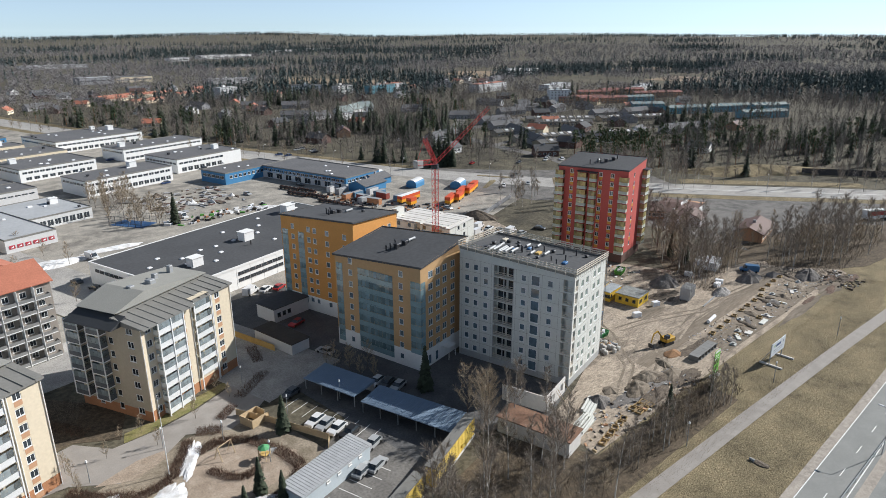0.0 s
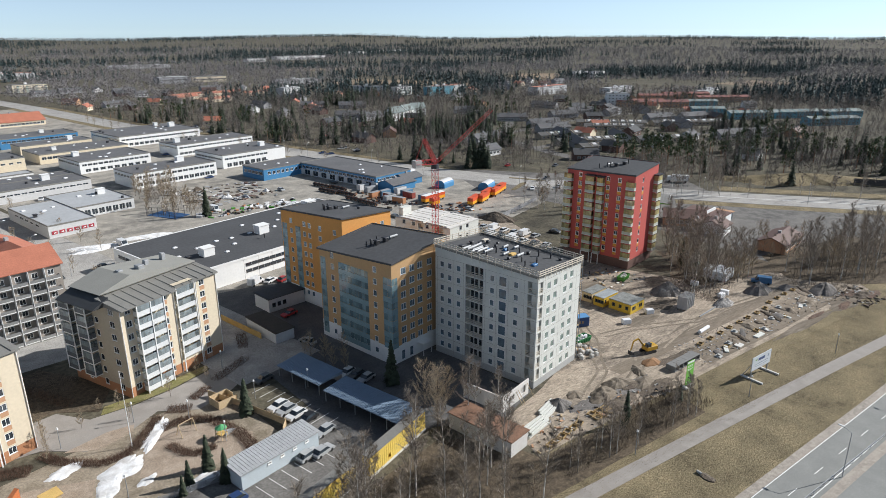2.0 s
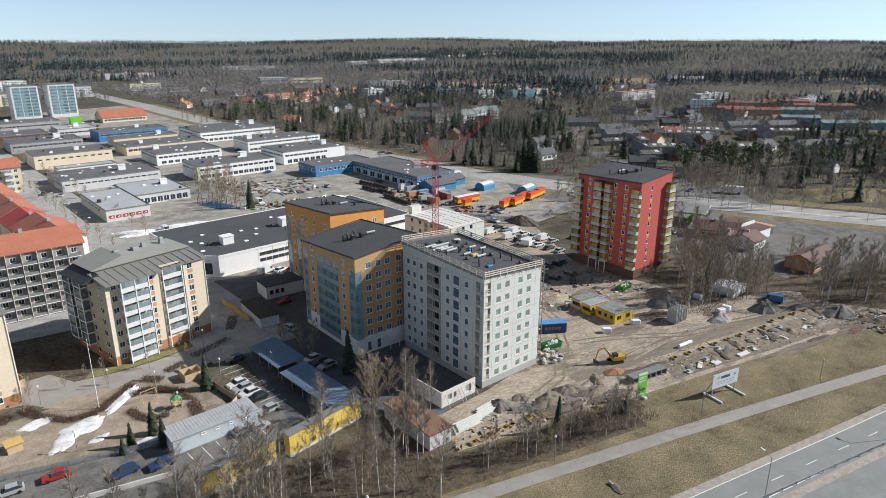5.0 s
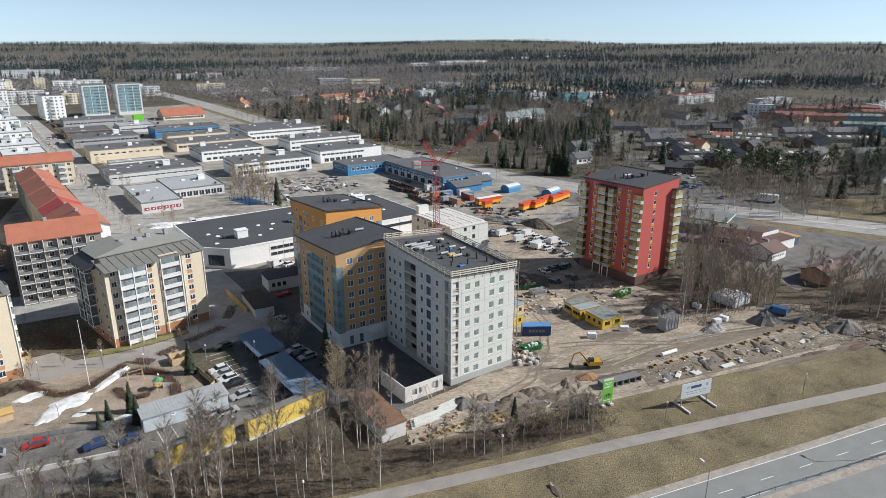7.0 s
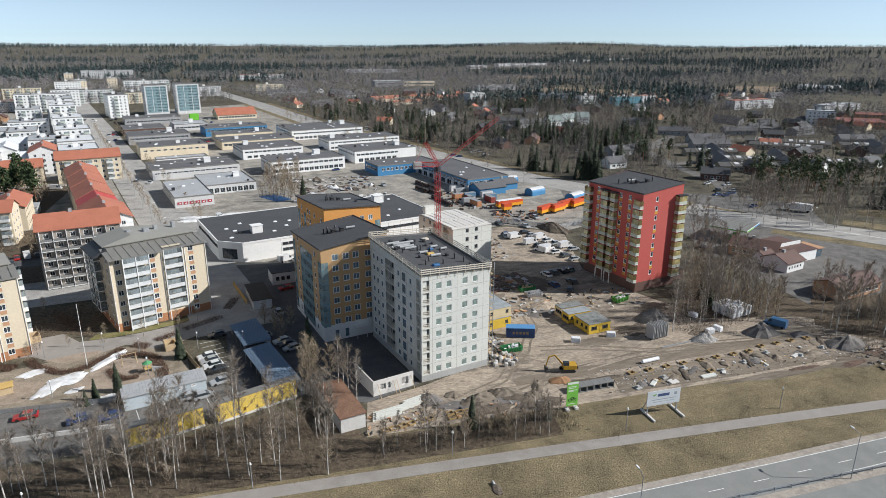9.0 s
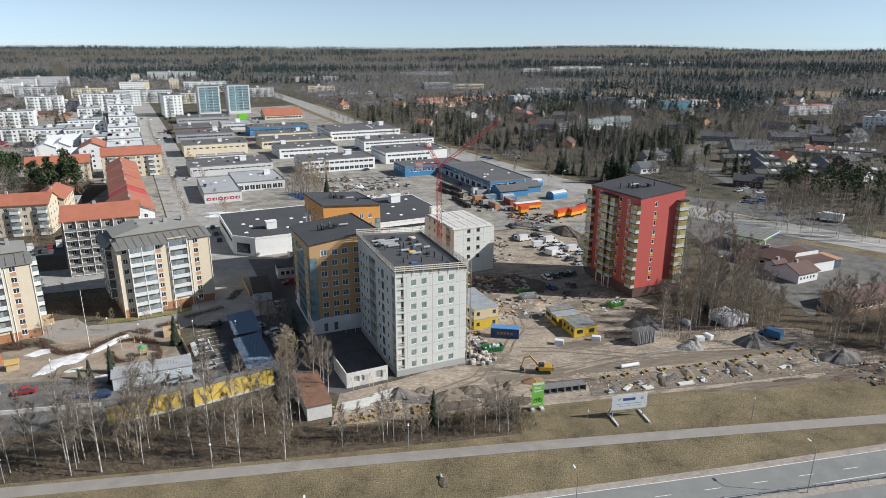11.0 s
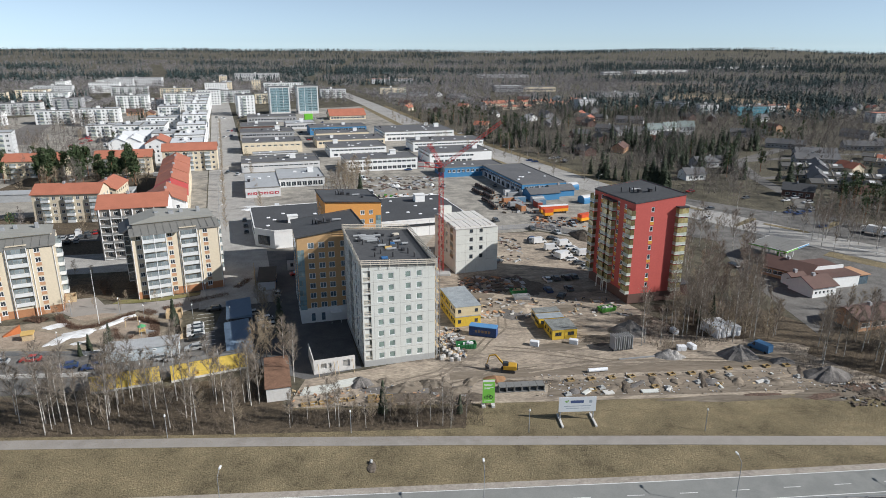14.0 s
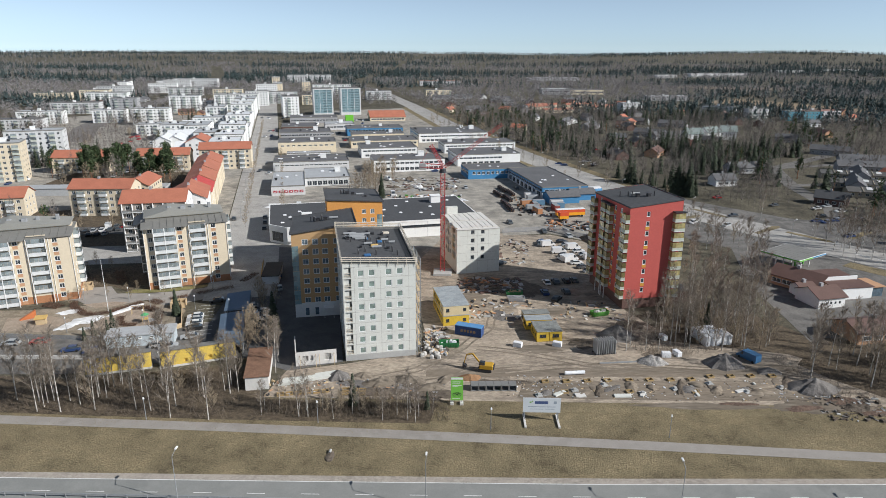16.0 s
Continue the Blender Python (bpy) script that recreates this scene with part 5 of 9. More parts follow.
block(-72, 636, A1 + 5, 17, 30, 7, M_WHITE, M_BITUMEN2, "white apartment block beside the boulevard", cols=4)
glass_tower(-41, 645, 21, "grey tower with fully glazed balcony front")
glass_tower(-14, 659, 22, "grey tower with fully glazed balcony front")
WL = "white apartment block of the new quarter"
for x, y, w, d, n, mm in ((-191, 546, 33, 15, 5, M_WHITE), (-212, 672, 33, 15, 6, M_WHITE), (-259, 634, 27, 15, 6, M_MGREY), (-172, 703, 50, 15, 6, M_WHITE), (-116, 441, 20, 24, 4, M_WHITE), (-114, 500, 26, 20, 4, M_WHITE),
                          (-238, 560, 30, 16, 4, M_WHITE), (-150, 470, 24, 15, 3, M_WHITE), (-130, 570, 18, 30, 5, M_WHITE), (-70, 395, 18, 26, 4, M_WHITE), (-96, 440, 18, 30, 4, M_WHITE), (-126, 640, 22, 36, 6, M_WHITE),
                          (-270, 470, 36, 14, 4, M_LGREY), (-300, 540, 40, 14, 4, M_WHITE), (-330, 640, 50, 15, 4, M_LGREY), (-360, 760, 50, 15, 5, M_WHITE), (-150, 800, 50, 15, 5, M_LGREY), (-230, 850, 40, 15, 5, M_CREAM), (-90, 790, 30, 15, 4, M_CREAM), (-330, 930, 50, 15, 4, M_LGREY), (-120, 980, 60, 15, 5, M_WHITE), (60, 960, 40, 14, 3, M_CREAM), (-20, 880, 36, 16, 4, M_LGREY)):
    block(x, y, A1, w, d, n, mm, M_PALEROOF if mm is M_WHITE else M_BITUMEN2, WL if mm is M_WHITE else "pale apartment block with flat roof", group="distant blocks")
M_WHITEROOF = mat("white_sheet_roof", (0.7, 0.71, 0.72), 0.5, var=0.05, scale=0.2)
for k, (x, y, n) in enumerate(((-41, 348, 4), (-51, 384, 4), (-61, 420, 5), (-71, 457, 3), (-82, 494, 5), (-93, 531, 4), (-104, 568, 6), (-114, 605, 6))):
    block(x, y, A1 + 1.5, 20, 25 + 4 * (k % 2), n, M_WHITE, M_WHITEROOF, "white boulevard house with pale sheet roof", cols=5, group="white boulevard houses")
for k in range(9):
    gable("row_house", pose(-64 - 9 * (k % 3) - 16 * (k // 3), 350 + 34 * (k % 3) + 30 * (k // 3), 0, 0, 0, A1 + (90 if k % 2 else 0)), 24, 12, 8.6, 11.6, M_WHITE, M_WHITEROOF, "white row house with pale pitched roof", "house", {"front": [(c[0], c[1], z, z + 1.4, 1) for c in even(24, 7, 1.3, 0.5) for z in (1.2, 4.0, 6.6)]}, "white row houses", joined=True)
fr_ = random.Random(77)
for k in range(16):
    block(fr_.uniform(-460, -140), 720 + 34 * k + fr_.uniform(-10, 10), A1 + fr_.choice((0, 90)), fr_.uniform(24, 50), 14, fr_.choice((3, 4, 5, 5, 6)), fr_.choice((M_WHITE, M_LGREY, M_CREAM)), fr_.choice((M_PALEROOF, M_BITUMEN2)), "distant pale apartment block with flat roof", group="distant blocks", balc=False)
block(-157, 322, 22, 32, 15, 7, M_LGREY, M_PALEROOF, "grey and white slab block with balconies", group="distant blocks")
block(-132, 271, 22, 17, 15, 7, M_BEIGE, M_PALEROOF, "beige slab block with balconies", group="distant blocks")
m = Mesh()
m.box(0, 0, 0, 70, 9, 3.6)
m.box(-0.3, -0.3, 3.6, 70.3, 9.3, 3.9)
solo("garage_row", m, M_PALEROOF, pose(-95, 240, 0, 0, 0, 8), "long low garage row with pale sheet roof", "garage")
for x, y in ((-330, 420), (-290, 380), (-390, 520)):
    hall("industrial_hall", x, y, A1, 60, 24, 6.5, M_RUSTPALE, M_PALEROOF, "brick and white supermarket hall", front=ribbon(58, 2.5, 4.0), kit=kit_for(58, 22, 4, int(-x)))


# red-roofed houses on the boulevard
def redhouse(x, y, ang, w, d, storeys, wall_mat, balc=True, label="rendered apartment house with red tiled roof", roof_mat=None, end_mat=None, loggias=False):
    eave = storeys * 2.85 + 0.8
    rws = [(1.2 + 2.85 * k, 2.6 + 2.85 * k, 1) for k in range(storeys)]
    cs = even(w, max(3, int(w / 3.2)), 1.4, 0.6)
    bal = cs if loggias else cs[1::3] if balc else []
    wn_ = {"front": [(c[0], c[1], r[0], r[1], 1) for c in cs if loggias or c not in bal for r in rws], "right": [(c[0], c[1], r[0], r[1], 1) for c in even(d, max(2, int(d / 4)), 1.3, 0.8) for r in rws], "left": [(c[0], c[1], r[0], r[1], 1) for c in even(d, max(2, int(d / 4)), 1.3, 0.8) for r in rws]}
    b = gable("apartment_house", pose(x, y, 0, 0, 0, ang), w, d, eave, eave + d * 0.24, wall_mat, roof_mat or M_REDROOF, label, "apartment house", wn_, "red-roofed houses", joined=y > 205, end_mat=end_mat)
    for c0, c1 in bal:
        if loggias:
            q = Mesh()
            q.box(c0 - 0.98, -1.3, 0, c0 - 0.86, 0, eave - 0.2)
            part("partition_wall", q, M_FRAME, b)
        for k in range(storeys):
            balcony(b, "front", w, d, c0 - 0.85, c1 + 0.85, 0.4 + 2.85 * k, 1.3, M_FRAME if loggias else M_SLAB, M_RAILGREY if loggias else M_BALGREY, None if loggias else M_BALCLEAR, 0.8 if loggias else 0.95, 1.3)
    return b


M_RAILGREY = mat("grey_mesh_railing", (0.24, 0.24, 0.235), 0.7, var=0.1)
M_WARMGREY = mat("warm_grey_render", (0.3, 0.27, 0.24), 0.85, var=0.06, scale=0.25, fine=2.0)
redhouse(3.6, 153.4, 13, 22, 14, 6, M_WARMGREY, label="warm grey apartment house with white gable, balconies and red roof", end_mat=M_WHITE, loggias=True)
redhouse(25.2, 177.0, 108, 23, 14, 5, M_WHITE, False)
redhouse(17.6, 201.0, 108, 23, 13, 4, M_CREAM, False, roof_mat=mat("bright_red_roof", (0.48, 0.07, 0.06), 0.6, var=0.1))
redhouse(10.0, 225.0, 108, 23, 13, 4, M_BEIGE, False)
redhouse(2.4, 249.0, 107, 23, 13, 4, M_CREAM, False)
redhouse(-5.0, 273.0, 107, 23, 13, 4, M_BEIGE, False)
redhouse(-46, 203, 6, 26, 13, 4, M_BEIGE)
redhouse(-22, 226, 100, 22, 12, 3, M_BEIGE, False)
redhouse(-92, 190, 16, 30, 14, 3, M_BEIGE)
redhouse(-35, 318, 14, 30, 14, 4, M_BEIGE)
redhouse(-70, 310, 14, 30, 14, 3, M_BEIGE)
redhouse(-115, 300, 10, 30, 14, 3, M_BEIGE)
redhouse(-42, 350, 104, 24, 14, 4, M_WHITE, False)


# ---- trees ----
def unit(v):
    return v / (np.linalg.norm(v) + 1e-9)


def tube_np(pts, rad, n, V, T):
    k0 = len(V)
    for p, r in zip(pts, rad):
        for k in range(n):
            a = 2 * math.pi * k / n
            V.append((p[0] + r * math.cos(a), p[1] + r * math.sin(a), p[2]))
    for i in range(len(pts) - 1):
        for k in range(n):
            a, b = k0 + i * n + k, k0 + i * n + (k + 1) % n
            T.append((a, b, b + n))
            T.append((a, b + n, a + n))


def blade(V, T, p, d, length, width, rs):
    d = unit(d)
    s = unit(np.cross(d, rs.normal(size=3)))
    k = len(V)
    V.append(tuple(p - s * width / 2))
    V.append(tuple(p + s * width / 2))
    V.append(tuple(p + d * length))
    T.append((k, k + 1, k + 2))


def bare_tree(seed, h, limbs, twigs, spread=0.26, low=0.3, tw=0.07, cheap=False):
    """Leafless tree: bent trunk, rising limbs, many fine twigs. Returns trunk and twig arrays."""
    rs = np.random.RandomState(seed)
    TV, TT, WV, WT = [], [], [], []
    lean = rs.normal(size=2) * 0.02 * h
    ts = np.linspace(0, 1, 3 if cheap else 6)
    pts = [np.array([lean[0] * t * t + 0.012 * h * math.sin(3 * t + seed), lean[1] * t * t, h * t]) for t in ts]
    tube_np(pts, [0.0078 * h * (1 - 0.9 * t) + 0.012 for t in ts], 3 if cheap else 5, TV, TT)
    for i in range(limbs):
        t = low + (0.97 - low) * (i + rs.rand() * 0.8) / limbs
        p = np.array([np.interp(t, ts, [q[j] for q in pts]) for j in range(3)])
        a = rs.rand() * 6.283
        up = 0.75 + 0.9 * rs.rand()
        d = unit(np.array([math.cos(a), math.sin(a), up]))
        L = spread * h * (1.25 - t) * (0.7 + 0.6 * rs.rand())
        q = p + d * L * 0.55
        e = q + unit(d + np.array([0, 0, 0.35])) * L * 0.6
        r = 0.0035 * h * (1.2 - t) + 0.01
        if cheap:
            blade(WV, WT, p, d, L * 1.1, r * 3, rs)
        for a0, b0, r0, r1 in () if cheap else ((p, q, r, r * 0.6), (q, e, r * 0.6, 0.012)):
            k = len(WV)
            s = unit(np.cross(b0 - a0, np.array([0.3, 0.2, 1.0])))
            s2 = unit(np.cross(b0 - a0, s))
            for c, rr in ((a0, r0), (b0, r1)):
                for ang in (0, 2.1, 4.2):
                    WV.append(tuple(c + (s * math.cos(ang) + s2 * math.sin(ang)) * rr))
            for j in range(3):
                WT.append((k + j, k + (j + 1) % 3, k + 3 + (j + 1) % 3))
                WT.append((k + j, k + 3 + (j + 1) % 3, k + 3 + j))
        for j in range(twigs):
            f = 0.25 + 0.75 * rs.rand()
            b0 = p + (q - p) * f / 0.5 if f < 0.5 else q + (e - q) * (f - 0.5) / 0.5
            blade(WV, WT, b0, d * 0.9 + rs.normal(size=3) * 0.75 + np.array([0, 0, 0.35]), (0.06 + 0.07 * rs.rand()) * h * 0.9, tw, rs)
    return (np.array(TV), np.array(TT)), (np.array(WV), np.array(WT))


def spruce_tree(seed, h, whorls, n, rad=0.17):
    rs = np.random.RandomState(seed)
    TV, TT, V, T = [], [], [], []
    tube_np([np.array([0, 0, 0.0]), np.array([0, 0, h * 0.97])], [0.012 * h, 0.01], 5, TV, TT)
    for i in range(whorls):
        t = 0.06 + 0.92 * i / whorls
        R = rad * h * (1 - t) ** 0.85 + 0.15
        for k in range(n):
            a = 6.283 * (k + rs.rand() * 0.9) / n + i * 0.7
            L = R * (0.65 + 0.5 * rs.rand())
            z = h * t + rs.normal() * 0.01 * h
            c, s = math.cos(a), math.sin(a)
            w = L * 0.34 + 0.12
            k0 = len(V)
            V += [(0, 0, z + 0.05 * h * (1 - t) + 0.1), (c * L * 0.6 - s * w, s * L * 0.6 + c * w, z - 0.10 * L), (c * L, s * L, z - 0.42 * L), (c * L * 0.6 + s * w, s * L * 0.6 - c * w, z - 0.12 * L)]
            T += [(k0, k0 + 1, k0 + 2), (k0, k0 + 2, k0 + 3)]
    V.append((0.05, 0, h * 0.93)); V.append((-0.05, 0.05, h * 0.93)); V.append((0, 0, h))
    T.append((len(V) - 3, len(V) - 2, len(V) - 1))
    return (np.array(TV), np.array(TT)), (np.array(V), np.array(T))


def pine_tree(seed, h, clumps, leaves):
    rs = np.random.RandomState(seed)
    TV, TT, V, T = [], [], [], []
    tube_np([np.array([0, 0, 0.0]), np.array([0.1, 0.1, h * 0.6]), np.array([0.2, 0, h * 0.95])], [0.014 * h, 0.009 * h, 0.02], 5, TV, TT)
    for i in range(clumps):
        t = 0.42 + 0.55 * rs.rand()
        a = rs.rand() * 6.283
        R = h * 0.19 * math.sqrt(rs.rand()) * (1.35 - t)
        c = np.array([math.cos(a) * R, math.sin(a) * R, h * t])
        for j in range(leaves):
            blade(V, T, c + rs.normal(size=3) * 0.03 * h, rs.normal(size=3) + np.array([0, 0, 0.3]), 0.07 * h, 0.045 * h, rs)
    return (np.array(TV), np.array(TT)), (np.array(V), np.array(T))


def tree_thing(name, data, trunk_mat, crown_mat, label):
    (a, b), (c, d) = data
    o = thing(name, None, label, "tree")
    part("trunk", tri_mesh("trunk", a, b, [trunk_mat]), None, o)
    part("crown", tri_mesh("crown", c, d, [crown_mat]), None, o)
    return o


BIRCH = [tree_thing("birch", bare_tree(10 + k, 13.5 + 1.6 * k, 20 + k, 38, 0.21, 0.3, 0.05), M_TRUNK, M_TWIG, "tall bare birch with white trunk and fine brown twigs") for k in range(4)]
ASPEN = [tree_thing("deciduous_tree", bare_tree(30 + k, 8.5 + 1.2 * k, 24, 40, 0.33, 0.16, 0.05), M_BARK, M_TWIG2, "bare bushy broadleaf tree with pale brown twigs") for k in range(3)]
SPRUCE = [tree_thing("spruce", spruce_tree(50 + k, 8.0 + 2.5 * k, 26, 9, 0.19), M_BARK, M_NEEDLE, "dark green spruce with drooping branches") for k in range(3)]
PINE = [tree_thing("pine", pine_tree(60 + k, 13 + 1.5 * k, 60, 9), M_PINEBARK, M_NEEDLE2, "tall pine with open dark green crown") for k in range(2)]
for k, o in enumerate(BIRCH + ASPEN + SPRUCE + PINE):
    o.matrix_world = pose(*[(205, 68), (212, 74), (219, 70), (226, 64), (232, 74), (-30, 60), (-36, 66), (47, 96.5), (76, 90.2), (226, 285), (-60, 272), (-44, 281)][k], 0.0)
tr = random.Random(5)
PLANTED = []


def plant(kinds, n, poly, lo=0.75, hi=1.2, gap=1.6, group=""):
    """Copies of trees inside an outline, kept apart."""
    xs, ys = [p[0] for p in poly], [p[1] for p in poly]
    done = tries = 0
    while done < n and tries < n * 40:
        tries += 1
        x, y = tr.uniform(min(xs), max(xs)), tr.uniform(min(ys), max(ys))
        inside = False
        for i in range(len(poly)):
            a, b = poly[i], poly[i - 1]
            if (a[1] > y) != (b[1] > y) and x < (b[0] - a[0]) * (y - a[1]) / (b[1] - a[1]) + a[0]:
                inside = not inside
        if not inside or any((x - p[0]) ** 2 + (y - p[1]) ** 2 < gap * gap for p in PLANTED):
            continue
        PLANTED.append((x, y))
        s = tr.uniform(lo, hi)
        c = copy_thing(tr.choice(kinds), pose(x, y, 0, 0, 0, tr.uniform(0, 360)) @ Matrix.Diagonal((s, s, s, 1)))
        if group:
            c["group"] = group
        done += 1


WOOD = "birch wood by the path"
plant(BIRCH, 104, [(-60, 49), (40, 46), (78, 44.5), (80, 54), (72, 66), (40, 56), (-60, 60)], 0.6, 1.05, 1.2, WOOD)
plant(ASPEN, 16, [(-60, 47), (40, 45), (78, 44.5), (80, 54), (40, 53), (-60, 57)], 0.4, 0.8, 1.5, WOOD)
plant(BIRCH, 18, [(84, 46.5), (122, 45.5), (122, 51), (84, 52)], 0.35, 0.75, 1.2, "young trees by the path")
plant(ASPEN, 14, [(96, 46.5), (116, 46), (116, 52), (96, 52)], 0.3, 0.55, 1.0, "young trees by the path")
plant(BIRCH, 46, [(166, 80), (190, 78), (206, 84), (206, 104), (194, 112), (178, 96)], 0.65, 1.0, 1.6, "birches by the red tower")
plant(ASPEN, 16, [(166, 80), (190, 78), (206, 84), (206, 104), (194, 112)], 0.7, 1.1, 1.6, "birches by the red tower")
plant(BIRCH, 34, [(200, 66), (232, 56), (270, 60), (262, 82), (215, 86)], 0.65, 1.0, 1.6, "birches at the site's end")
plant(ASPEN, 24, [(200, 66), (232, 56), (270, 60), (262, 82), (215, 86)], 0.5, 0.9, 1.6, "birches at the site's end")
plant(BIRCH, 30, [(206, 104), (216, 110), (232, 160), (222, 200), (200, 190), (196, 130)], 0.6, 0.95, 2.5, "birches by the main street")
plant(ASPEN, 14, [(206, 104), (216, 110), (232, 160), (222, 200), (200, 190), (196, 130)], 0.6, 0.95, 2.5, "birches by the main street")
plant(BIRCH, 26, [(246, 190), (268, 160), (330, 86), (344, 78), (356, 84), (290, 165), (250, 220)], 0.55, 0.85, 4, "trees along the main street")
plant(BIRCH, 22, [(258, 156), (292, 148), (298, 172), (262, 184)], 0.7, 1.0, 3.0, "trees along the main street")
plant(ASPEN, 20, [(208, 84), (224, 100), (236, 104), (262, 86), (300, 84), (300, 70), (260, 62)], 0.5, 0.8, 3, "trees by the low shops")
plant(ASPEN, 5, [(72, 70), (78, 68), (80, 76), (75, 80)], 0.9, 1.15, 1.4)
plant(BIRCH, 4, [(80, 66), (84, 64), (86, 72), (81, 74)], 0.7, 0.85, 1.4)
plant(ASPEN, 7, [(66, 101), (74, 98), (72, 110), (66, 112)], 0.5, 0.8, 3)
plant(ASPEN, 10, [(10, 100), (50, 112), (46, 120), (12, 112)], 0.3, 0.45, 3)
plant(SPRUCE, 4, [(30, 76), (44, 80), (42, 86), (28, 82)], 0.4, 0.7, 2)
plant(ASPEN, 12, [(62, 258), (76, 244), (84, 250), (76, 290), (70, 290)], 0.7, 1.0, 2.0, "trees between the halls")
plant(BIRCH, 14, [(62, 258), (76, 244), (84, 250), (76, 290), (70, 290)], 0.45, 0.6, 2.0, "trees between the halls")
plant(SPRUCE, 1, [(84, 246), (86, 246), (86, 249), (84, 249)], 0.95, 1.0, 1)
plant(ASPEN, 22, [(70, 280), (86, 286), (84, 312), (66, 306)], 0.7, 1.1, 1.8, "trees between the halls")
for k in range(26):
    for off in (-14.0, 14.5):
        y = 262 + 13.0 * k + tr.uniform(-4, 4)
        x = float(np.interp(y, [216, 272, 385, 560, 760], [234, 205, 165, 110, 60])) + off + tr.uniform(-1.5, 1.5)
        if tr.random() < 0.85:
            s = tr.uniform(0.55, 0.95)
            copy_thing(tr.choice(ASPEN + BIRCH[:2]), pose(x, y, 0, 0, 0, tr.uniform(0, 360)) @ Matrix.Diagonal((s, s, s, 1)))["group"] = "trees along the main street"
YARD_TREES = "bare trees in the residential yards"
plant(ASPEN, 16, [(-60, 172), (-10, 178), (0, 200), (-14, 216), (-50, 196)], 0.4, 0.7, 3.5, YARD_TREES)
plant(ASPEN, 22, [(-84, 252), (-26, 250), (-28, 304), (-90, 300)], 0.8, 1.2, 3.0, YARD_TREES)
plant(ASPEN, 26, [(-210, 330), (-130, 350), (-150, 520), (-230, 520)], 0.6, 1.0, 4.0, YARD_TREES)
plant(ASPEN, 14, [(-30, 118), (10, 128), (16, 140), (-30, 138)], 0.35, 0.6, 2.5, YARD_TREES)
copy_thing(SPRUCE[0], pose(103.8, 51.6, 0) @ Matrix.Diagonal((0.8, 0.8, 0.95, 1)))
copy_thing(SPRUCE[0], pose(119.2, 50.8, 0) @ Matrix.Diagonal((0.5, 0.5, 0.55, 1)))
for x, y, k_ in ((189, 100, 0.9), (191.5, 97, 0.75), (186.5, 93, 0.8)):
    copy_thing(SPRUCE[0], pose(x, y, 0, 0, 0, x * 7) @ Matrix.Diagonal((k_, k_, k_ * 1.15, 1)))
plant(PINE, 26, [(-90, 268), (-62, 272), (-30, 268), (-34, 304), (-92, 300)], 1.0, 1.35, 3, "pines behind the red roofs")
for k in range(24):
    for off in (-3.2, 12.5):
        y = 190 + 15 * k
        x = 46 - (y - 163) * 0.286
        s = tr.uniform(0.5, 0.75)
        copy_thing(ASPEN[k % 3], pose(x + off * 0.96, y + off * 0.27, 0, 0, 0, tr.uniform(0, 360)) @ Matrix.Diagonal((s, s, s, 1)))["group"] = "street trees"

# woods and gardens farther off
NP = np.random.RandomState(3)
ST_Y = [-30, 82, 157, 216, 272, 385, 560, 760, 1050, 1400]
ST_X = [420, 345, 280, 236, 205, 165, 110, 60, -20, -120]
MID_BARE = [bare_tree(100 + k, 11 + 1.5 * k, 12, 13, 0.27, 0.22, 0.11, True) for k in range(5)]
MID_SPR = [spruce_tree(120 + k, 13 + 2.5 * k, 14, 7, 0.22) for k in range(3)]
MID_PINE = [pine_tree(130 + k, 14, 22, 6) for k in range(2)]


def light_tree(seed, h, n, conifer):
    """Small tree for the distance: a slim trunk and a ragged crown of blades."""
    rs = np.random.RandomState(seed)
    tv = np.array([(-0.14, 0, 0), (0.14, 0, 0), (0, 0.05, h * 0.9)])
    V, T = [], []
    for i in range(n):
        a = rs.rand() * 6.283
        o = np.array([math.cos(a), math.sin(a), 0.0])
        if conifer:
            t = 0.1 + 0.85 * i / n
            L = h * 0.26 * (1 - t) + 0.5
            s = np.array([-o[1], o[0], 0]) * L * 0.55
            z = np.array([0, 0, h * t])
            k = len(V)
            V += [tuple(z + np.array([0, 0, h * 0.13])), tuple(z + o * L + s - np.array([0, 0, 0.3 * L])), tuple(z + o * L - s - np.array([0, 0, 0.3 * L]))]
            T.append((k, k + 1, k + 2))
        else:
            t = 0.3 + 0.6 * rs.rand()
            blade(V, T, np.array([0, 0, h * t]) + o * h * 0.1 * rs.rand(), o * (0.6 + 0.7 * rs.rand()) + np.array([0, 0, 0.55]), h * (0.18 + 0.16 * rs.rand()), h * 0.06, rs)
    return (tv, np.array([(0, 1, 2)])), (np.array(V), np.array(T))


FAR_BARE = [light_tree(140 + k, 12, 17, False) for k in range(5)]
FAR_SPR = [light_tree(150 + k, 15, 15, True) for k in range(5)]


def merged(name, templates, places, which, mats, label):
    """One mesh of many trees: places are x, y, z, scale, turn."""
    VV, TTs, II, off = [], [], [], 0
    for (x, y, z, s, a), t in zip(places, which):
        (tv, tt), (cv, ct) = templates[t]
        v = np.vstack((tv, cv)) * s
        c, sn = math.cos(a), math.sin(a)
        w = np.empty_like(v)
        w[:, 0] = v[:, 0] * c - v[:, 1] * sn + x
        w[:, 1] = v[:, 0] * sn + v[:, 1] * c + y
        w[:, 2] = v[:, 2] + z - 0.1
        VV.append(w)
        TTs.append(np.vstack((tt, ct + len(tv))) + off)
        II.append(np.concatenate((np.zeros(len(tt), int), np.ones(len(ct), int))))
        off += len(v)
    me = tri_mesh(name, np.vstack(VV), np.vstack(TTs), mats, np.concatenate(II))
    return solo(name, me, None, label=label, category="forest", kind="stuff")


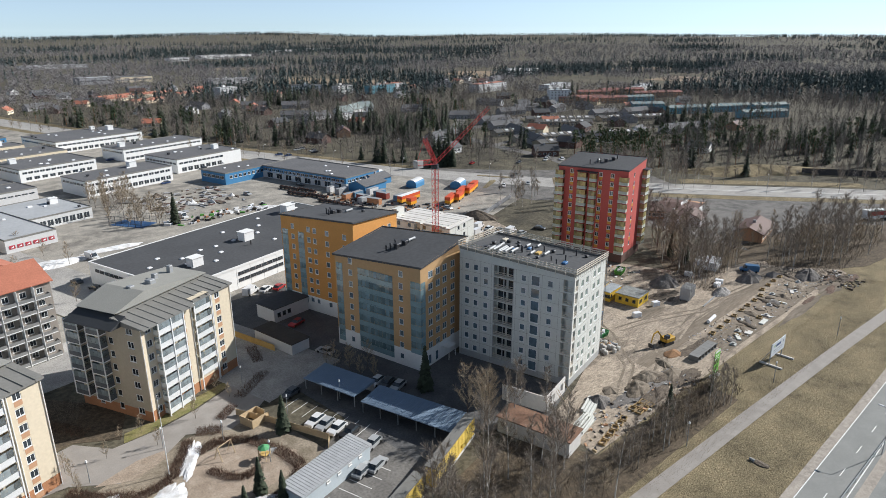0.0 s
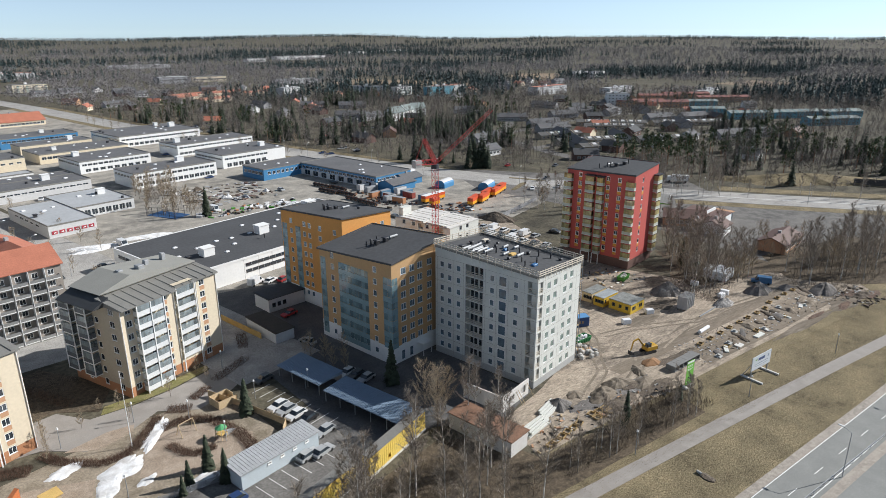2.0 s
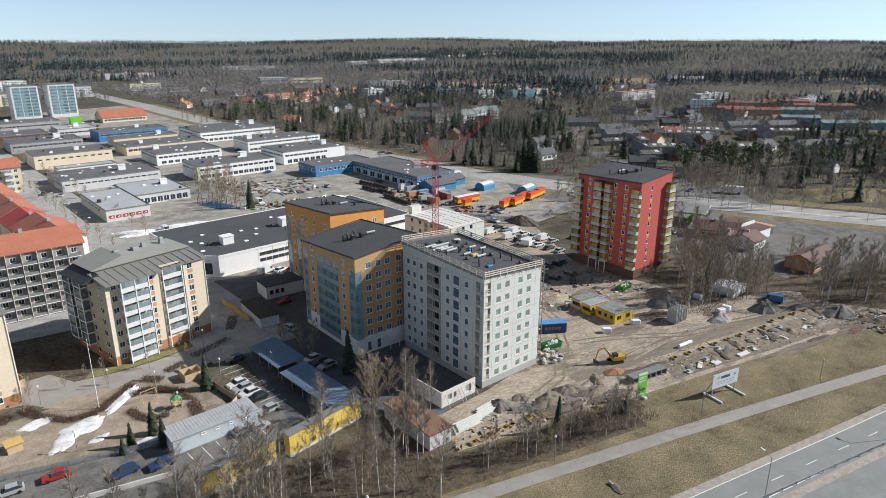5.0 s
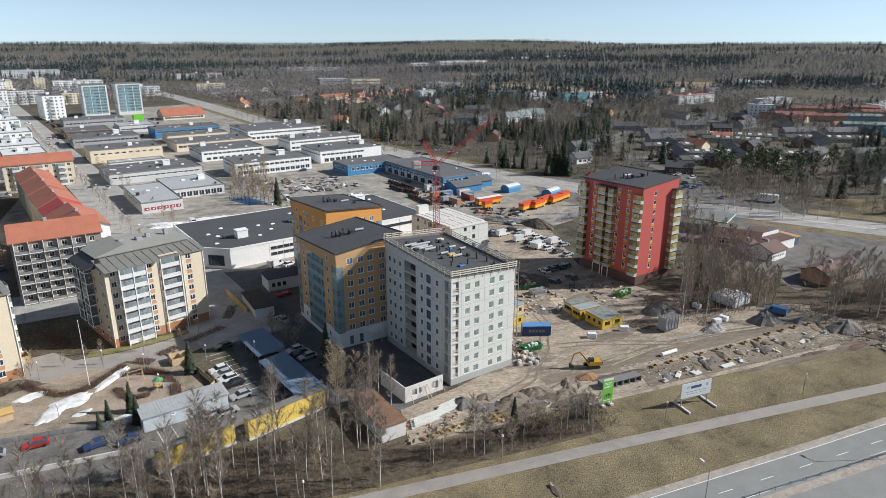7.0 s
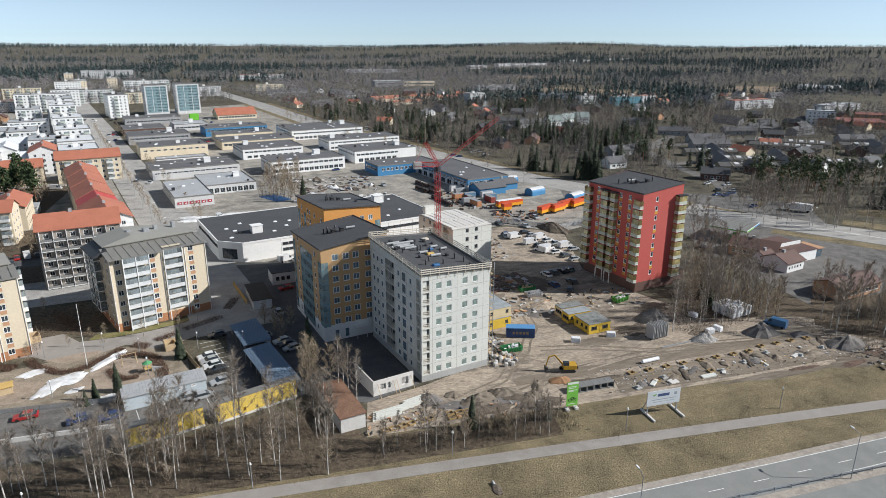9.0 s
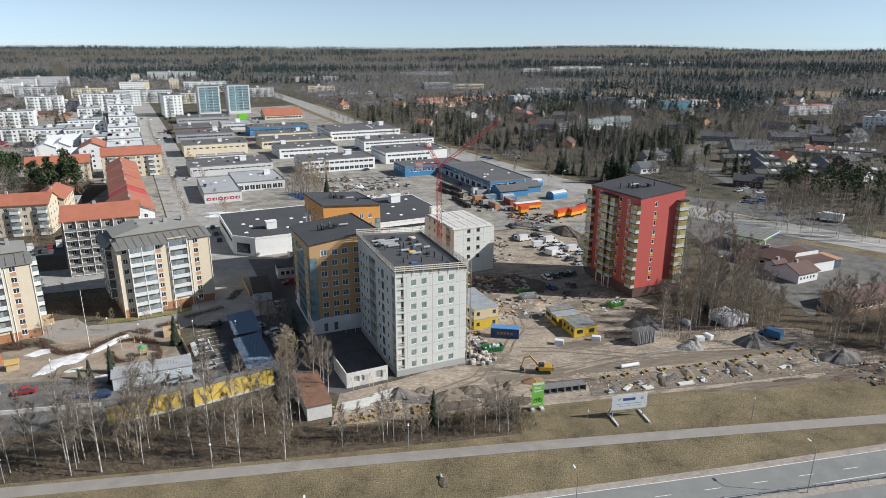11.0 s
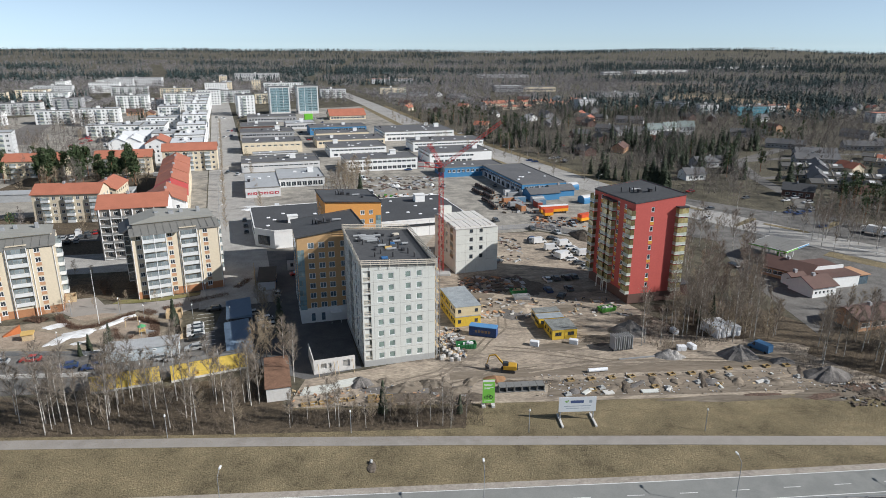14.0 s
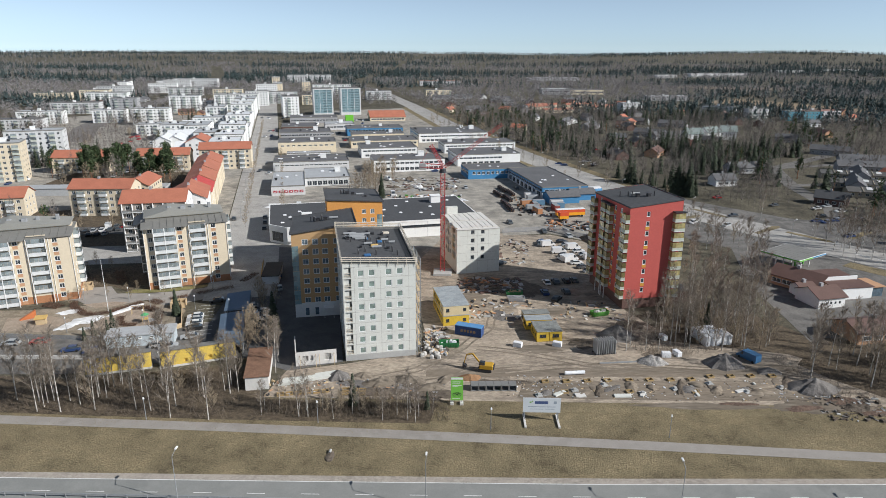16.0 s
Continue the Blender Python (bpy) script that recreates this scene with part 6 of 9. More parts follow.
HOUSES = []
hr = random.Random(21)
FIELDS = [
    [(455, 810), (505, 760), (600, 725), (615, 770), (580, 860), (530, 950), (450, 880)],
    [(760, 760), (900, 780), (930, 840), (840, 900), (770, 860)],
    [(690, 760), (740, 715), (760, 740), (715, 795)],
    [(900, 470), (1000, 480), (1010, 560), (900, 550)],
    [(-20, 1380), (90, 1350), (240, 1400), (120, 1440), (20, 1440)],
    [(520, 1240), (700, 1180), (740, 1230), (560, 1300)],
    [(1080, 700), (1180, 640), (1220, 720), (1120, 790)],
]
for pts in FIELDS:
    sheet("field", pts, 0.05, M_FIELD, "brown fallow field beyond the woods", "field")
RAIL_Y, RAIL_X = [430, 520, 700, 878, 1255, 1750, 2080], [-180, -222, -279, -305, -385, -560, -690]
LANES = (((270, 205), (286, 212), (297, 236), (303, 290), (318, 345), (380, 400)), ((303, 290), (360, 300), (440, 268), (520, 250)), ((318, 345), (400, 372), (520, 380), (640, 350)))
# long low rows of houses: ends, depth, kind
ROWS_OF_HOUSES = (
    (403, 348, 444, 313, 11, "grey"), (450, 310, 505, 280, 11, "grey"), (322, 286, 368, 270, 10, "grey"), (318, 262, 350, 254, 10, "grey"), (330, 312, 362, 304, 9, "grey"), (372, 262, 410, 246, 10, "grey"), (392, 330, 424, 300, 9, "grey"),
    (540, 424, 580, 398, 12, "red"), (548, 404, 592, 378, 11, "red"), (607, 450, 640, 424, 12, "red"), (646, 446, 690, 420, 12, "red"), (640, 400, 690, 372, 12, "red"),
    (590, 384, 622, 366, 11, "teal"), (542, 340, 566, 322, 11, "teal"), (538, 300, 572, 280, 12, "teal"), (574, 281, 614, 262, 12, "teal"), (612, 258, 646, 242, 12, "teal"), (552, 240, 592, 221, 12, "teal"),
    (188, 735, 226, 756, 10, "tile"), (200, 762, 240, 782, 10, "tile"), (250, 778, 290, 794, 10, "tile"), (214, 700, 250, 716, 10, "tile"), (280, 752, 312, 768, 10, "tile"))
CLEAR = [(x0 + (x1 - x0) * f, y0 + (y1 - y0) * f) for x0, y0, x1, y1, d, k in ROWS_OF_HOUSES for f in (0.0, 0.25, 0.5, 0.75, 1.0)]
CLEAR += [(245 + 24 * k, 1015) for k in range(5)] + [(324, 472), (535, 436), (400, 700), (440, 658), (476, 634), (345, 142), (330, 152), (362, 128)]


def inside(x, y, poly):
    hit = False
    for i in range(len(poly)):
        a, b = poly[i], poly[i - 1]
        if (a[1] > y) != (b[1] > y) and x < (b[0] - a[0]) * (y - a[1]) / (b[1] - a[1]) + a[0]:
            hit = not hit
    return hit


def near_line(x, y, line, gap):
    for (xa, ya), (xb, yb) in zip(line, line[1:]):
        k = max(0.0, min(1.0, ((x - xa) * (xb - xa) + (y - ya) * (yb - ya)) / ((xb - xa) ** 2 + (yb - ya) ** 2)))
        if (x - xa - k * (xb - xa)) ** 2 + (y - ya - k * (yb - ya)) ** 2 < gap * gap:
            return True
    return False


def open_ground(x, y):
    """True where halls, roads or fields keep trees away."""
    sx = float(np.interp(y, ST_Y, ST_X))
    if y < 66 and x < 262:
        return True
    if abs(x - sx) < 15 or (y > 430 and abs(x - float(np.interp(y, RAIL_Y, RAIL_X))) < 17):
        return True
    if x < sx and y < 770 and x > -62 - 0.286 * (y - 300):
        return True
    if 200 < x < 345 and 60 < y < 262 and x < sx + 24 and y < 150 + 1.2 * (345 - x):
        return True
    if x < 470 and y < 420 and any(near_line(x, y, line, 6.0) for line in LANES):
        return True
    if x > 0 and any(inside(x, y, f) for f in FIELDS):
        return True
    if y < 1100 and any((x - h[0]) ** 2 + (y - h[1]) ** 2 < 10.5 ** 2 for h in CLEAR):
        return True
    return any((x - h[0]) ** 2 + (y - h[1]) ** 2 < 12 ** 2 for h in HOUSES)


M_TEAL = mat("turquoise_cladding", (0.14, 0.36, 0.45), 0.6, var=0.1)
M_ROWRED = mat("dull_red_roof", (0.24, 0.1, 0.085), 0.8, var=0.14)
M_ROWGREEN = mat("grey_green_roof", (0.22, 0.26, 0.25), 0.7, var=0.12)
M_ROWDARK = mat("dark_row_felt", (0.1, 0.098, 0.095), 0.85, var=0.16)


def house_row(x0, y0, x1, y1, d, look_):
    """One long low row under a shallow roof, with its rooflights and party walls."""
    w = math.hypot(x1 - x0, y1 - y0)
    wall_mat, roof_mat, label, tall = {"grey": (M_TAN, M_ROWDARK, "long low brick row with dark shallow roof", 3.0), "red": (M_RUSTPALE, M_ROWRED, "brick row with dull red roof", 5.6), "teal": (M_TEAL, M_ROWGREEN, "turquoise two-storey row with grey-green roof", 5.4), "tile": (M_CREAM, M_REDROOF, "pale terraced row with red tiled roof", 3.4)}[look_]
    wins = [(c[0], c[1], z, z + 1.3, 1) for c in even(w, max(4, int(w / 3.2)), 1.7, 0.4) for z in ((1.0,) if tall < 4 else (0.9, 3.6))]
    b = gable("terraced_row", pose(x0, y0, 0, 0, 0, math.degrees(math.atan2(y1 - y0, x1 - x0))), w, d, tall, tall + 1.5, wall_mat, roof_mat, label, "terraced houses", {"front": wins}, "low rows", joined=True)
    q = Mesh()
    for k in range(1, int(w / 6.5)):
        u = 6.5 * k
        q.prism([(u, -0.4), (u + 0.3, -0.4), (u + 0.3, d / 2), (u, d / 2)], tall - 0.3, (tall + 0.45, tall + 0.45, tall + 2.0, tall + 2.0))
        if look_ == "grey":
            q.prism([(u + 2.0, d * 0.18), (u + 4.6, d * 0.18), (u + 4.6, d * 0.42), (u + 2.0, d * 0.42)], tall + 0.4, (tall + 0.95, tall + 0.95, tall + 1.75, tall + 1.75), 1)
    tagged(part("party_wall", q, [wall_mat, M_LGREY], b), kind="stuff")


for r_ in ROWS_OF_HOUSES:
    house_row(*r_)
block(534, 432, -38, 22, 14, 4, M_WHITE, M_PALEROOF, "small white block among low rows", group="distant blocks", balc=False)
block(392, 702, -28, 36, 13, 3, M_WHITE, M_BITUMEN2, "pale three-storey block behind the spruces", group="distant blocks")
block(428, 660, 4, 22, 13, 3, M_WHITE, M_BITUMEN2, "white three-storey block behind the spruces", group="distant blocks")
block(458, 634, 4, 36, 13, 3, M_TEAL, M_ROWGREEN, "turquoise and white three-storey block", group="distant blocks", balc=False)
hall("school", 243, 1014, 4, 46, 26, 9, M_MGREY, M_PALEROOF, "grey flat-roofed school among bare trees", front=ribbon(46, 4.0, 6.0))
hall("school", 291, 1018, 4, 52, 22, 8, M_CREAM, M_BITUMEN2, "cream flat-roofed school wing among bare trees", front=ribbon(52, 3.0, 5.0))
for x, y, w, d, h in ((700, 1705, 90, 30, 11), (806, 1752, 60, 30, 10), (1040, 1980, 90, 30, 12), (1150, 2040, 70, 30, 11), (1250, 2110, 110, 30, 12), (600, 1650, 50, 24, 9), (846, 772, 34, 14, 9), (870, 752, 30, 14, 9)):
    hall("distant_hall", x, y, 8, w, d, h, M_WHITE, M_PALEROOF, "distant white hall beyond the woods", front=ribbon(w, 3.0, 5.0, 1, 4, 1))
for x, y, a in ((300, 458, 10), (318, 466, 24), (332, 478, -10)):
    gable("villa", pose(x, y, 0, 0, 0, a), 13, 11, 7.0, 11.0, M_WHITE, M_ROWGREEN, "pale two-storey timber villa with steep gables", "villa", {"front": [(c[0], c[1], z, z + 1.4, 1) for c in even(13, 4, 1.2, 0.6) for z in (1.2, 4.2)]}, "timber villas", joined=True)

# small houses under the trees
TERRACE = [(430, 240), (456, 232), (470, 330), (500, 318), (352, 336), (366, 360), (420, 392), (452, 402)]
HOUSES += TERRACE
for cx, cy, n, rx, ry in ((330, 300, 15, 70, 60), (430, 250, 14, 70, 70), (300, 420, 12, 70, 60), (450, 420, 14, 90, 80), (230, 560, 12, 70, 60), (380, 620, 10, 90, 60), (560, 380, 14, 90, 90), (-160, 620, 6, 80, 60), (120, 720, 12, 80, 50), (620, 640, 12, 120, 80), (200, 860, 12, 120, 60), (-300, 800, 10, 100, 80), (40, 850, 8, 60, 60)):
    for k in range(n):
        x, y = cx + hr.uniform(-rx, rx), cy + hr.uniform(-ry, ry)
        if x - float(np.interp(y, ST_Y, ST_X)) < 26 and x > -62 - 0.286 * (y - 300):
            continue
        if any((x - h[0]) ** 2 + (y - h[1]) ** 2 < 20 ** 2 for h in HOUSES):
            continue
        HOUSES.append((x, y))
PROTO = []
for k, (wm, rm, lb) in enumerate(((M_WHITE, M_BITUMEN2, "white detached house with dark pitched roof"), (M_CREAM, M_REDROOF, "cream detached house with red tiled roof"), (M_RUSTPALE, M_BROWNROOF, "brick detached house with brown roof"), (M_MGREY, M_BITUMEN2, "grey terraced house with dark roof"), (M_BROWNROOF, M_BITUMEN, "dark timber house with dark roof"))):
    w = (12, 13, 16, 26, 14)[k]
    PROTO.append(lambda m, wm=wm, rm=rm, lb=lb, w=w: gable("house", m, w, 9, 3.6, 6.4, wm, rm, lb, "house", {"front": ribbon(w, 1.0, 2.4, 1, 1.4, 1.2)}, "detached houses", joined=True))
FIRST = {}
for i, (x, y) in enumerate(HOUSES):
    k = 3 if i < len(TERRACE) else hr.choice((0, 1, 2, 3, 3, 4))
    mm = pose(x, y, 0, 0, 0, -12 if i < len(TERRACE) else hr.choice((14, 104, -30, 60)) + hr.uniform(-6, 6))
    if k in FIRST:
        copy_thing(FIRST[k], mm)
    else:
        FIRST[k] = PROTO[k](mm)
for x, y, w, d, n, a in ((560, 560, 60, 14, 3, 10), (470, 640, 50, 14, 3, 10), (640, 520, 60, 14, 2, 12), (300, 690, 24, 14, 4, 14), (700, 430, 70, 14, 2, 20), (380, 900, 60, 20, 2, 0), (30, 1250, 80, 20, 3, 10), (260, 1500, 120, 30, 2, 0), (-260, 1350, 90, 20, 5, 10), (-420, 1150, 80, 18, 5, 10)):
    block(x, y, a, w, d, n, M_LGREY, M_REDROOF if n == 3 else M_PALEROOF, "distant pale block among the trees", group="distant blocks", balc=False)


def scatter(r0, r1, n, keep):
    out = []
    a0, a1 = radians(8), radians(132)
    while len(out) < n:
        a = a0 + (a1 - a0) * NP.rand()
        r = math.sqrt(r0 * r0 + (r1 * r1 - r0 * r0) * NP.rand())
        x, y = 80 + r * math.cos(a), -20 + r * math.sin(a)
        if not keep(x, y) or open_ground(x, y):
            continue
        out.append((x, y))
    return out


def density(x, y, s, bias):
    return noise.noise(Vector((x / s, y / s, 0.5))) + 0.5 * noise.noise(Vector((x / s * 3, y / s * 3, 4.5))) + bias


mid = scatter(150, 720, 4700, lambda x, y: density(x, y, 110, 0.42 if x > float(np.interp(y, ST_Y, ST_X)) else -0.05) > 0)
bare_p, bare_w, spr_p, spr_w, pin_p, pin_w = [], [], [], [], [], []
for cx, cy, rx, ry, n in ((225, 262, 9, 5, 26), (236, 262, 7, 5, 22), (285, 370, 28, 56, 90), (188, 425, 18, 14, 12), (215, 290, 12, 12, 16), (330, 620, 60, 40, 110), (300, 300, 12, 26, 16), (345, 392, 22, 18, 30), (230, 390, 30, 18, 22), (405, 205, 30, 22, 20), (430, 150, 34, 24, 18), (372, 190, 22, 18, 10), (410, 110, 26, 24, 14), (350, 262, 22, 16, 20), (160, 470, 20, 22, 10), (222, 215, 6, 6, 5), (280, 420, 40, 30, 60)):
    for _ in range(n):
        x, y = cx + NP.normal() * rx * 0.6, cy + NP.normal() * ry * 0.6
        if not open_ground(x, y):
            spr_p.append((x, y, 0.0, NP.uniform(0.55, 1.1), NP.rand() * 6.28))
            spr_w.append(NP.randint(3))
for x, y in mid:
    q = density(x, y, 70, 0) + NP.normal() * 0.1
    rec = (x, y, 0.0, NP.uniform(0.5, 1.1), NP.rand() * 6.28)
    if q > 0.47:
        spr_p.append(rec)
        spr_w.append(NP.randint(3))
    elif q > 0.36:
        pin_p.append(rec)
        pin_w.append(NP.randint(2))
    else:
        bare_p.append(rec)
        bare_w.append(NP.randint(5))
for cx, cy, rx, ry, n in ((395, 200, 40, 26, 26), (425, 140, 34, 24, 24), (372, 182, 22, 18, 12), (330, 300, 20, 50, 14), (300, 330, 22, 40, 16), (325, 212, 26, 24, 44), (352, 236, 20, 20, 20), (460, 215, 40, 30, 22)):
    for _ in range(n):
        x, y = cx + NP.normal() * rx * 0.6, cy + NP.normal() * ry * 0.6
        if not open_ground(x, y):
            pin_p.append((x, y, 0.0, NP.uniform(0.75, 1.2), NP.rand() * 6.28))
            pin_w.append(NP.randint(2))
gard = scatter(150, 900, 7000, lambda x, y: x > float(np.interp(y, ST_Y, ST_X)) + 12 and density(x, y, 45, 0.25) > 0)
merged("garden_scrub", FAR_BARE, [(x, y, 0.0, NP.uniform(0.2, 0.62), NP.rand() * 6.28) for x, y in gard], [NP.randint(5) for _ in gard], [M_GREYBARK, M_TWIG_MID], "leafless garden scrub between the houses")
merged("bare_woodland", MID_BARE, bare_p, bare_w, [M_GREYBARK, M_TWIG_MID], "leafless grey-brown woodland between the houses")
merged("spruce_woodland", MID_SPR, spr_p, spr_w, [M_BARK, M_NEEDLE], "dark green spruce groves between the houses")
merged("pine_woodland", MID_PINE, pin_p, pin_w, [M_PINEBARK, M_NEEDLE2], "open pine groves between the houses")
far_b, far_bw, far_s, far_sw = [], [], [], []
for r0, r1, n, s0, s1 in ((720, 1500, 15000, 0.6, 1.15), (1500, 2600, 15000, 0.85, 1.35), (2600, 4650, 15000, 0.8, 1.3)):
    for x, y in scatter(r0, r1, n, lambda x, y: density(x, y, 260, 0.5) > 0):
        q = density(x * 0.6, y * 1.3, 300, 0.0) + NP.normal() * 0.07
        rec = (x, y, far_height(x, y), NP.uniform(s0, s1), NP.rand() * 6.28)
        if q > (0.2 if r0 < 1500 else 0.1):
            far_s.append(rec)
            far_sw.append(NP.randint(5))
        else:
            far_b.append(rec)
            far_bw.append(NP.randint(5))
# both crown colours already hold the distance haze
merged("distant_bare_forest", FAR_BARE, far_b, far_bw, [M_GREYBARK, M_TWIG_HAZE], "distant leafless birch forest to the horizon")
merged("distant_conifer_forest", FAR_SPR, far_s, far_sw, [M_BARK, M_NEEDLE_HAZE], "distant dark conifer forest to the horizon")


# ---- cars ----
def car_proto(name, paint, label, L=4.4, W=1.78, H=1.45, van=False):
    c = thing(name, None, label, "van" if van else "car")
    b = Mesh()
    x0, x1 = -L / 2, L / 2
    if van:
        side = [(x0, 0.35), (x1, 0.35), (x1, 0.9), (x1 - 0.9, 1.15), (x1 - 1.5, H), (x0 + 0.1, H), (x0, 1.2)]
    else:
        side = [(x0, 0.3), (x1, 0.3), (x1, 0.62), (x1 - 0.15, 0.78), (x1 - 1.25, 0.92), (x0 + 0.5, 0.95), (x0, 0.8)]
    for y in (-W / 2, W / 2):
        b.face([(p[0], y, p[1]) for p in side])
    for i in range(len(side)):
        p, q = side[i], side[(i + 1) % len(side)]
        b.face([(p[0], -W / 2, p[1]), (q[0], -W / 2, q[1]), (q[0], W / 2, q[1]), (p[0], W / 2, p[1])])
    if not van:
        k = 0.2
        b.face([(-1.35, -W / 2 + k, H), (0.35, -W / 2 + k, H), (0.35, W / 2 - k, H), (-1.35, W / 2 - k, H)])
        b.face([(-1.35, -W / 2 + k, H - 0.05), (0.35, -W / 2 + k, H - 0.05), (0.35, W / 2 - k, H - 0.05), (-1.35, W / 2 - k, H - 0.05)])
    part("body", b, paint, c)
    g = Mesh()
    if van:
        g.face([(x1 - 0.88, -W / 2 + 0.1, 1.17), (x1 - 0.88, W / 2 - 0.1, 1.17), (x1 - 1.46, W / 2 - 0.12, H - 0.05), (x1 - 1.46, -W / 2 + 0.12, H - 0.05)])
        for y in (-W / 2 - 0.01, W / 2 + 0.01):
            g.face([(x1 - 1.0, y, 1.2), (x1 - 1.9, y, 1.2), (x1 - 1.9, y, H - 0.2), (x1 - 1.5, y, H - 0.2)])
    else:
        k = 0.2
        lo = [(-1.95, -W / 2 + 0.06, 0.93), (1.0, -W / 2 + 0.06, 0.92), (1.0, W / 2 - 0.06, 0.92), (-1.95, W / 2 - 0.06, 0.93)]
        hi = [(-1.35, -W / 2 + k, H - 0.03), (0.35, -W / 2 + k, H - 0.03), (0.35, W / 2 - k, H - 0.03), (-1.35, W / 2 - k, H - 0.03)]
        for i in range(4):
            j = (i + 1) % 4
            g.face([lo[i], lo[j], hi[j], hi[i]])
    part("car_window", g, M_GLASS, c)
    w = Mesh()
    w.tube((0, -0.1, 0), (0, 0.1, 0), 0.32, n=10)
    w = w.data("wheel", [M_TYRE])
    for x in (x0 + 0.8, x1 - 0.85):
        for y in (-W / 2 + 0.08, W / 2 - 0.08):
            part("wheel", w, None, c, at=Matrix.Translation((x, y, 0.32)))
    return c


def paint_mat(name, col):
    return mat(name, col, 0.3, metal=0.1, var=0.04, spec=0.6)


CAR_COLS = (("white", (0.75, 0.75, 0.75)), ("silver", (0.42, 0.43, 0.44)), ("black", (0.02, 0.02, 0.022)), ("dark grey", (0.09, 0.095, 0.1)), ("red", (0.4, 0.03, 0.03)), ("dark blue", (0.03, 0.06, 0.16)))
CAR_AT = ((52.9, 95.0), (53.6, 92.7), (55.6, 87.5), (54.4, 106.8), (72.3, 135.7), (30.9, 73.4))
CARS = {}
for (nm, col), p in zip(CAR_COLS, CAR_AT):
    CARS[nm] = car_proto("car", paint_mat(nm.replace(" ", "_") + "_car_paint", col), nm + " parked car on asphalt")
    CARS[nm].matrix_world = pose(*p, 0.05, 0, 0, 200)
WVAN = car_proto("van", paint_mat("white_van_paint", (0.72, 0.72, 0.72)), "white delivery van parked on the building site", 5.4, 2.0, 2.3, True)
WVAN.matrix_world = pose(160.5, 150.5, 0.04, 0, 0, 115)
BVAN = car_proto("van", paint_mat("blue_van_paint", (0.05, 0.15, 0.3)), "blue van parked among gravel heaps", 5.4, 2.0, 2.2, True)
BVAN.matrix_world = pose(194.4, 76.6, 0.04, 0, 0, 120)
cr = random.Random(9)
FAR_CAR = {}


def far_car(k):
    """A whole car in one mesh, for those parked far down the streets."""
    if k not in FAR_CAR:
        src = WVAN if k == "van" else CARS[k]
        q, mats = Mesh(), []
        for o in src.children:
            me = o.data
            if me.materials[0] not in mats:
                mats.append(me.materials[0])
            n = mats.index(me.materials[0])
            for p in me.polygons:
                q.face([o.matrix_local @ me.vertices[i].co for i in p.vertices], n)
        FAR_CAR[k] = q.data("car", mats)
    return FAR_CAR[k]


def park(x, y, a, kind=None):
    k = kind or cr.choice(("white", "silver", "black", "dark grey", "red", "dark blue", "dark grey", "silver"))
    src = WVAN if k == "van" else CARS[k]
    if y > 205 or x > 205:
        return solo("van" if k == "van" else "car", far_car(k), None, pose(x, y, 0.06, 0, 0, a), "white delivery van parked on asphalt" if k == "van" else k + " parked car on asphalt", "van" if k == "van" else "car")
    return copy_thing(src, pose(x, y, 0.06, 0, 0, a))


for x, y, a, k in ((54.5, 90.1, 200, "white"), (51.1, 77.0, 20, "silver"), (53.7, 76.6, 20, "silver"), (56.6, 82.0, 200, "silver"), (20.6, 77.2, 190, "red"), (36.6, 72.9, 195, "dark blue"), (14, 76, 190, "silver"),
                   (73.2, 162.5, 30, "van"), (77.5, 161.7, 30, "white"), (81, 160.5, 30, "red"), (65.5, 103.0, 200, "silver"), (70, 99, 200, "white"), (71.2, 97.0, 200, "dark grey"), (72.2, 94.5, 200, "silver"), (69.5, 118, 110, "silver"), (66, 130, 110, "dark blue"),
                   (138.6, 145.5, 40, "dark grey"), (150.5, 118.0, 100, "dark blue"), (153.5, 113.0, 60, "black"), (157, 119, 100, "dark grey"), (152, 127, 100, "white"), (155, 128, 100, "dark grey"), (158.4, 128.6, 100, "black"), (161, 129.5, 100, "dark grey")):
    park(x, y, a, k)
for k in range(9):
    if k != 2:
        park(155.5 + 1.5 * k + 0.1, 166.5 - 4.2 * k + 6, 15 + cr.uniform(-4, 4), "van" if k in (1, 3, 5) else None)
    if k < 7:
        park(163.0 + 1.5 * k, 168 - 4.0 * k + 5, 15 + cr.uniform(-4, 4), "van" if k in (2, 5) else None)
for k in range(34):
    y = 185 + 9.0 * k
    x = 46 - (y - 163) * 0.286
    for off in (-8.0, 4.5):
        if cr.random() < 0.8:
            park(x + off, y + off * 0.28, 106 + cr.uniform(-3, 3))
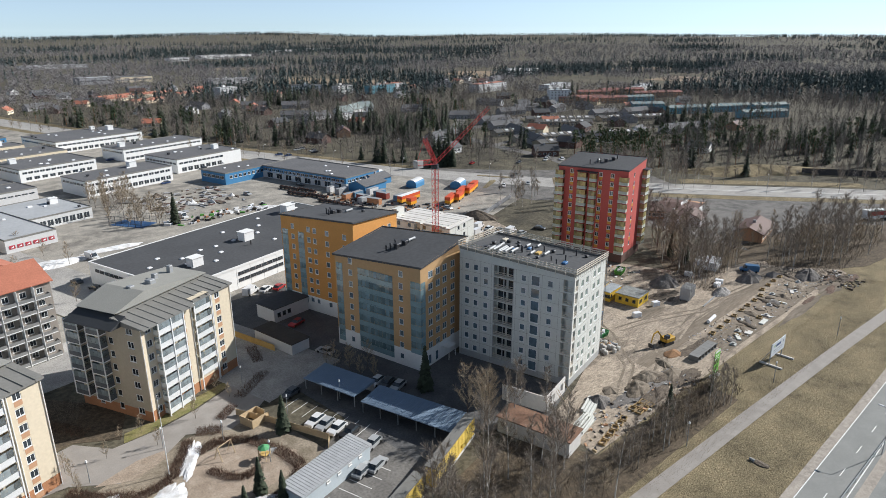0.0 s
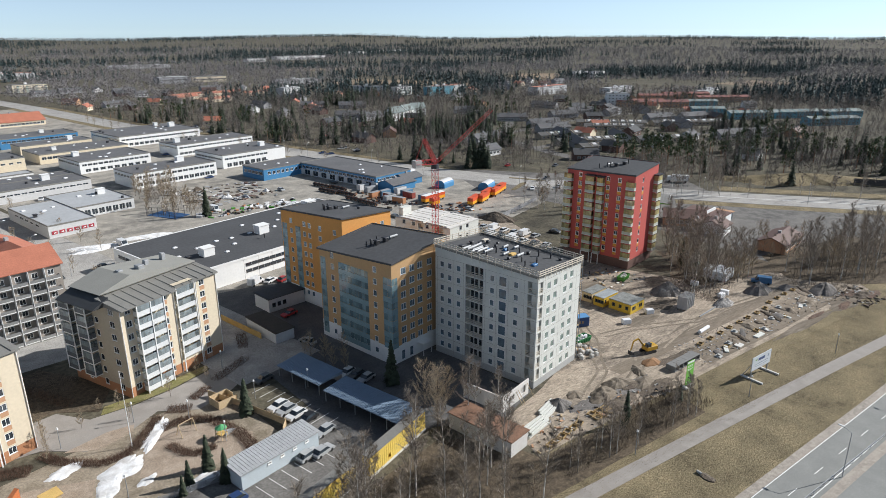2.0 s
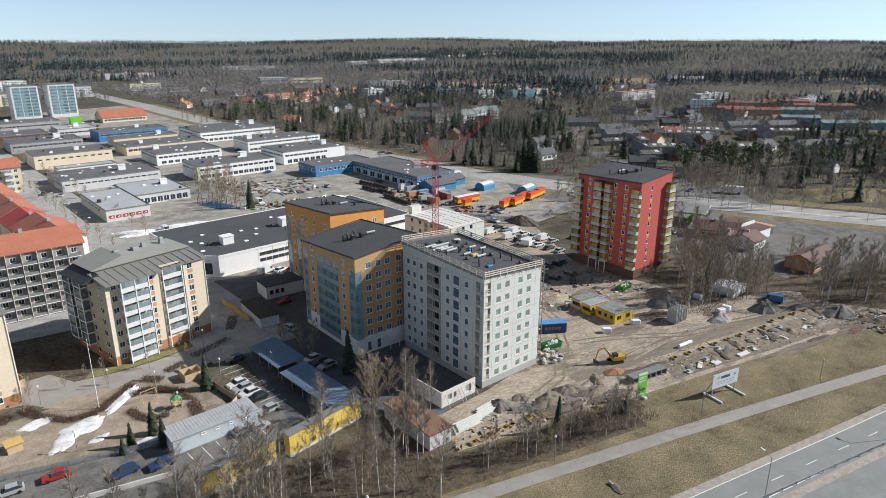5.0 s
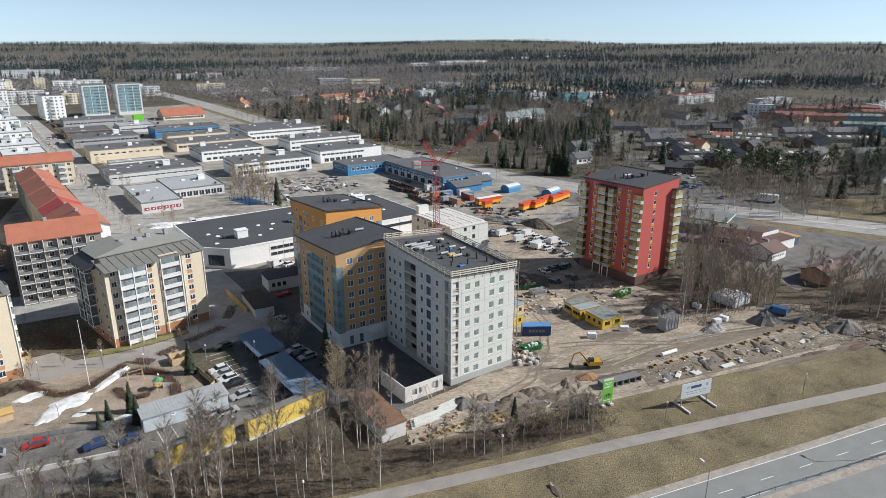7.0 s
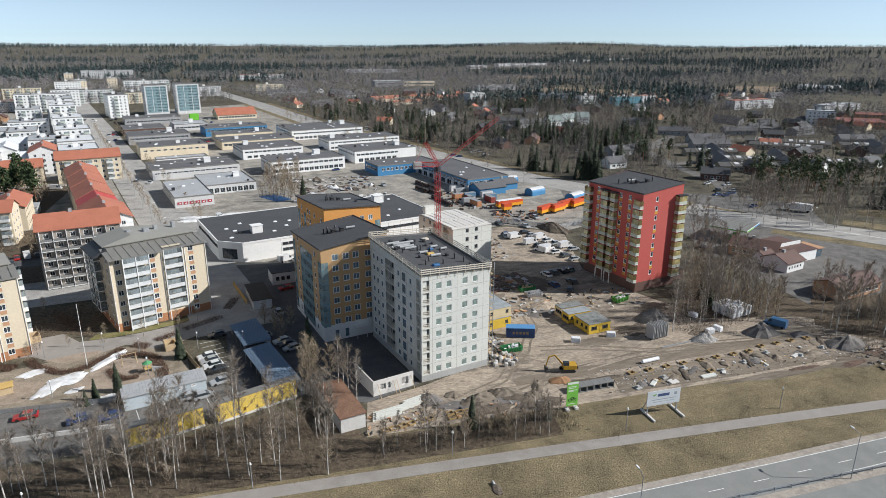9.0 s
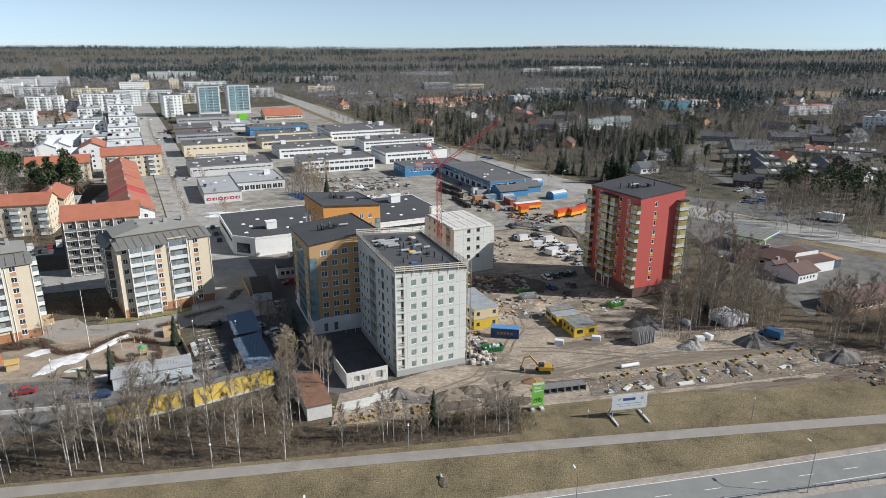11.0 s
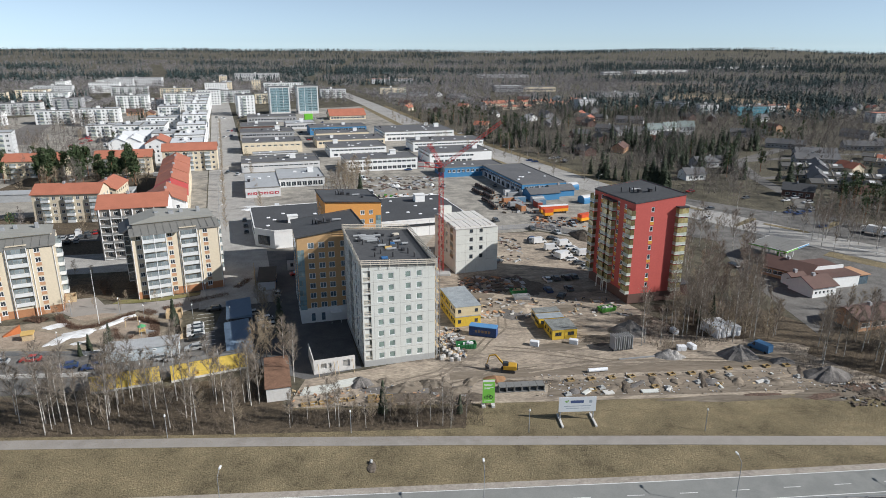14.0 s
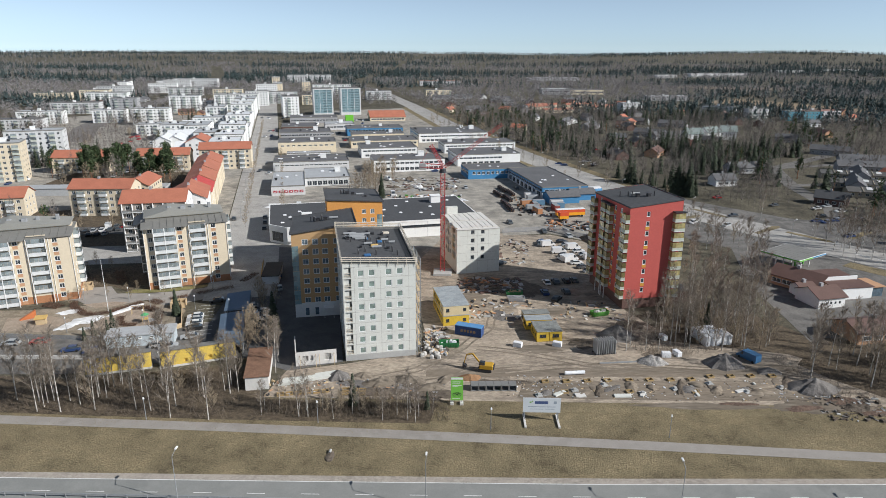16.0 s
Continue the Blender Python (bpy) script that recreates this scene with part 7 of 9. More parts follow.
for cx, cy, n, dx, dy, a in ((-30, 170, 6, 2.8, 1.0, 110), (-20, 185, 5, 2.8, 1.0, 110), (40, 296, 7, 3.0, 0.8, 100), (66, 332, 8, 1.2, 4.0, 15), (48, 258, 2, 6, 1.6, 15), (96, 300, 4, 4, 2.0, 100), (60, 236, 3, 4, 1, 20), (90, 242, 4, 4.5, 1.4, 30), (40, 380, 7, 0.9, 4.2, 20), (100, 365, 7, 1, 4.0, 15), (170, 330, 4, -1, 4, 60), (150, 330, 5, 3, 1, 100), (262, 120, 5, 3, -3.2, 40), (250, 100, 3, 3, -2, 60), (270, 135, 4, 2.6, -3, 40), (-60, 235, 6, 2.8, .8, 110), (78, 239, 6, 5.0, -0.6, 10), (94, 241, 8, 3.6, 0.3, 100), (124, 246, 6, 3.4, 1.0, 70), (150, 252, 7, -1.2, 5.0, 20), (158, 254, 6, -1.2, 5.0, 20), (262, 142, 6, 3.0, 2.0, 120), (240, 106, 4, 3.4, 1.2, 100), (226, 100, 3, 4, 3, 40), (256, 128, 5, 3.4, 2.2, 30), (88, 392, 9, 1, 4.0, 15), (150, 372, 7, 2.8, .8, 105), (84, 430, 8, 2.9, .8, 105), (30, 438, 8, 2.9, .8, 105), (-14, 430, 7, 2.9, .8, 105), (120, 430, 9, 2.9, .8, 105), (112, 470, 8, 2.9, .8, 105), (60, 520, 12, 2.9, .8, 105), (90, 540, 12, 2.9, .8, 105), (0, 550, 9, 2.9, .8, 105), (118, 320, 5, 0.9, 3.6, 15), (60, 296, 4, 3.4, 2.4, 40), (48, 410, 6, 3, .8, 105), (-34, 175, 8, 2.8, 1.0, 110), (300, 300, 6, 1.0, 6.5, 75), (320, 296, 8, 5.5, -1.2, 75), (312, 250, 5, 6, -2, 75), (560, 300, 7, 6, -3, 60)):
    for k in range(n):
        if cr.random() < 0.85:
            park(cx + dx * k, cy + dy * k, a + cr.uniform(-4, 4), "van" if cr.random() < 0.1 else None)
for x, y, a, k in ((247, 229, 118, "black"), (300, 130, 128, "dark grey"), (318, 113, 128, "black"), (225, 232, 118, "silver"), (262, 176, 125, "dark grey"), (176, 357, 110, "black")):
    park(x, y, a, k)


# ---- the court and the playground ----
M_CARPORT = mat("carport_sheet", (0.2, 0.27, 0.36), 0.6, var=0.06)


def carport(x, y, a, L, W):
    c = thing("carport", pose(x, y, 0, 0, 0, a), "open carport with blue-grey ribbed sheet roof", "carport", "carports")
    r = Mesh()
    n = int(L / 0.5)
    for k in range(n):
        u0, u1 = L * k / n, L * (k + 1) / n
        r.prism([(u0 + 0.03, 0), (u1 - 0.03, 0), (u1 - 0.03, W), (u0 + 0.03, W)], 2.45, (2.62, 2.62, 3.1, 3.1))
        r.prism([(u1 - 0.03, 0), (u1 + 0.03, 0), (u1 + 0.03, W), (u1 - 0.03, W)], 2.45, (2.7, 2.7, 3.18, 3.18))
    part("roof", r, M_CARPORT, c)
    for k in range(int(L / 4) + 1):
        for v in (0.3, W - 0.4):
            p = Mesh()
            u = 0.2 + (L - 0.5) * k / int(L / 4)
            p.box(u, v, 0, u + 0.14, v + 0.14, 2.5)
            part("post", p, M_METAL, c)
    q = Mesh()
    q.box(0.1, W - 0.15, 0.2, L - 0.1, W - 0.05, 2.4)
    part("back_wall", q, M_MGREY, c)


carport(57.6, 107.2, -74.3, 13.4, 6.6)
carport(61.2, 92.0, -72.6, 20.8, 6.2)


def shed(name, x, y, a, w, d, h, wall_mat, roof_mat, label, slope=0.0, category="shed", over=0.25):
    s = thing(name, pose(x, y, 0, 0, 0, a), label, category)
    m = Mesh()
    m.prism([(0, 0), (w, 0), (w, d), (0, d)], -0.2, (h, h, h + slope, h + slope))
    part("wall", m, wall_mat, s)
    r = Mesh()
    o = over
    r.prism([(-o, -o), (w + o, -o), (w + o, d + o), (-o, d + o)], h, (h + 0.2, h + 0.2, h + slope + 0.22, h + slope + 0.22))
    part("roof", r, roof_mat, s)
    return s


M_PALEBLUE = mat("pale_blue_cladding", (0.5, 0.56, 0.6), 0.6, var=0.06, scale=0.4)
st = shed("storage_shed", 38.8, 75.0, 15, 15.8, 4.5, 2.9, M_PALEBLUE, M_PALEROOF, "long pale blue storage shed with ribbed sheet roof", 0.35)
for k in range(26):
    q = Mesh()
    q.prism([(0.3 + 0.6 * k, -0.25), (0.38 + 0.6 * k, -0.25), (0.38 + 0.6 * k, 4.75), (0.3 + 0.6 * k, 4.75)], 3.0, (3.15, 3.15, 3.53, 3.53))
    part("roof_rib", q, M_PALEROOF, st)
fr, pane = window_mesh(0.8, 0.45, 0, M_FRAME)
for k in range(4):
    ob = part("window", fr, None, st, at=Matrix.Translation((5 + 2.6 * k, -0.13, 2.1)))
    part("pane", pane, None, ob)
shed("garage", 79.6, 56.4, 13, 4.9, 14.2, 3.1, M_CONCW, mat("rusty_felt_roof", (0.23, 0.13, 0.085), 0.9, var=0.25, scale=0.8, fine=3), "narrow concrete garage with rusty brown felt roof", 0.0, "garage")
shed("bike_shed", 63.2, 121.7, 10, 5.0, 13.6, 2.7, M_LGREY, mat("dark_felt", (0.07, 0.06, 0.05), 0.9, var=0.2), "low grey bicycle shed with dark felt roof")
sb = shed("service_building", 68.6, 140.0, 10, 11, 7, 3.7, M_LGREY, M_BITUMEN, "small white service building with dark flat roof", 0.0, "building")
fr, pane = window_mesh(1.0, 1.1, 0, M_DKFRAME)
for k in range(3):
    ob = part("window", fr, None, sb, at=Matrix.Translation((1.0 + 1.6 * k, -0.13, 1.4)))
    part("pane", pane, None, ob)


def fence(name, pts, h, material, label, board=0.16, gap=0.02, base=0.0, posts=True):
    f = thing(name, None, label, "fence")
    b = Mesh()
    for i in range(len(pts) - 1):
        a, c = Vector((*pts[i], base)), Vector((*pts[i + 1], base))
        d = (c - a)
        L = d.length
        d.normalize()
        n = Vector((-d.y, d.x, 0)) * 0.02
        k = max(1, int(L / (board + gap)))
        for j in range(k):
            s, e = a + d * (L * j / k), a + d * (L * (j + 1) / k - gap)
            b.prism([(s + n)[:2], (s - n)[:2], (e - n)[:2], (e + n)[:2]], base + 0.05, base + h)
        if posts:
            for j in range(int(L / 2.4) + 1):
                s = a + d * min(L, 2.4 * j)
                p = Mesh()
                p.box(s.x - 0.05, s.y - 0.05, base, s.x + 0.05, s.y + 0.05, base + h + 0.05)
                part("post", p, material, f)
    tagged(part("boarding", b, material, f), kind="stuff")
    return f


fence("board_fence", [(57.0, 143.0), (59.2, 134.5), (61.3, 126.4)], 1.6, M_YTIMBER, "yellow-brown timber board fence along the path")
fence("board_fence", [(43.0, 107.5), (47, 100.0), (51.8, 88.5), (50.4, 86.5)], 1.4, M_TIMBER, "weathered timber fence beside parking bays")
fence("metal_fence", [(-30, 80.5), (15.2, 80.2), (38, 79.5)], 1.2, M_METAL, "grey metal fence between lot and playground", 0.1, 0.05)
for x, y, a in ((43.2, 101.0, 15), (9.4, 113.0, 25)):
    b = thing("bin_enclosure", pose(x, y, 0, 0, 0, a), "open timber bin enclosure with pale boards", "enclosure")
    for s in ((0, 0, 4, 0.1), (0, 3.4, 4, 3.5), (0, 0.1, 0.1, 3.4), (3.9, 1.2, 4, 3.4)):
        m = Mesh()
        m.box(s[0], s[1], 0, s[2], s[3], 1.7)
        part("wall_panel", m, M_TIMBER, b)

# yellow boundary wall in two lengths, on a white base
for x0, y0, x1, y1 in ((41.8, 61.0, 54.6, 65.6), (57.0, 65.6, 72.2, 72.0)):
    L = math.hypot(x1 - x0, y1 - y0)
    w = thing("boundary_wall", pose(x0, y0, 0, 0, 0, math.degrees(math.atan2(y1 - y0, x1 - x0))), "yellow boarded wall on pale base with small square windows", "wall", "yellow walls")
    m = Mesh()
    wall_side(m, "front", L, 1.6, 4.2, 4.2, [(L * f, L * f + 0.8, 0.9, 1.8, 0.5) for f in (0.3, 0.62)], lambda s, z: 0)
    for sd_ in ("right", "back", "left"):
        wall_side(m, sd_, L, 1.6, 4.2, 4.2, [], lambda s, z: 0)
    part("wall", m, M_YFENCE, w)
    m = Mesh()
    m.box(-0.05, -0.06, 0, L + 0.05, 1.66, 0.5)
    part("base", m, M_CONCW, w)
    m = Mesh()
    m.box(-0.15, -0.15, 4.2, L + 0.15, 1.8, 4.35)
    part("coping", m, M_GREYROOF, w)
    m = Mesh()
    for k in range(int(L / 0.6)):
        m.box(0.6 * k + 0.3, -0.03, 0.5, 0.6 * k + 0.34, 0.0, 4.2)
    part("batten", m, M_YFENCE, w)
m = Mesh()
m.box(0, 0, 0, 62, 0.3, 0.9)
solo("low_wall", m, M_CONCW, pose(-24, 67.8, 0, 0, 0, 1.3), "low pale concrete wall edging the lot", "wall")

# parking bay lines
m = Mesh()
m.box(0, 0, 0, 0.12, 4.6, 0.012)
line_data = m.data("bay_line", [M_PAINT])
for k in range(6):
    solo("bay_line", line_data, None, pose(42.2 + 2.5 * k, 70.4 + 0.75 * k, 0.052, 0, 0, 17), "white painted parking bay line", "marking", "bay lines", "structure")
for k in range(9):
    solo("bay_line", line_data, None, pose(50.5 + 0.75 * k, 103.4 - 2.45 * k, 0.056, 0, 0, -72), "white painted parking bay line", "marking", "bay lines", "structure")

sheet("yard_bed", [(-120, 142), (20, 164), (0, 200), (-20, 226), (-120, 190)], 0.048, M_LITTER, "brown planted yard between red-roofed houses", "ground")
sheet("yard_bed", [(-100, 246), (-24, 240), (-26, 312), (-104, 306)], 0.048, M_LITTER, "brown tree-grown yard behind red-roofed houses", "ground")
sheet("forecourt", [(-38, 172), (-4, 178), (-8, 188), (-40, 184)], 0.056, M_LOT, "dark asphalt parking between houses", "parking")
# footpaths, lawn and sand
sheet("footway", [(-30, 96), (4, 106), (13.4, 106), (20, 101.2), (27, 103), (33.2, 107.6), (40, 103.6), (46, 106), (56, 114), (59, 128), (55, 150), (48, 156), (46, 150), (53, 128), (46, 118), (38, 114.5), (30, 112.5), (22, 112), (17, 118), (10, 116), (-30, 104)], 0.055, M_PATH, "pale asphalt footway between the houses", "path")
sheet("forecourt", [(-120, 120), (22, 142), (46, 150), (42, 165), (28, 164), (-120, 140)], 0.052, M_STREET, "pale asphalt street before the houses", "street")
sheet("park_ground", [(-30, 82), (30, 80.5), (50, 86), (48, 100), (42, 107), (30, 106), (16, 101.5), (4, 98), (-30, 95.5)], 0.035, M_DIRT, "trodden pale ground of the playground", "ground")
# planted garden; the shade lying on it is put into dark litter
sheet("garden_bed", [(-4, 112), (10, 116.5), (17, 118.5), (24, 114), (28, 124), (16, 140), (-6, 128)], 0.056, M_LITTER, "planted garden beside the beige block, its shade painted dark", "garden")
sheet("lawn", [(24, 112.4), (30, 113), (38, 115), (46, 118.6), (47, 121), (30, 116), (25, 115.4)], 0.06, M_LAWN, "patchy spring lawn under the beige block", "lawn")
sheet("sand_area", [(26, 88), (34, 84), (44, 85), (46, 90), (41, 98), (33, 100), (28, 95)], 0.06, M_SAND, "reddish sand of a playground", "sand")
sheet("sand_area", [(16.5, 103.0), (22, 100.5), (28, 103), (28.6, 105.4), (24, 105.6)], 0.058, M_SAND, "bare planting bed with stone edge", "bed")
sheet("sand_area", [(6, 84), (18, 84), (20, 92), (10, 95), (2, 92)], 0.058, M_SAND, "sand pit of a small playground", "sand")


def heap(name, x, y, rx, ry, h, material, label, seed, a=0, n=26, category="heap", rough=0.22, kind=""):
    """A rough-surfaced heap of loose material."""
    m = Mesh()
    rings = 7
    P = []
    for i in range(rings + 1):
        f = i / rings
        for k in range(n):
            t = 6.28318 * k / n
            q = 1 + 0.3 * noise.noise(Vector((math.cos(t) * 1.5 + seed, math.sin(t) * 1.5, 1.7))) + 0.25 * noise.noise(Vector((math.cos(t) * 4 + seed, math.sin(t) * 4, 5.7)))
            rr = (1 - f) * q
            px, py = rx * rr * math.cos(t), ry * rr * math.sin(t)
            z = h * (f ** (0.9 if h > 0.7 else 0.45)) * (1 + rough * noise.noise(Vector((px * 0.9 + seed * 3, py * 0.9, 2.0))))
            P.append((px, py, z if i else -0.1))
    for i in range(rings):
        for k in range(n):
            j = (k + 1) % n
            m.face([P[i * n + k], P[i * n + j], P[(i + 1) * n + j], P[(i + 1) * n + k]])
    return solo(name, m, material, pose(x, y, 0.03, 0, 0, a), label, category, kind=kind)


def snow_patch(x, y, rx, ry, h, a, seed, material=None, name="snow_patch", label="ragged melting snow on trodden ground", category="snow", kind=""):
    """Thin ragged layer: remains of a snow bank, or a spill of earth."""
    m = Mesh()
    n, rings = 64, 5
    P = []
    for i in range(rings + 1):
        f = i / rings
        for k in range(n):
            t = 6.28318 * k / n
            c, s_ = math.cos(t), math.sin(t)
            q = 1 + 0.4 * noise.noise(Vector((c * 1.3 + seed * 5, s_ * 1.3, 0.3))) + 0.2 * noise.noise(Vector((c * 3.5 + seed, s_ * 3.5, 9.1))) + 0.1 * noise.noise(Vector((c * 9 + seed, s_ * 9, 2.2)))
            px, py = rx * (1 - f) * q * c, ry * (1 - f) * q * s_
            P.append((px, py, -0.05 if i == 0 else h * min(1, 2.2 * f) * (0.8 + 0.5 * noise.noise(Vector((px * 0.5 + seed, py * 0.5, 4.0))))))
    for i in range(rings):
        for k in range(n):
            j = (k + 1) % n
            m.face([P[i * n + k], P[i * n + j], P[(i + 1) * n + j], P[(i + 1) * n + k]])
    solo(name, m, material or M_SNOW, pose(x, y, 0.07, 0, 0, a), label, category, kind=kind)


for x, y, rx, ry, h, a, s in ((30.9, 99.6, 1.2, 5.4, 0.3, -30, 1), (24.0, 92.0, 2.0, 4.6, 0.2, -52, 2), (21.2, 88.4, 1.6, 3.2, 0.16, -30, 3), (34.0, 81.6, 1.5, 2.9, 0.3, -80, 4), (16.2, 97.2, 1.2, 2.9, 0.3, -62, 5), (27, 86.8, 0.8, 1.6, 0.15, -60, 6)):
    snow_patch(x, y, rx * 1.2, ry * 1.1, h * 1.3, a, s)
for x, y, rx, ry, h, a, s in ((40, 228.5, 3, 8, 0.6, 80, 7), (57, 231, 2.4, 9, 0.7, 88, 8), (40, 226, 3, 8, 0.9, 106, 9), (120, 246, 2, 8, 0.9, 60, 14)):
    snow_patch(x, y, rx, ry, h, a, s)


def brush(name, regions, material, label, seed, w=0.05, hi=1.6):
    """Leafless scrub: many thin stems from the ground."""
    rs = np.random.RandomState(seed)
    V, T = [], []
    for (x0, y0, x1, y1, half, n) in regions:
        for _ in range(n):
            f = rs.rand()
            dx, dy = x1 - x0, y1 - y0
            L = math.hypot(dx, dy)
            o = rs.uniform(-half, half)
            p = np.array([x0 + dx * f - dy / L * o, y0 + dy * f + dx / L * o, 0.0])
            blade(V, T, p, np.array([rs.normal() * 0.5, rs.normal() * 0.5, 1.0]), hi * (0.4 + 0.8 * rs.rand()), w, rs)
    return solo(name, tri_mesh(name, V, T, [material]), None, label=label, category="shrub", kind="stuff")


M_SCRUB = mat("dark_scrub", (0.15, 0.12, 0.092), 0.9, var=0.1, island=0.5)
brush("undergrowth", [(-60, 52, 80, 49.5, 5.0, 6000), (40, 57, 78, 60, 4.5, 2200), (4, 114, 20, 134, 5.0, 900), (104, 52.5, 122, 53, 2.0, 1200), (84, 49.8, 124, 49.2, 3.2, 2200), (168, 82, 205, 96, 8.0, 3200), (200, 68, 265, 68, 10.0, 4200)], M_SCRUB, "tangled leafless undergrowth below the birches", 3, 0.05, 2.3)
brush("hedge", [(32.4, 100.5, 36.8, 101.7, 1.1, 900), (36.8, 101.7, 41.1, 98.5, 1.2, 1000), (41.1, 98.5, 43.8, 91.3, 1.2, 1300), (43.8, 91.3, 44.4, 85.5, 1.2, 1100), (44.4, 85.5, 40.9, 81.8, 1.2, 900), (40.9, 81.8, 36, 81.2, 1.0, 700), (32.3, 94.7, 33.6, 91.2, 0.9, 600), (33.6, 91.2, 35.8, 89.0, 0.9, 600), (35.8, 89.0, 39.0, 89.6, 0.9, 600), (13.1, 104.3, 15.9, 100.3, 1.0, 900), (15.9, 100.3, 21.8, 95.6, 1.0, 1300), (21.8, 95.6, 26.5, 96.6, 1.0, 900), (26.5, 96.6, 30.2, 101.5, 1.0, 1000), (30.2, 101.5, 33.0, 105.6, 0.9, 700), (6, 102.4, 11.5, 100.6, 1.6, 1300), (35.0, 107.0, 38.9, 104.6, 1.4, 800), (46, 113, 55, 119, 1.2, 900), (20, 120, 12, 132, 1.5, 900), (40, 108, 44, 111, 1.0, 700), (56, 124, 58, 132, 1.2, 800)], M_SHRUB, "clipped reddish-brown leafless hedges", 4, 0.045, 1.1)
brush("dry_tufts", [(-60, 44.6, 130, 42.4, 1.6, 6000), (124, 46, 215, 46, 5.0, 12000), (-60, 34, 210, 33, 4.5, 20000)], mat("straw", (0.27, 0.212, 0.125), 0.95, var=0.1, island=0.3), "tufts of dry straw-coloured grass on the verge", 5, 0.05, 0.26)

# flagpole and lamps
m = Mesh()
m.tube((0, 0, 0), (0, 0, 15), 0.09, 0.04, 8)
m.tube((0, 0, 15), (0, 0, 15.15), 0.09, 0.02, 8)
m.tube((0, 0, 0), (0, 0, 0.4), 0.2, 0.16, 8)
solo("flagpole", m, M_FRAME, pose(26.8, 98.2, 0), "tall white flagpole without a flag", "flagpole")


def lamp(x, y, h, a, arm, label, group):
    l = thing("street_lamp", pose(x, y, 0.03, 0, 0, a), label, "street lamp", group)
    p = Mesh()
    p.tube((0, 0, 0), (0, 0, h), 0.08, 0.05, 8)
    if arm:
        p.tube((0, 0, h), (arm, 0, h + 0.5), 0.05, 0.04, 6)
    part("pole", p, M_METAL, l)
    s = Mesh()
    if arm:
        s.bevbox(arm - 0.1, -0.16, h + 0.42, arm + 0.75, 0.16, h + 0.6, 0.05)
    else:
        s.tube((0, 0, h), (0, 0, h + 0.35), 0.22, 0.12, 8)
    part("lamp_head", s, M_FRAME, l)


for k in range(-2, 4):
    lamp(80.4 + 40.5 * k, 20.4 + 0.25 * k, 8.5, 90, 1.4, "tall steel road lamp beside the guard rail", "road lamps")
for x, y in ((63.6, 44.3), (98, 44.6), (30, 45.6), (132, 43.6), (166, 42.6)):
    lamp(x, y, 4.6, 0, 0, "short path lamp with white head", "path lamps")
for x, y in ((16.4, 104.7), (28.7, 106.2), (37.5, 101), (49, 117.5), (50.4, 101), (61, 99), (41, 90), (23.5, 84)):
    lamp(x, y, 4.0, 0, 0, "slim court lamp with white globe head", "court lamps")
for k in range(14):
    y = 200 + 26 * k
    x = 46 - (y - 163) * 0.286
    lamp(x - 5.5, y, 7.5, 16, 1.2, "boulevard lamp with short arm", "boulevard lamps")
for x, y in ((300, 116), (275, 150), (252, 180), (226, 218), (204, 258), (190, 300), (172, 345)):
    lamp(x, y, 8.0, 30, 1.3, "main street lamp with short arm", "main street lamps")

# guard rail and lane markings
g = thing("guard_rail", None, "galvanised guard rail along the road's middle", "guard rail")
m = Mesh()
for k in range(8):
    xa, xb = -100 + 50 * k, -50 + 50 * k
    ya, yb = 18.9 + 0.011 * (xa + 100), 18.9 + 0.011 * (xb + 100)
    m.prism([(xa, ya), (xb, yb), (xb, yb + 0.08), (xa, ya + 0.08)], 0.5, 0.82)
part("rail", m, M_METAL, g)
m = Mesh()
m.box(-0.05, -0.05, 0, 0.05, 0.05, 0.75)
pd = m.data("post", [M_METAL])
for k in range(70):
    part("post", pd, None, g, at=Matrix.Translation((-20 + 3.4 * k, 18.9 + 0.011 * (80 + 3.4 * k) - 0.06, 0.05)))
m = Mesh()
m.box(0, 0, 0, 3.0, 0.13, 0.008)
dash = m.data("lane_dash", [M_PAINT])
for k in range(38):
    x = -80 + 9.0 * k
    solo("lane_dash", dash, None, pose(x, road_y(x) + 6.2, 0.061, 0, 0, 1.4), "white lane dash on the asphalt", "marking", "lane dashes", "structure")
for off in (9.45, 3.7):
    m = Mesh()
    for k in range(30):
        xa = -100 + 12 * k
        xb = xa + 12
        ya, yb = road_y(xa) + off, road_y(xb) + off
        m.prism([(xa, ya), (xb, yb), (xb, yb + 0.15), (xa, ya + 0.15)], 0.055, 0.072)
    solo("edge_line", m, M_PAINT, None, "white edge line of the road", "marking", "edge lines", "structure")
m = Mesh()
m.tube((0, -0.3, 0.35), (0, 0.6, 0.4), 0.25, n=14, caps=False)
m.tube((0, -0.2, 0.35), (0, 0.6, 0.4), 0.2, n=14)
solo("culvert_pipe", m, M_CONC2, pose(102.4, 34.8, -0.1), "concrete culvert pipe end in the ditch", "pipe")
heap("ditch_scrub", 102.6, 33.6, 0.9, 1.6, 0.3, M_MUD, "muddy weeds at the culvert mouth", 12, category="mud")

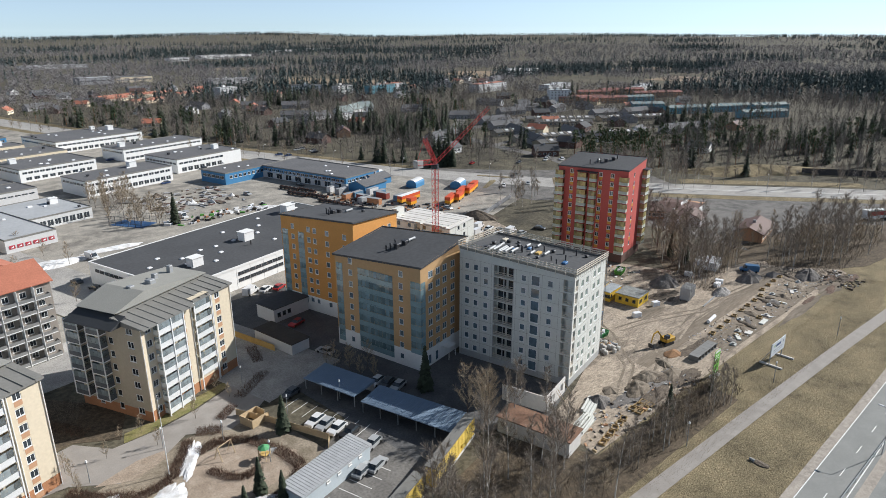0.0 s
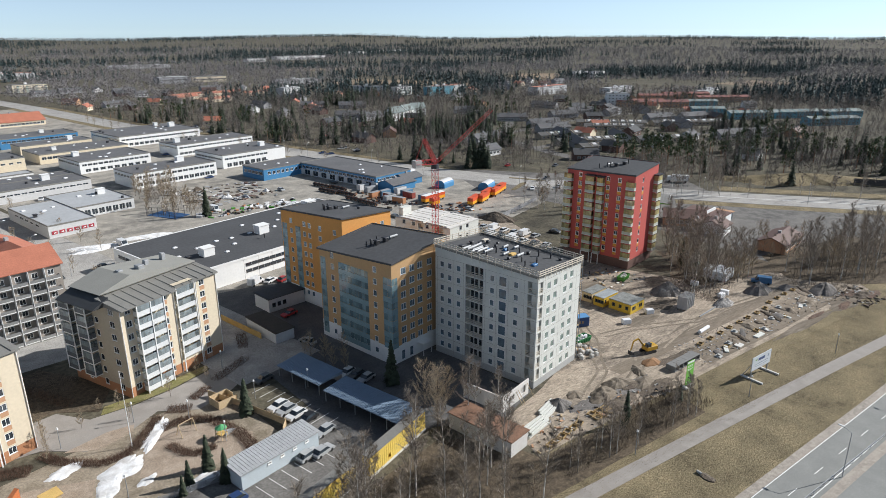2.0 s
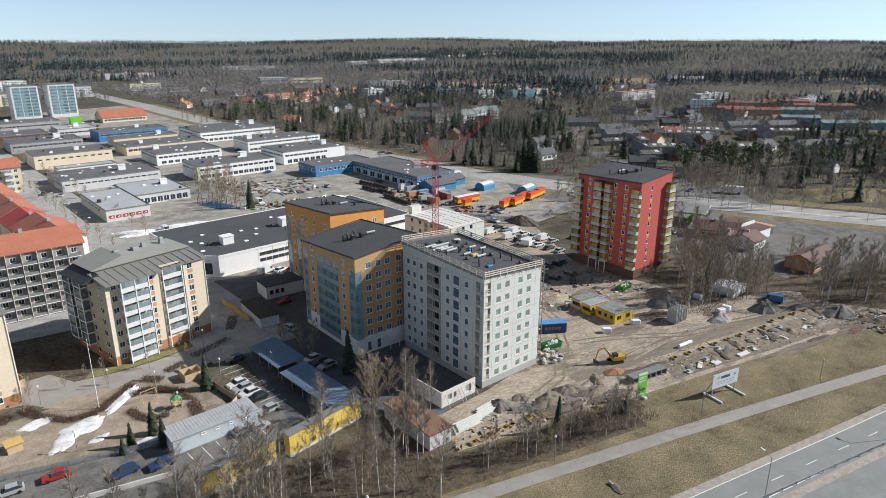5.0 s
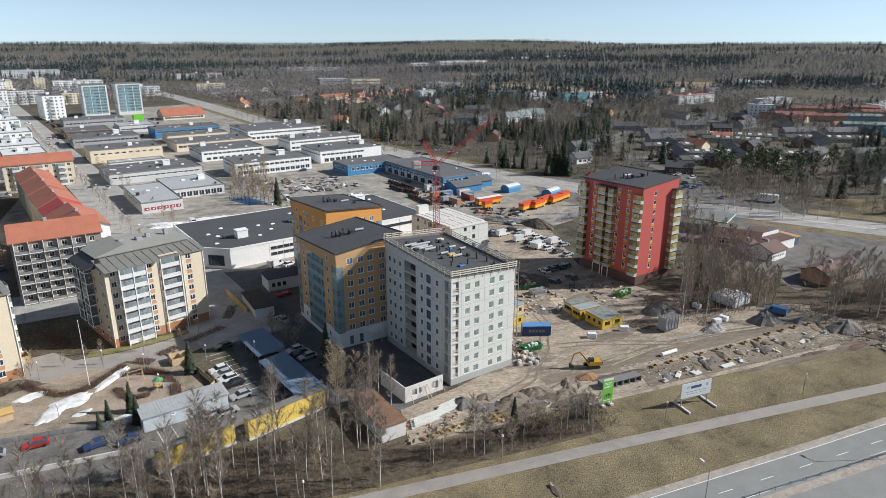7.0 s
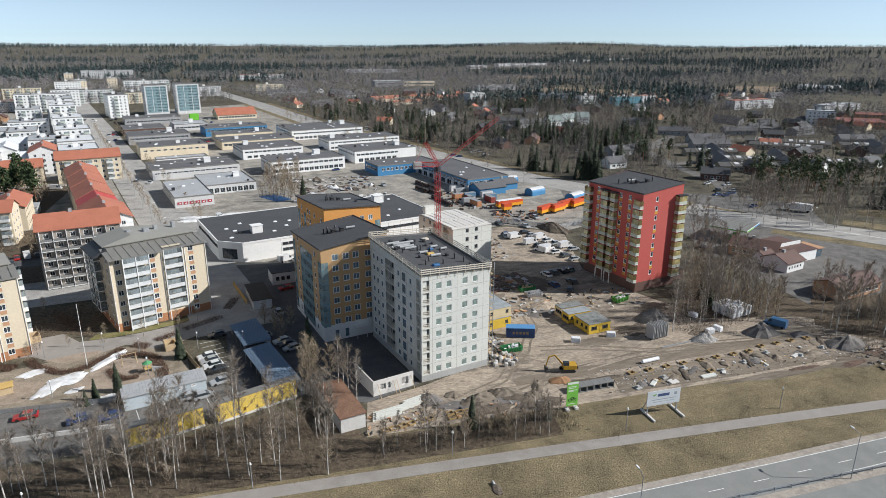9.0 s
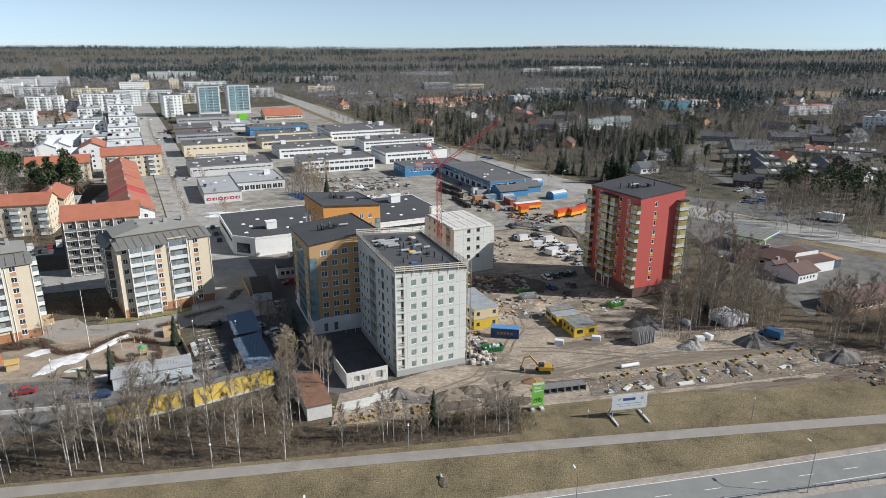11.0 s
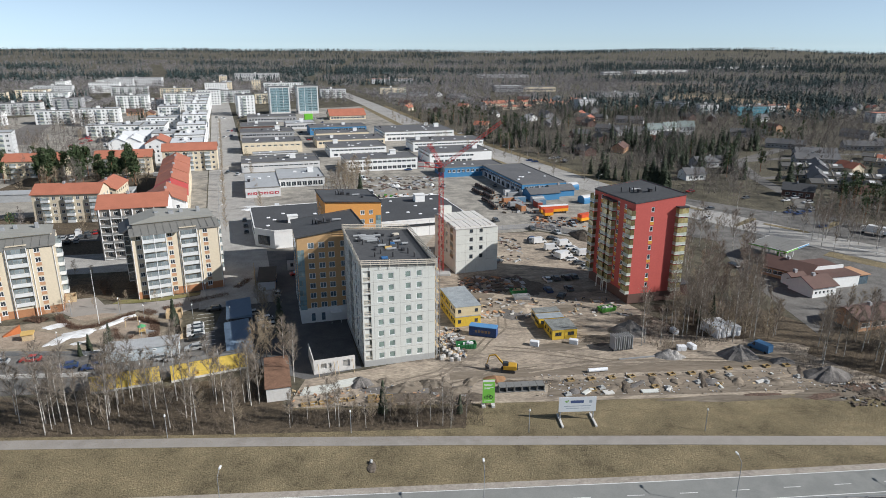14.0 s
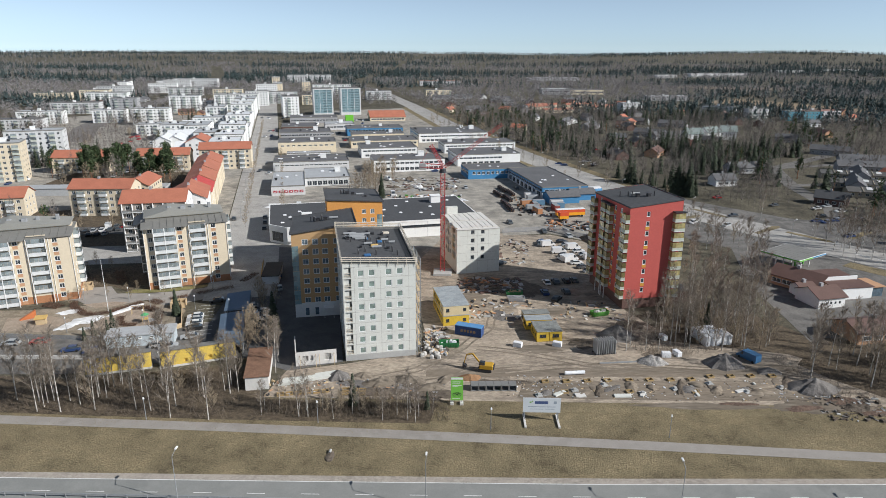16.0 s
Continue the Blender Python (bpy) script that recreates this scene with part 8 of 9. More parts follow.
# playground
sw = thing("swing_frame", pose(34.5, 96.3, 0.06, 0, 0, 20), "timber swing frame on sand", "swing")
for s in (0, 3):
    for q in (-1, 1):
        m = Mesh()
        m.tube((s, 0.9 * q, 0), (s, 0, 2.4), 0.07, n=6)
        part("leg", m, M_TIMBER, sw)
m = Mesh()
m.tube((0, 0, 2.4), (3, 0, 2.4), 0.07, n=6)
part("beam", m, M_TIMBER, sw)
tw = thing("play_tower", pose(40.4, 90.4, 0.06, 0, 0, 30), "small play tower with green roof and slide", "play tower")
for x in (0, 1.4):
    for y in (0, 1.4):
        m = Mesh()
        m.box(x, y, 0, x + 0.1, y + 0.1, 2.2)
        part("post", m, M_TIMBER, tw)
m = Mesh()
m.box(0, 0, 1.0, 1.5, 1.5, 1.1)
part("deck", m, M_YTIMBER, tw)
m = Mesh()
m.tube((0.75, 0.75, 2.2), (0.75, 0.75, 2.8), 1.1, 0.1, 8)
part("roof", m, mat("play_green", (0.1, 0.35, 0.15), 0.5), tw)
m = Mesh()
m.prism([(1.5, 0.4), (4.0, 0.4), (4.0, 1.1), (1.5, 1.1)], 0.0, (1.05, 0.15, 0.15, 1.05))
part("slide", m, M_METAL, tw)
sl = shed("play_house", 12.6, 88.0, 20, 2.4, 1.6, 1.6, M_TIMBER, M_YTIMBER, "small timber play house on sand", 0.3, "play house")
m = Mesh()
m.prism([(0, 0), (4, 0), (4, 0.8), (0, 0.8)], 0, (0.2, 2.2, 2.2, 0.2))
solo("slide", m, mat("slide_orange", (0.5, 0.16, 0.06), 0.5), pose(6.5, 90.5, 0.06, 0, 0, 40), "orange playground slide on sand", "slide")

# ---- the building site ----
# garage walls of concrete panels
gw = thing("garage_walls", pose(87.6, 68.0, 0.05, 0, 0, 16), "unroofed concrete panel walls propped upright", "wall")
m = Mesh()
wall_side(m, "front", 9.4, 0.25, 3.4, 3.4, [(1.6, 2.9, 1.1, 2.4, 0.25), (3.3, 4.0, 1.1, 2.4, 0.25), (6.6, 8.2, 0.9, 2.6, 0.25)], lambda s, z: 0)
for s in ("right", "back", "left"):
    wall_side(m, s, 9.4, 0.25, 3.4, 3.4, [], lambda s_, z: 0)
m.face([(0, 0, 3.4), (9.4, 0, 3.4), (9.4, 0.25, 3.4), (0, 0.25, 3.4)])
part("front_wall", m, M_CONCW, gw)
m = Mesh()
m.box(0, 0.25, 0, 0.22, 9.5, 3.4)
part("side_wall", m, M_CONCW, gw)
for s in (1.0, 4.6, 5.4, 8.8):
    m = Mesh()
    m.tube((s, -1.8, 0), (s, 0, 2.6), 0.06, n=5)
    part("prop", m, M_TIMBER, gw)
for k in range(9):
    m = Mesh()
    m.box(0, 0, 0, 6.2, 0.32, 0.3)
    m.box(0, 0.06, 0.3, 6.2, 0.26, 0.42)
    solo("concrete_beam", m, M_CONC, pose(86.0 + 0.12 * k, 58.6 + 0.55 * (k % 5) * 1.2, 0.1 + 0.45 * (k // 5), 0, 0, 14 + cr.uniform(-3, 3)), "precast concrete beam stacked on the ground", "beam", "concrete beams")
for k in range(4):
    m = Mesh()
    m.box(0, 0, 0, 5.5, 0.5, 0.6)
    solo("concrete_beam", m, M_CONC, pose(92.0 + 0.4 * k, 61.0 + 0.8 * k, 0.08, 0, 0, 20), "precast concrete beam lying on soil", "beam", "concrete beams")
M_RUBBLE = ground_mat("broken_concrete", ((0.3, 0.285, 0.27), (0.17, 0.16, 0.15), (0.42, 0.4, 0.38)), 0.6, 2.5, bump=0.15)
heap("gravel_mound", 98.3, 63.6, 2.8, 2.4, 1.7, M_GRAVEL, "grey gravel heap beside concrete walls", 21)


M_FORM = mat("worn_formwork", (0.38, 0.27, 0.13), 0.85, var=0.2, fine=6)


def formwork(x, y, a):
    f = thing("formwork_box", pose(x, y, 0.05, 0, 0, a), "yellow timber formwork frame on soil", "formwork", "formwork frames")
    for q in ((0, 0, 1.5, 0.1), (0, 1.1, 1.5, 1.2), (0, 0.1, 0.1, 1.1), (1.4, 0.1, 1.5, 1.1)):
        m = Mesh()
        m.box(q[0], q[1], 0, q[2], q[3], 0.38)
        part("board", m, M_FORM, f)
    return f


M_REDMUD = ground_mat("red_brown_mud", ((0.13, 0.088, 0.068), (0.085, 0.06, 0.05), (0.18, 0.125, 0.095)), 0.3, 2.5, bump=0.2)
F0 = formwork(87.0, 54.2, 15)
for k in range(5):
    copy_thing(F0, pose(88.8 + 1.9 * k, 54.6 + 0.35 * k, 0.05, 0, 0, 15 + cr.uniform(-10, 10)))
for k in range(6):
    copy_thing(F0, pose(100.5 + 1.8 * (k % 3), 55.4 + 1.5 * (k // 3), 0.05, 0, 0, 10 + cr.uniform(-8, 8)))
for k in range(12):
    copy_thing(F0, pose(144 + 4.7 * k, 62.6 + 0.35 * k + (1.2 if k > 7 else 0), 0.05, 0, 0, 8 + cr.uniform(-8, 8)))
    if k % 3 == 1:
        copy_thing(F0, pose(143 + 4.7 * k, 58.0 + 0.22 * k, 0.05, 0, 0, 8 + cr.uniform(-8, 8)))
FS = Mesh()
FS.box(-0.7, -0.7, 0, 0.7, 0.7, 0.22)
FS.box(-0.3, -0.3, 0.22, 0.3, 0.3, 0.62)
fs = FS.data("footing", [M_CONC2])
for k in range(8):
    solo("footing", fs, None, pose(142.5 + 7.6 * k + cr.uniform(-0.6, 0.6), (57.6, 59.6, 61.4)[k % 3] + 0.45 * k + cr.uniform(-0.5, 0.5), 0.06, 0, 0, cr.uniform(0, 25)), "pale cast concrete footing in dug ground", "footing", "concrete footings")
for k, (x, y, w, d, a) in enumerate(((147.2, 58.2, 3.2, 1.0, 40), (151.5, 57.6, 2.2, 1.6, 10), (160.5, 57.8, 3.6, 1.2, 4), (165.0, 58.6, 2.2, 0.8, 60), (176.6, 60.5, 0.6, 4.0, 6), (186.5, 61.0, 2.4, 1.0, 20), (191, 63, 0.5, 3.6, 8))):
    q = Mesh()
    q.bevbox(-w / 2, -d / 2, 0, w / 2, d / 2, 0.3, 0.04)
    solo("concrete_slab", q, M_CONCW if k % 2 else M_CONC, pose(x, y, 0.06, cr.uniform(-3, 3), 0, a), "pale concrete slab lying in dug ground", "slab", "concrete slabs")
for k in range(13):
    heap("soil_mound", 146 + 4.6 * k + cr.uniform(-2, 2), 60.2 + 0.28 * k + cr.uniform(-2.2, 2.2), cr.uniform(0.9, 3.4), cr.uniform(0.7, 1.8), cr.uniform(0.2, 0.75), M_GRAVEL if k % 3 == 0 else M_LANE, "small mound of dug soil between foundations", 30 + k, cr.uniform(0, 90), 16)
for x, y, rx, ry, a, s in ((156, 60, 3.2, 0.9, 75, 1), (174, 62, 3.8, 1.0, 72, 2), (198, 65, 3.6, 1.1, 60, 3), (108, 57.2, 6.5, 2.0, 5, 4), (116, 60, 3.0, 1.2, 0, 5)):
    heap("mud_bank", x, y, rx, ry, 0.5, M_MUD, "dark wet bank of turned mud", 60 + s, a, 18, category="mud")
sheet("gravel_lane", [(118, 64.5), (150, 66), (205, 68.5), (204, 72), (180, 71.0), (150, 69.5), (118, 68)], 0.05, M_LANE, "grey gravel lane across the site", "lane")
sheet("dug_ground", [(138, 56.2), (170, 56.5), (206, 58), (206, 66.5), (170, 65), (140, 63.5)], 0.055, M_LANE, "freshly dug uneven ground between foundations", "soil")
for k, (x, y, rx, ry, a) in enumerate(((147, 80.5, 7, 2.5, 8), (158, 84, 6, 3.5, 10), (138, 101, 6, 4, 0), (124, 113, 9, 5, 15), (151, 104, 6, 3, 30), (170, 95, 6, 3.5, 20), (112, 60, 9, 2.4, 5), (176, 79, 6, 3, 0), (196, 72.5, 9, 2.2, 0), (134, 62.5, 7, 1.8, 3), (119, 84, 2.4, 7, 14), (160, 63.5, 12, 1.2, 3), (186, 61, 12, 2.0, 3), (146, 122, 6, 7, 10), (104, 60.5, 5, 2, 0), (199, 55.5, 9, 2.6, 4), (176, 54.5, 14, 1.2, 1), (120, 57, 6, 1.8, 0))):
    snow_patch(x, y, rx, ry, 0.1, a, 40 + k, (M_LANE, M_MUD, M_GRAVEL, M_LANE)[k % 4], "earth_spill", "spread of darker damp earth on the site", "soil", "structure")
for x, y, rx, ry, h, a, s in ((108.5, 61.2, 4.6, 2.6, 1.5, 20, 1), (114.5, 62.6, 4.0, 2.4, 1.3, -10, 2), (119.5, 59.6, 3.4, 1.9, 1.0, 15, 3), (122.5, 63.6, 2.6, 1.6, 0.8, 60, 4), (104.0, 64.6, 2.2, 1.6, 0.8, 0, 5), (190.5, 60.6, 3.4, 1.6, 0.9, 10, 6), (181.5, 61.4, 2.8, 1.5, 0.8, 70, 7)):
    heap("soil_mound", x, y, rx, ry, h, M_LANE, "heap of turned grey-brown soil", 110 + s, a, rough=0.4)
sheet("wood_floor", [(205, 74.5), (209, 68), (216, 60), (226, 54), (262, 50), (290, 56), (264, 84), (218, 90)], 0.05, M_LITTER, "dark leaf-strewn ground under birches", "ground")
for x, y, rx, ry, a, s in ((197, 54.6, 5.0, 1.2, 4, 1), (207, 57.5, 4.5, 2.2, -10, 2), (212, 53.5, 4.0, 1.5, 5, 3), (184, 55.6, 4.5, 0.8, 3, 4)):
    snow_patch(x, y, rx, ry, 0.22, a, 70 + s, M_REDMUD, "earth_spill", "spread of dug red-brown earth", "soil", "structure")
TRK = [[(112, 66), (124, 72), (134, 82), (138, 96), (146, 110), (150, 130), (152, 160)], [(118, 62), (132, 68), (150, 71), (172, 72), (196, 70)], [(126, 66), (138, 76), (152, 80), (158, 92), (156, 104), (150, 118)], [(104, 62), (116, 68), (126, 80), (133, 92), (136, 108)], [(136, 68), (156, 73.5), (168, 78), (176, 90)], [(130, 80), (140, 78), (156, 72), (190, 69)]]
for k, ln in enumerate(TRK):
    for off in (-0.95, 0.95):
        fine = []
        for i in range(len(ln) - 1):
            for j in range(6):
                f = j / 6
                fine.append((ln[i][0] + (ln[i + 1][0] - ln[i][0]) * f + 0.3 * math.sin(i * 6 + j + k), ln[i][1] + (ln[i + 1][1] - ln[i][1]) * f))
        l_, r_ = strip_points(fine, off)
        band("wheel_track", l_, 0.27, 0.058 + 0.004 * k, M_LANE if k % 2 else M_SOIL, "wheel track pressed into the site soil", "track")
heap("gravel_mound", 187.6, 73.6, 5.0, 3.4, 3.0, M_GRAVEL, "tall grey gravel heap beside the lane", 71)
heap("rubble_mound", 171.0, 74.0, 3.8, 2.2, 2.0, M_RUBBLE, "rubble heap of broken concrete", 72, rough=0.6)
heap("gravel_mound", 203.0, 62.8, 5.4, 3.6, 2.8, M_GRAVEL, "broad grey gravel heap at the site's end", 73)
heap("gravel_mound", 196.4, 70.4, 3.2, 1.8, 1.2, M_GRAVEL, "low gravel heap beside the lane", 74)
heap("gravel_mound", 165.6, 88.4, 5.4, 3.8, 3.4, M_GRAVEL, "dark grey gravel heap below the red tower", 75)
heap("soil_mound", 128.0, 64.4, 2.8, 1.6, 1.0, mat("red_soil", (0.3, 0.17, 0.09), 0.95, var=0.2, fine=4, bump=0.05), "heap of reddish dug soil beside an excavator", 76)
heap("soil_mound", 141.5, 104.5, 5.0, 3.0, 1.3, M_SOIL, "low heap of pale soil on the site", 77, 10)
heap("soil_mound", 176, 176, 9, 5, 3.0, M_MUD, "long dark soil heap behind parked cars", 78, 110)
heap("rubble_mound", 208.5, 55.0, 5.0, 2.0, 0.9, M_MUD, "heap of broken stone and roots", 79, 0, rough=0.8)


def cabin(x, y, a, w, d, h, mat_, roof_mat, label, z=0.1, group="site cabins"):
    c = thing("site_cabin", pose(x, y, z, 0, 0, a), label, "site cabin", group)
    m = Mesh()
    hs = [(0.7, 1.6, 1.0, 1.9), (w - 1.7, w - 0.8, 1.0, 1.9)]
    wall_side(m, "front", w, d, h, h, hs, lambda s, q: 0, z0=0)
    for s in ("right", "back"):
        wall_side(m, s, w, d, h, h, [], lambda s_, q: 0, z0=0)
    hl = [(d * f, d * f + 0.9, 1.0, 1.9) for f in (0.15, 0.45, 0.75)]
    wall_side(m, "left", w, d, h, h, hl, lambda s, q: 0, z0=0)
    part("wall", m, mat_, c)
    r = Mesh()
    r.bevbox(-0.1, -0.1, h, w + 0.1, d + 0.1, h + 0.16, 0.05)
    part("roof", r, roof_mat, c)
    for side, q in (("front", hs), ("left", hl)):
        for p in q:
            f, g_ = window_mesh(0.9, 0.9, 0, M_DKFRAME)
            o = part("window", f, None, c, at=side_matrix(side, w, d, p[0], p[2]))
            part("pane", g_, None, o)
    return c


M_CABROOF = mat("cabin_roof", (0.33, 0.36, 0.38), 0.6, var=0.2, scale=0.6)
M_CABROOF2 = mat("weathered_cabin_roof", (0.24, 0.25, 0.24), 0.8, var=0.3, scale=0.8)
M_CABCREAM = mat("cream_cabin", (0.6, 0.49, 0.3), 0.6, var=0.06)
for k in range(3):
    cabin(120.9 - 1.17 * k, 92.6 + 4.85 * k, 13.5, 7.0, 4.7, 2.7, M_YELLOW, M_CABROOF, "yellow site cabin forming the lower storey")
    cabin(120.9 - 1.17 * k, 92.6 + 4.85 * k, 13.5, 7.0, 4.7, 2.6, M_CABCREAM if k == 0 else M_YELLOW, M_CABROOF, "site cabin stacked as upper storey", 3.0)
cabin(144.8, 84.0, 8, 3.2, 6.6, 2.6, M_YELLOW, M_CABROOF2, "yellow site cabin with weathered dark roof")
cabin(148.1, 84.5, 8, 3.2, 6.6, 2.6, M_YELLOW, M_CABROOF2, "yellow site cabin with weathered dark roof")
cabin(142.6, 91.4, 8, 7.0, 3.0, 2.6, M_YELLOW, M_CABROOF, "yellow site cabin with grey roof")
cabin(142.4, 95.4, 8, 7.0, 3.0, 2.6, M_CABCREAM, M_CABROOF2, "cream site cabin with worn roof")

ct = thing("shipping_container", pose(124.0, 87.6, 0.1, 0, 0, -18), "deep blue freight container on the ground", "container")
m = Mesh()
m.box(0.05, 0.05, 0.1, 7.1, 2.45, 2.55)
part("body", m, mat("container_blue", (0.03, 0.07, 0.2), 0.5, var=0.08), ct)
for k in range(24):
    m = Mesh()
    m.box(0.1 + 0.29 * k, 0.0, 0.2, 0.24 + 0.29 * k, 0.05, 2.45)
    part("rib", m, bpy.data.materials["container_blue"], ct)
m = Mesh()
m.bevbox(0, 0, 2.5, 7.15, 2.5, 2.66, 0.05)
part("roof", m, mat("container_roof", (0.1, 0.26, 0.5), 0.5, var=0.08), ct)
m = Mesh()
for k in range(5):
    m.box(1.6 + 0.85 * k, -0.03, 1.0, 2.2 + 0.85 * k, -0.005, 1.7)
part("emblem", m, mat("faded_lettering", (0.28, 0.2, 0.12), 0.7), ct)


def skip(x, y, a, mat_, label, fill):
    s = thing("skip", pose(x, y, 0.08, 0, 0, a), label, "skip")
    m = Mesh()
    L, W, H = 5.0, 2.3, 1.3
    lo = [(0.3, 0.2), (L - 0.3, 0.2), (L - 0.3, W - 0.2), (0.3, W - 0.2)]
    hi = [(0, 0), (L, 0), (L, W), (0, W)]
    hi2 = [(0.1, 0.1), (L - 0.1, 0.1), (L - 0.1, W - 0.1), (0.1, W - 0.1)]
    for i in range(4):
        j = (i + 1) % 4
        m.face([(*lo[i], 0), (*lo[j], 0), (*hi[j], H), (*hi[i], H)])
        m.face([(*hi[i], H), (*hi[j], H), (*hi2[j], H), (*hi2[i], H)])
        m.face([(*hi2[i], H), (*hi2[j], H), (*hi2[j], 0.3), (*hi2[i], 0.3)])
    m.face([(*p, 0.0) for p in lo])
    m.face([(*p, 0.3) for p in hi2])
    part("tub", m, mat_, s)
    for k in range(7):
        r = Mesh()
        r.box(0.4 + 0.65 * k, -0.03, 0.2, 0.5 + 0.65 * k, 0.1, 1.2)
        part("rib", r, mat_, s)
    f = Mesh()
    rr = random.Random(int(x * 7))
    for k in range(14):
        bx, by = rr.uniform(0.4, L - 1.0), rr.uniform(0.3, W - 0.7)
        f.box(bx, by, 0.6, bx + rr.uniform(0.3, 0.8), by + rr.uniform(0.2, 0.5), rr.uniform(1.0, 1.6))
    tagged(part("waste", f, fill, s), kind="stuff")


M_SKIP = mat("skip_green", (0.09, 0.28, 0.05), 0.6, var=0.1)
skip(162.0, 100.4, 20, M_SKIP, "light green waste skip full of rubble", M_CONCW)
skip(120.4, 79.2, 5, mat("skip_dark_green", (0.04, 0.2, 0.07), 0.6, var=0.1), "green waste skip with white sacks", M_TARP)
skip(138.8, 115.2, 5, bpy.data.materials["skip_dark_green"], "dark green waste skip standing in shade", M_TIMBER)
skip(139.0, 110.6, 5, M_MGREY, "grey metal skip with scrap", M_METAL)

# excavator
M_EXC = mat("excavator_yellow", (0.5, 0.29, 0.03), 0.5, var=0.08)
ex = thing("excavator", pose(131.4, 68.0, 0.06, 0, 0, 170) @ Matrix.Scale(0.88, 4), "yellow crawler excavator digging reddish soil", "excavator")
for y in (-1.25, 0.75):
    m = Mesh()
    prof = [(-1.9, 0.35), (-1.6, 0.05), (1.6, 0.05), (1.9, 0.35), (1.6, 0.8), (-1.6, 0.8)]
    for q in (y, y + 0.5):
        m.face([(p[0], q, p[1]) for p in prof])
    for i in range(6):
        j = (i + 1) % 6
        m.face([(prof[i][0], y, prof[i][1]), (prof[j][0], y, prof[j][1]), (prof[j][0], y + 0.5, prof[j][1]), (prof[i][0], y + 0.5, prof[i][1])])
    part("track", m, M_DKMETAL, ex)
m = Mesh()
m.bevbox(-2.2, -1.2, 0.95, 1.3, 1.2, 2.1, 0.15)
part("house", m, M_EXC, ex)
m = Mesh()
m.bevbox(-0.1, 0.15, 2.0, 1.4, 1.15, 3.0, 0.12)
part("cab", m, M_GLASS, ex)
m = Mesh()
m.bevbox(-2.5, -1.1, 1.0, -1.7, 1.1, 1.9, 0.15)
part("counterweight", m, M_DKMETAL, ex)
for nm, a, b, r in (("boom", (1.2, -0.3, 1.8), (3.4, -0.3, 4.4), 0.26), ("boom_tip", (3.4, -0.3, 4.4), (4.9, -0.3, 4.0), 0.22), ("stick", (4.9, -0.3, 4.1), (5.6, -0.3, 1.5), 0.18)):
    m = Mesh()
    m.tube(a, b, r, r * 0.85, 4)
    part(nm, m, M_EXC, ex)
m = Mesh()
m.prism([(4.9, -0.9), (5.9, -0.9), (5.9, 0.3), (4.9, 0.3)], 0.4, (0.9, 1.5, 1.5, 0.9))
part("bucket", m, M_DKMETAL, ex)

# signs
bb = thing("billboard", pose(138.4, 47.2, 0.03, 0, 0, 1.0), "large white site billboard on timber skids with green leaf emblem", "billboard")
m = Mesh()
m.box(0, -0.06, 2.0, 7.4, 0.06, 5.2)
part("board", m, mat("billboard_white", (0.62, 0.65, 0.68), 0.5, var=0.03), bb)
for x0, z0, x1, z1, c in ((2.3, 3.9, 4.9, 4.5, (0.06, 0.09, 0.2)), (1.0, 3.2, 6.4, 3.32, (0.25, 0.3, 0.36)), (1.4, 2.7, 4.0, 2.8, (0.3, 0.35, 0.4)), (4.4, 2.7, 6.2, 2.8, (0.3, 0.35, 0.4)), (6.0, 3.9, 6.6, 4.5, (0.3, 0.35, 0.4))):
    m = Mesh()
    m.box(x0, -0.072, z0, x1, -0.064, z1)
    part("print_bar", m, mat("print_ink", c, 0.6, var=0.02), bb)
m = Mesh()
m.face([(1.1, -0.07, 4.3), (1.5, -0.07, 4.0), (1.6, -0.07, 4.5)])
m.face([(1.6, -0.07, 4.0), (2.0, -0.07, 4.5), (1.7, -0.07, 4.6)])
part("emblem", m, mat("emblem_green", (0.2, 0.4, 0.1), 0.6, var=0.02), bb)
for x in (0.3, 6.9):
    m = Mesh()
    m.box(x, 0.06, 0.1, x + 0.2, 0.26, 5.0)
    part("post", m, M_METAL, bb)
    m = Mesh()
    m.box(x - 0.1, -2.6, 0.0, x + 0.3, 2.2, 0.35)
    part("skid", m, M_CONCW, bb)
    m = Mesh()
    m.tube((x + 0.1, 1.9, 0.3), (x + 0.1, 0.2, 3.6), 0.08, n=5)
    part("brace", m, M_METAL, bb)
gs = thing("banner_sign", pose(124.0, 53.0, 0.03, 0, 0, 2), "tall bright green banner sign with a bicycle emblem", "sign")
m = Mesh()
m.box(0, -0.04, 0.9, 2.5, 0.04, 6.2)
part("board", m, mat("banner_green", (0.2, 0.52, 0.08), 0.5, var=0.04), gs)
m = Mesh()
m.box(0.05, -0.05, 5.7, 2.45, -0.042, 6.15)
part("header", m, M_FRAME, gs)
for cx in (0.75, 1.75):
    m = Mesh()
    for k in range(12):
        a0, a1 = 6.283 * k / 12, 6.283 * (k + 1) / 12
        m.face([(cx + 0.42 * math.cos(a0), -0.05, 2.2 + 0.42 * math.sin(a0)), (cx + 0.42 * math.cos(a1), -0.05, 2.2 + 0.42 * math.sin(a1)), (cx + 0.3 * math.cos(a1), -0.05, 2.2 + 0.3 * math.sin(a1)), (cx + 0.3 * math.cos(a0), -0.05, 2.2 + 0.3 * math.sin(a0))])
    part("emblem_wheel", m, M_DKMETAL, gs)
m = Mesh()
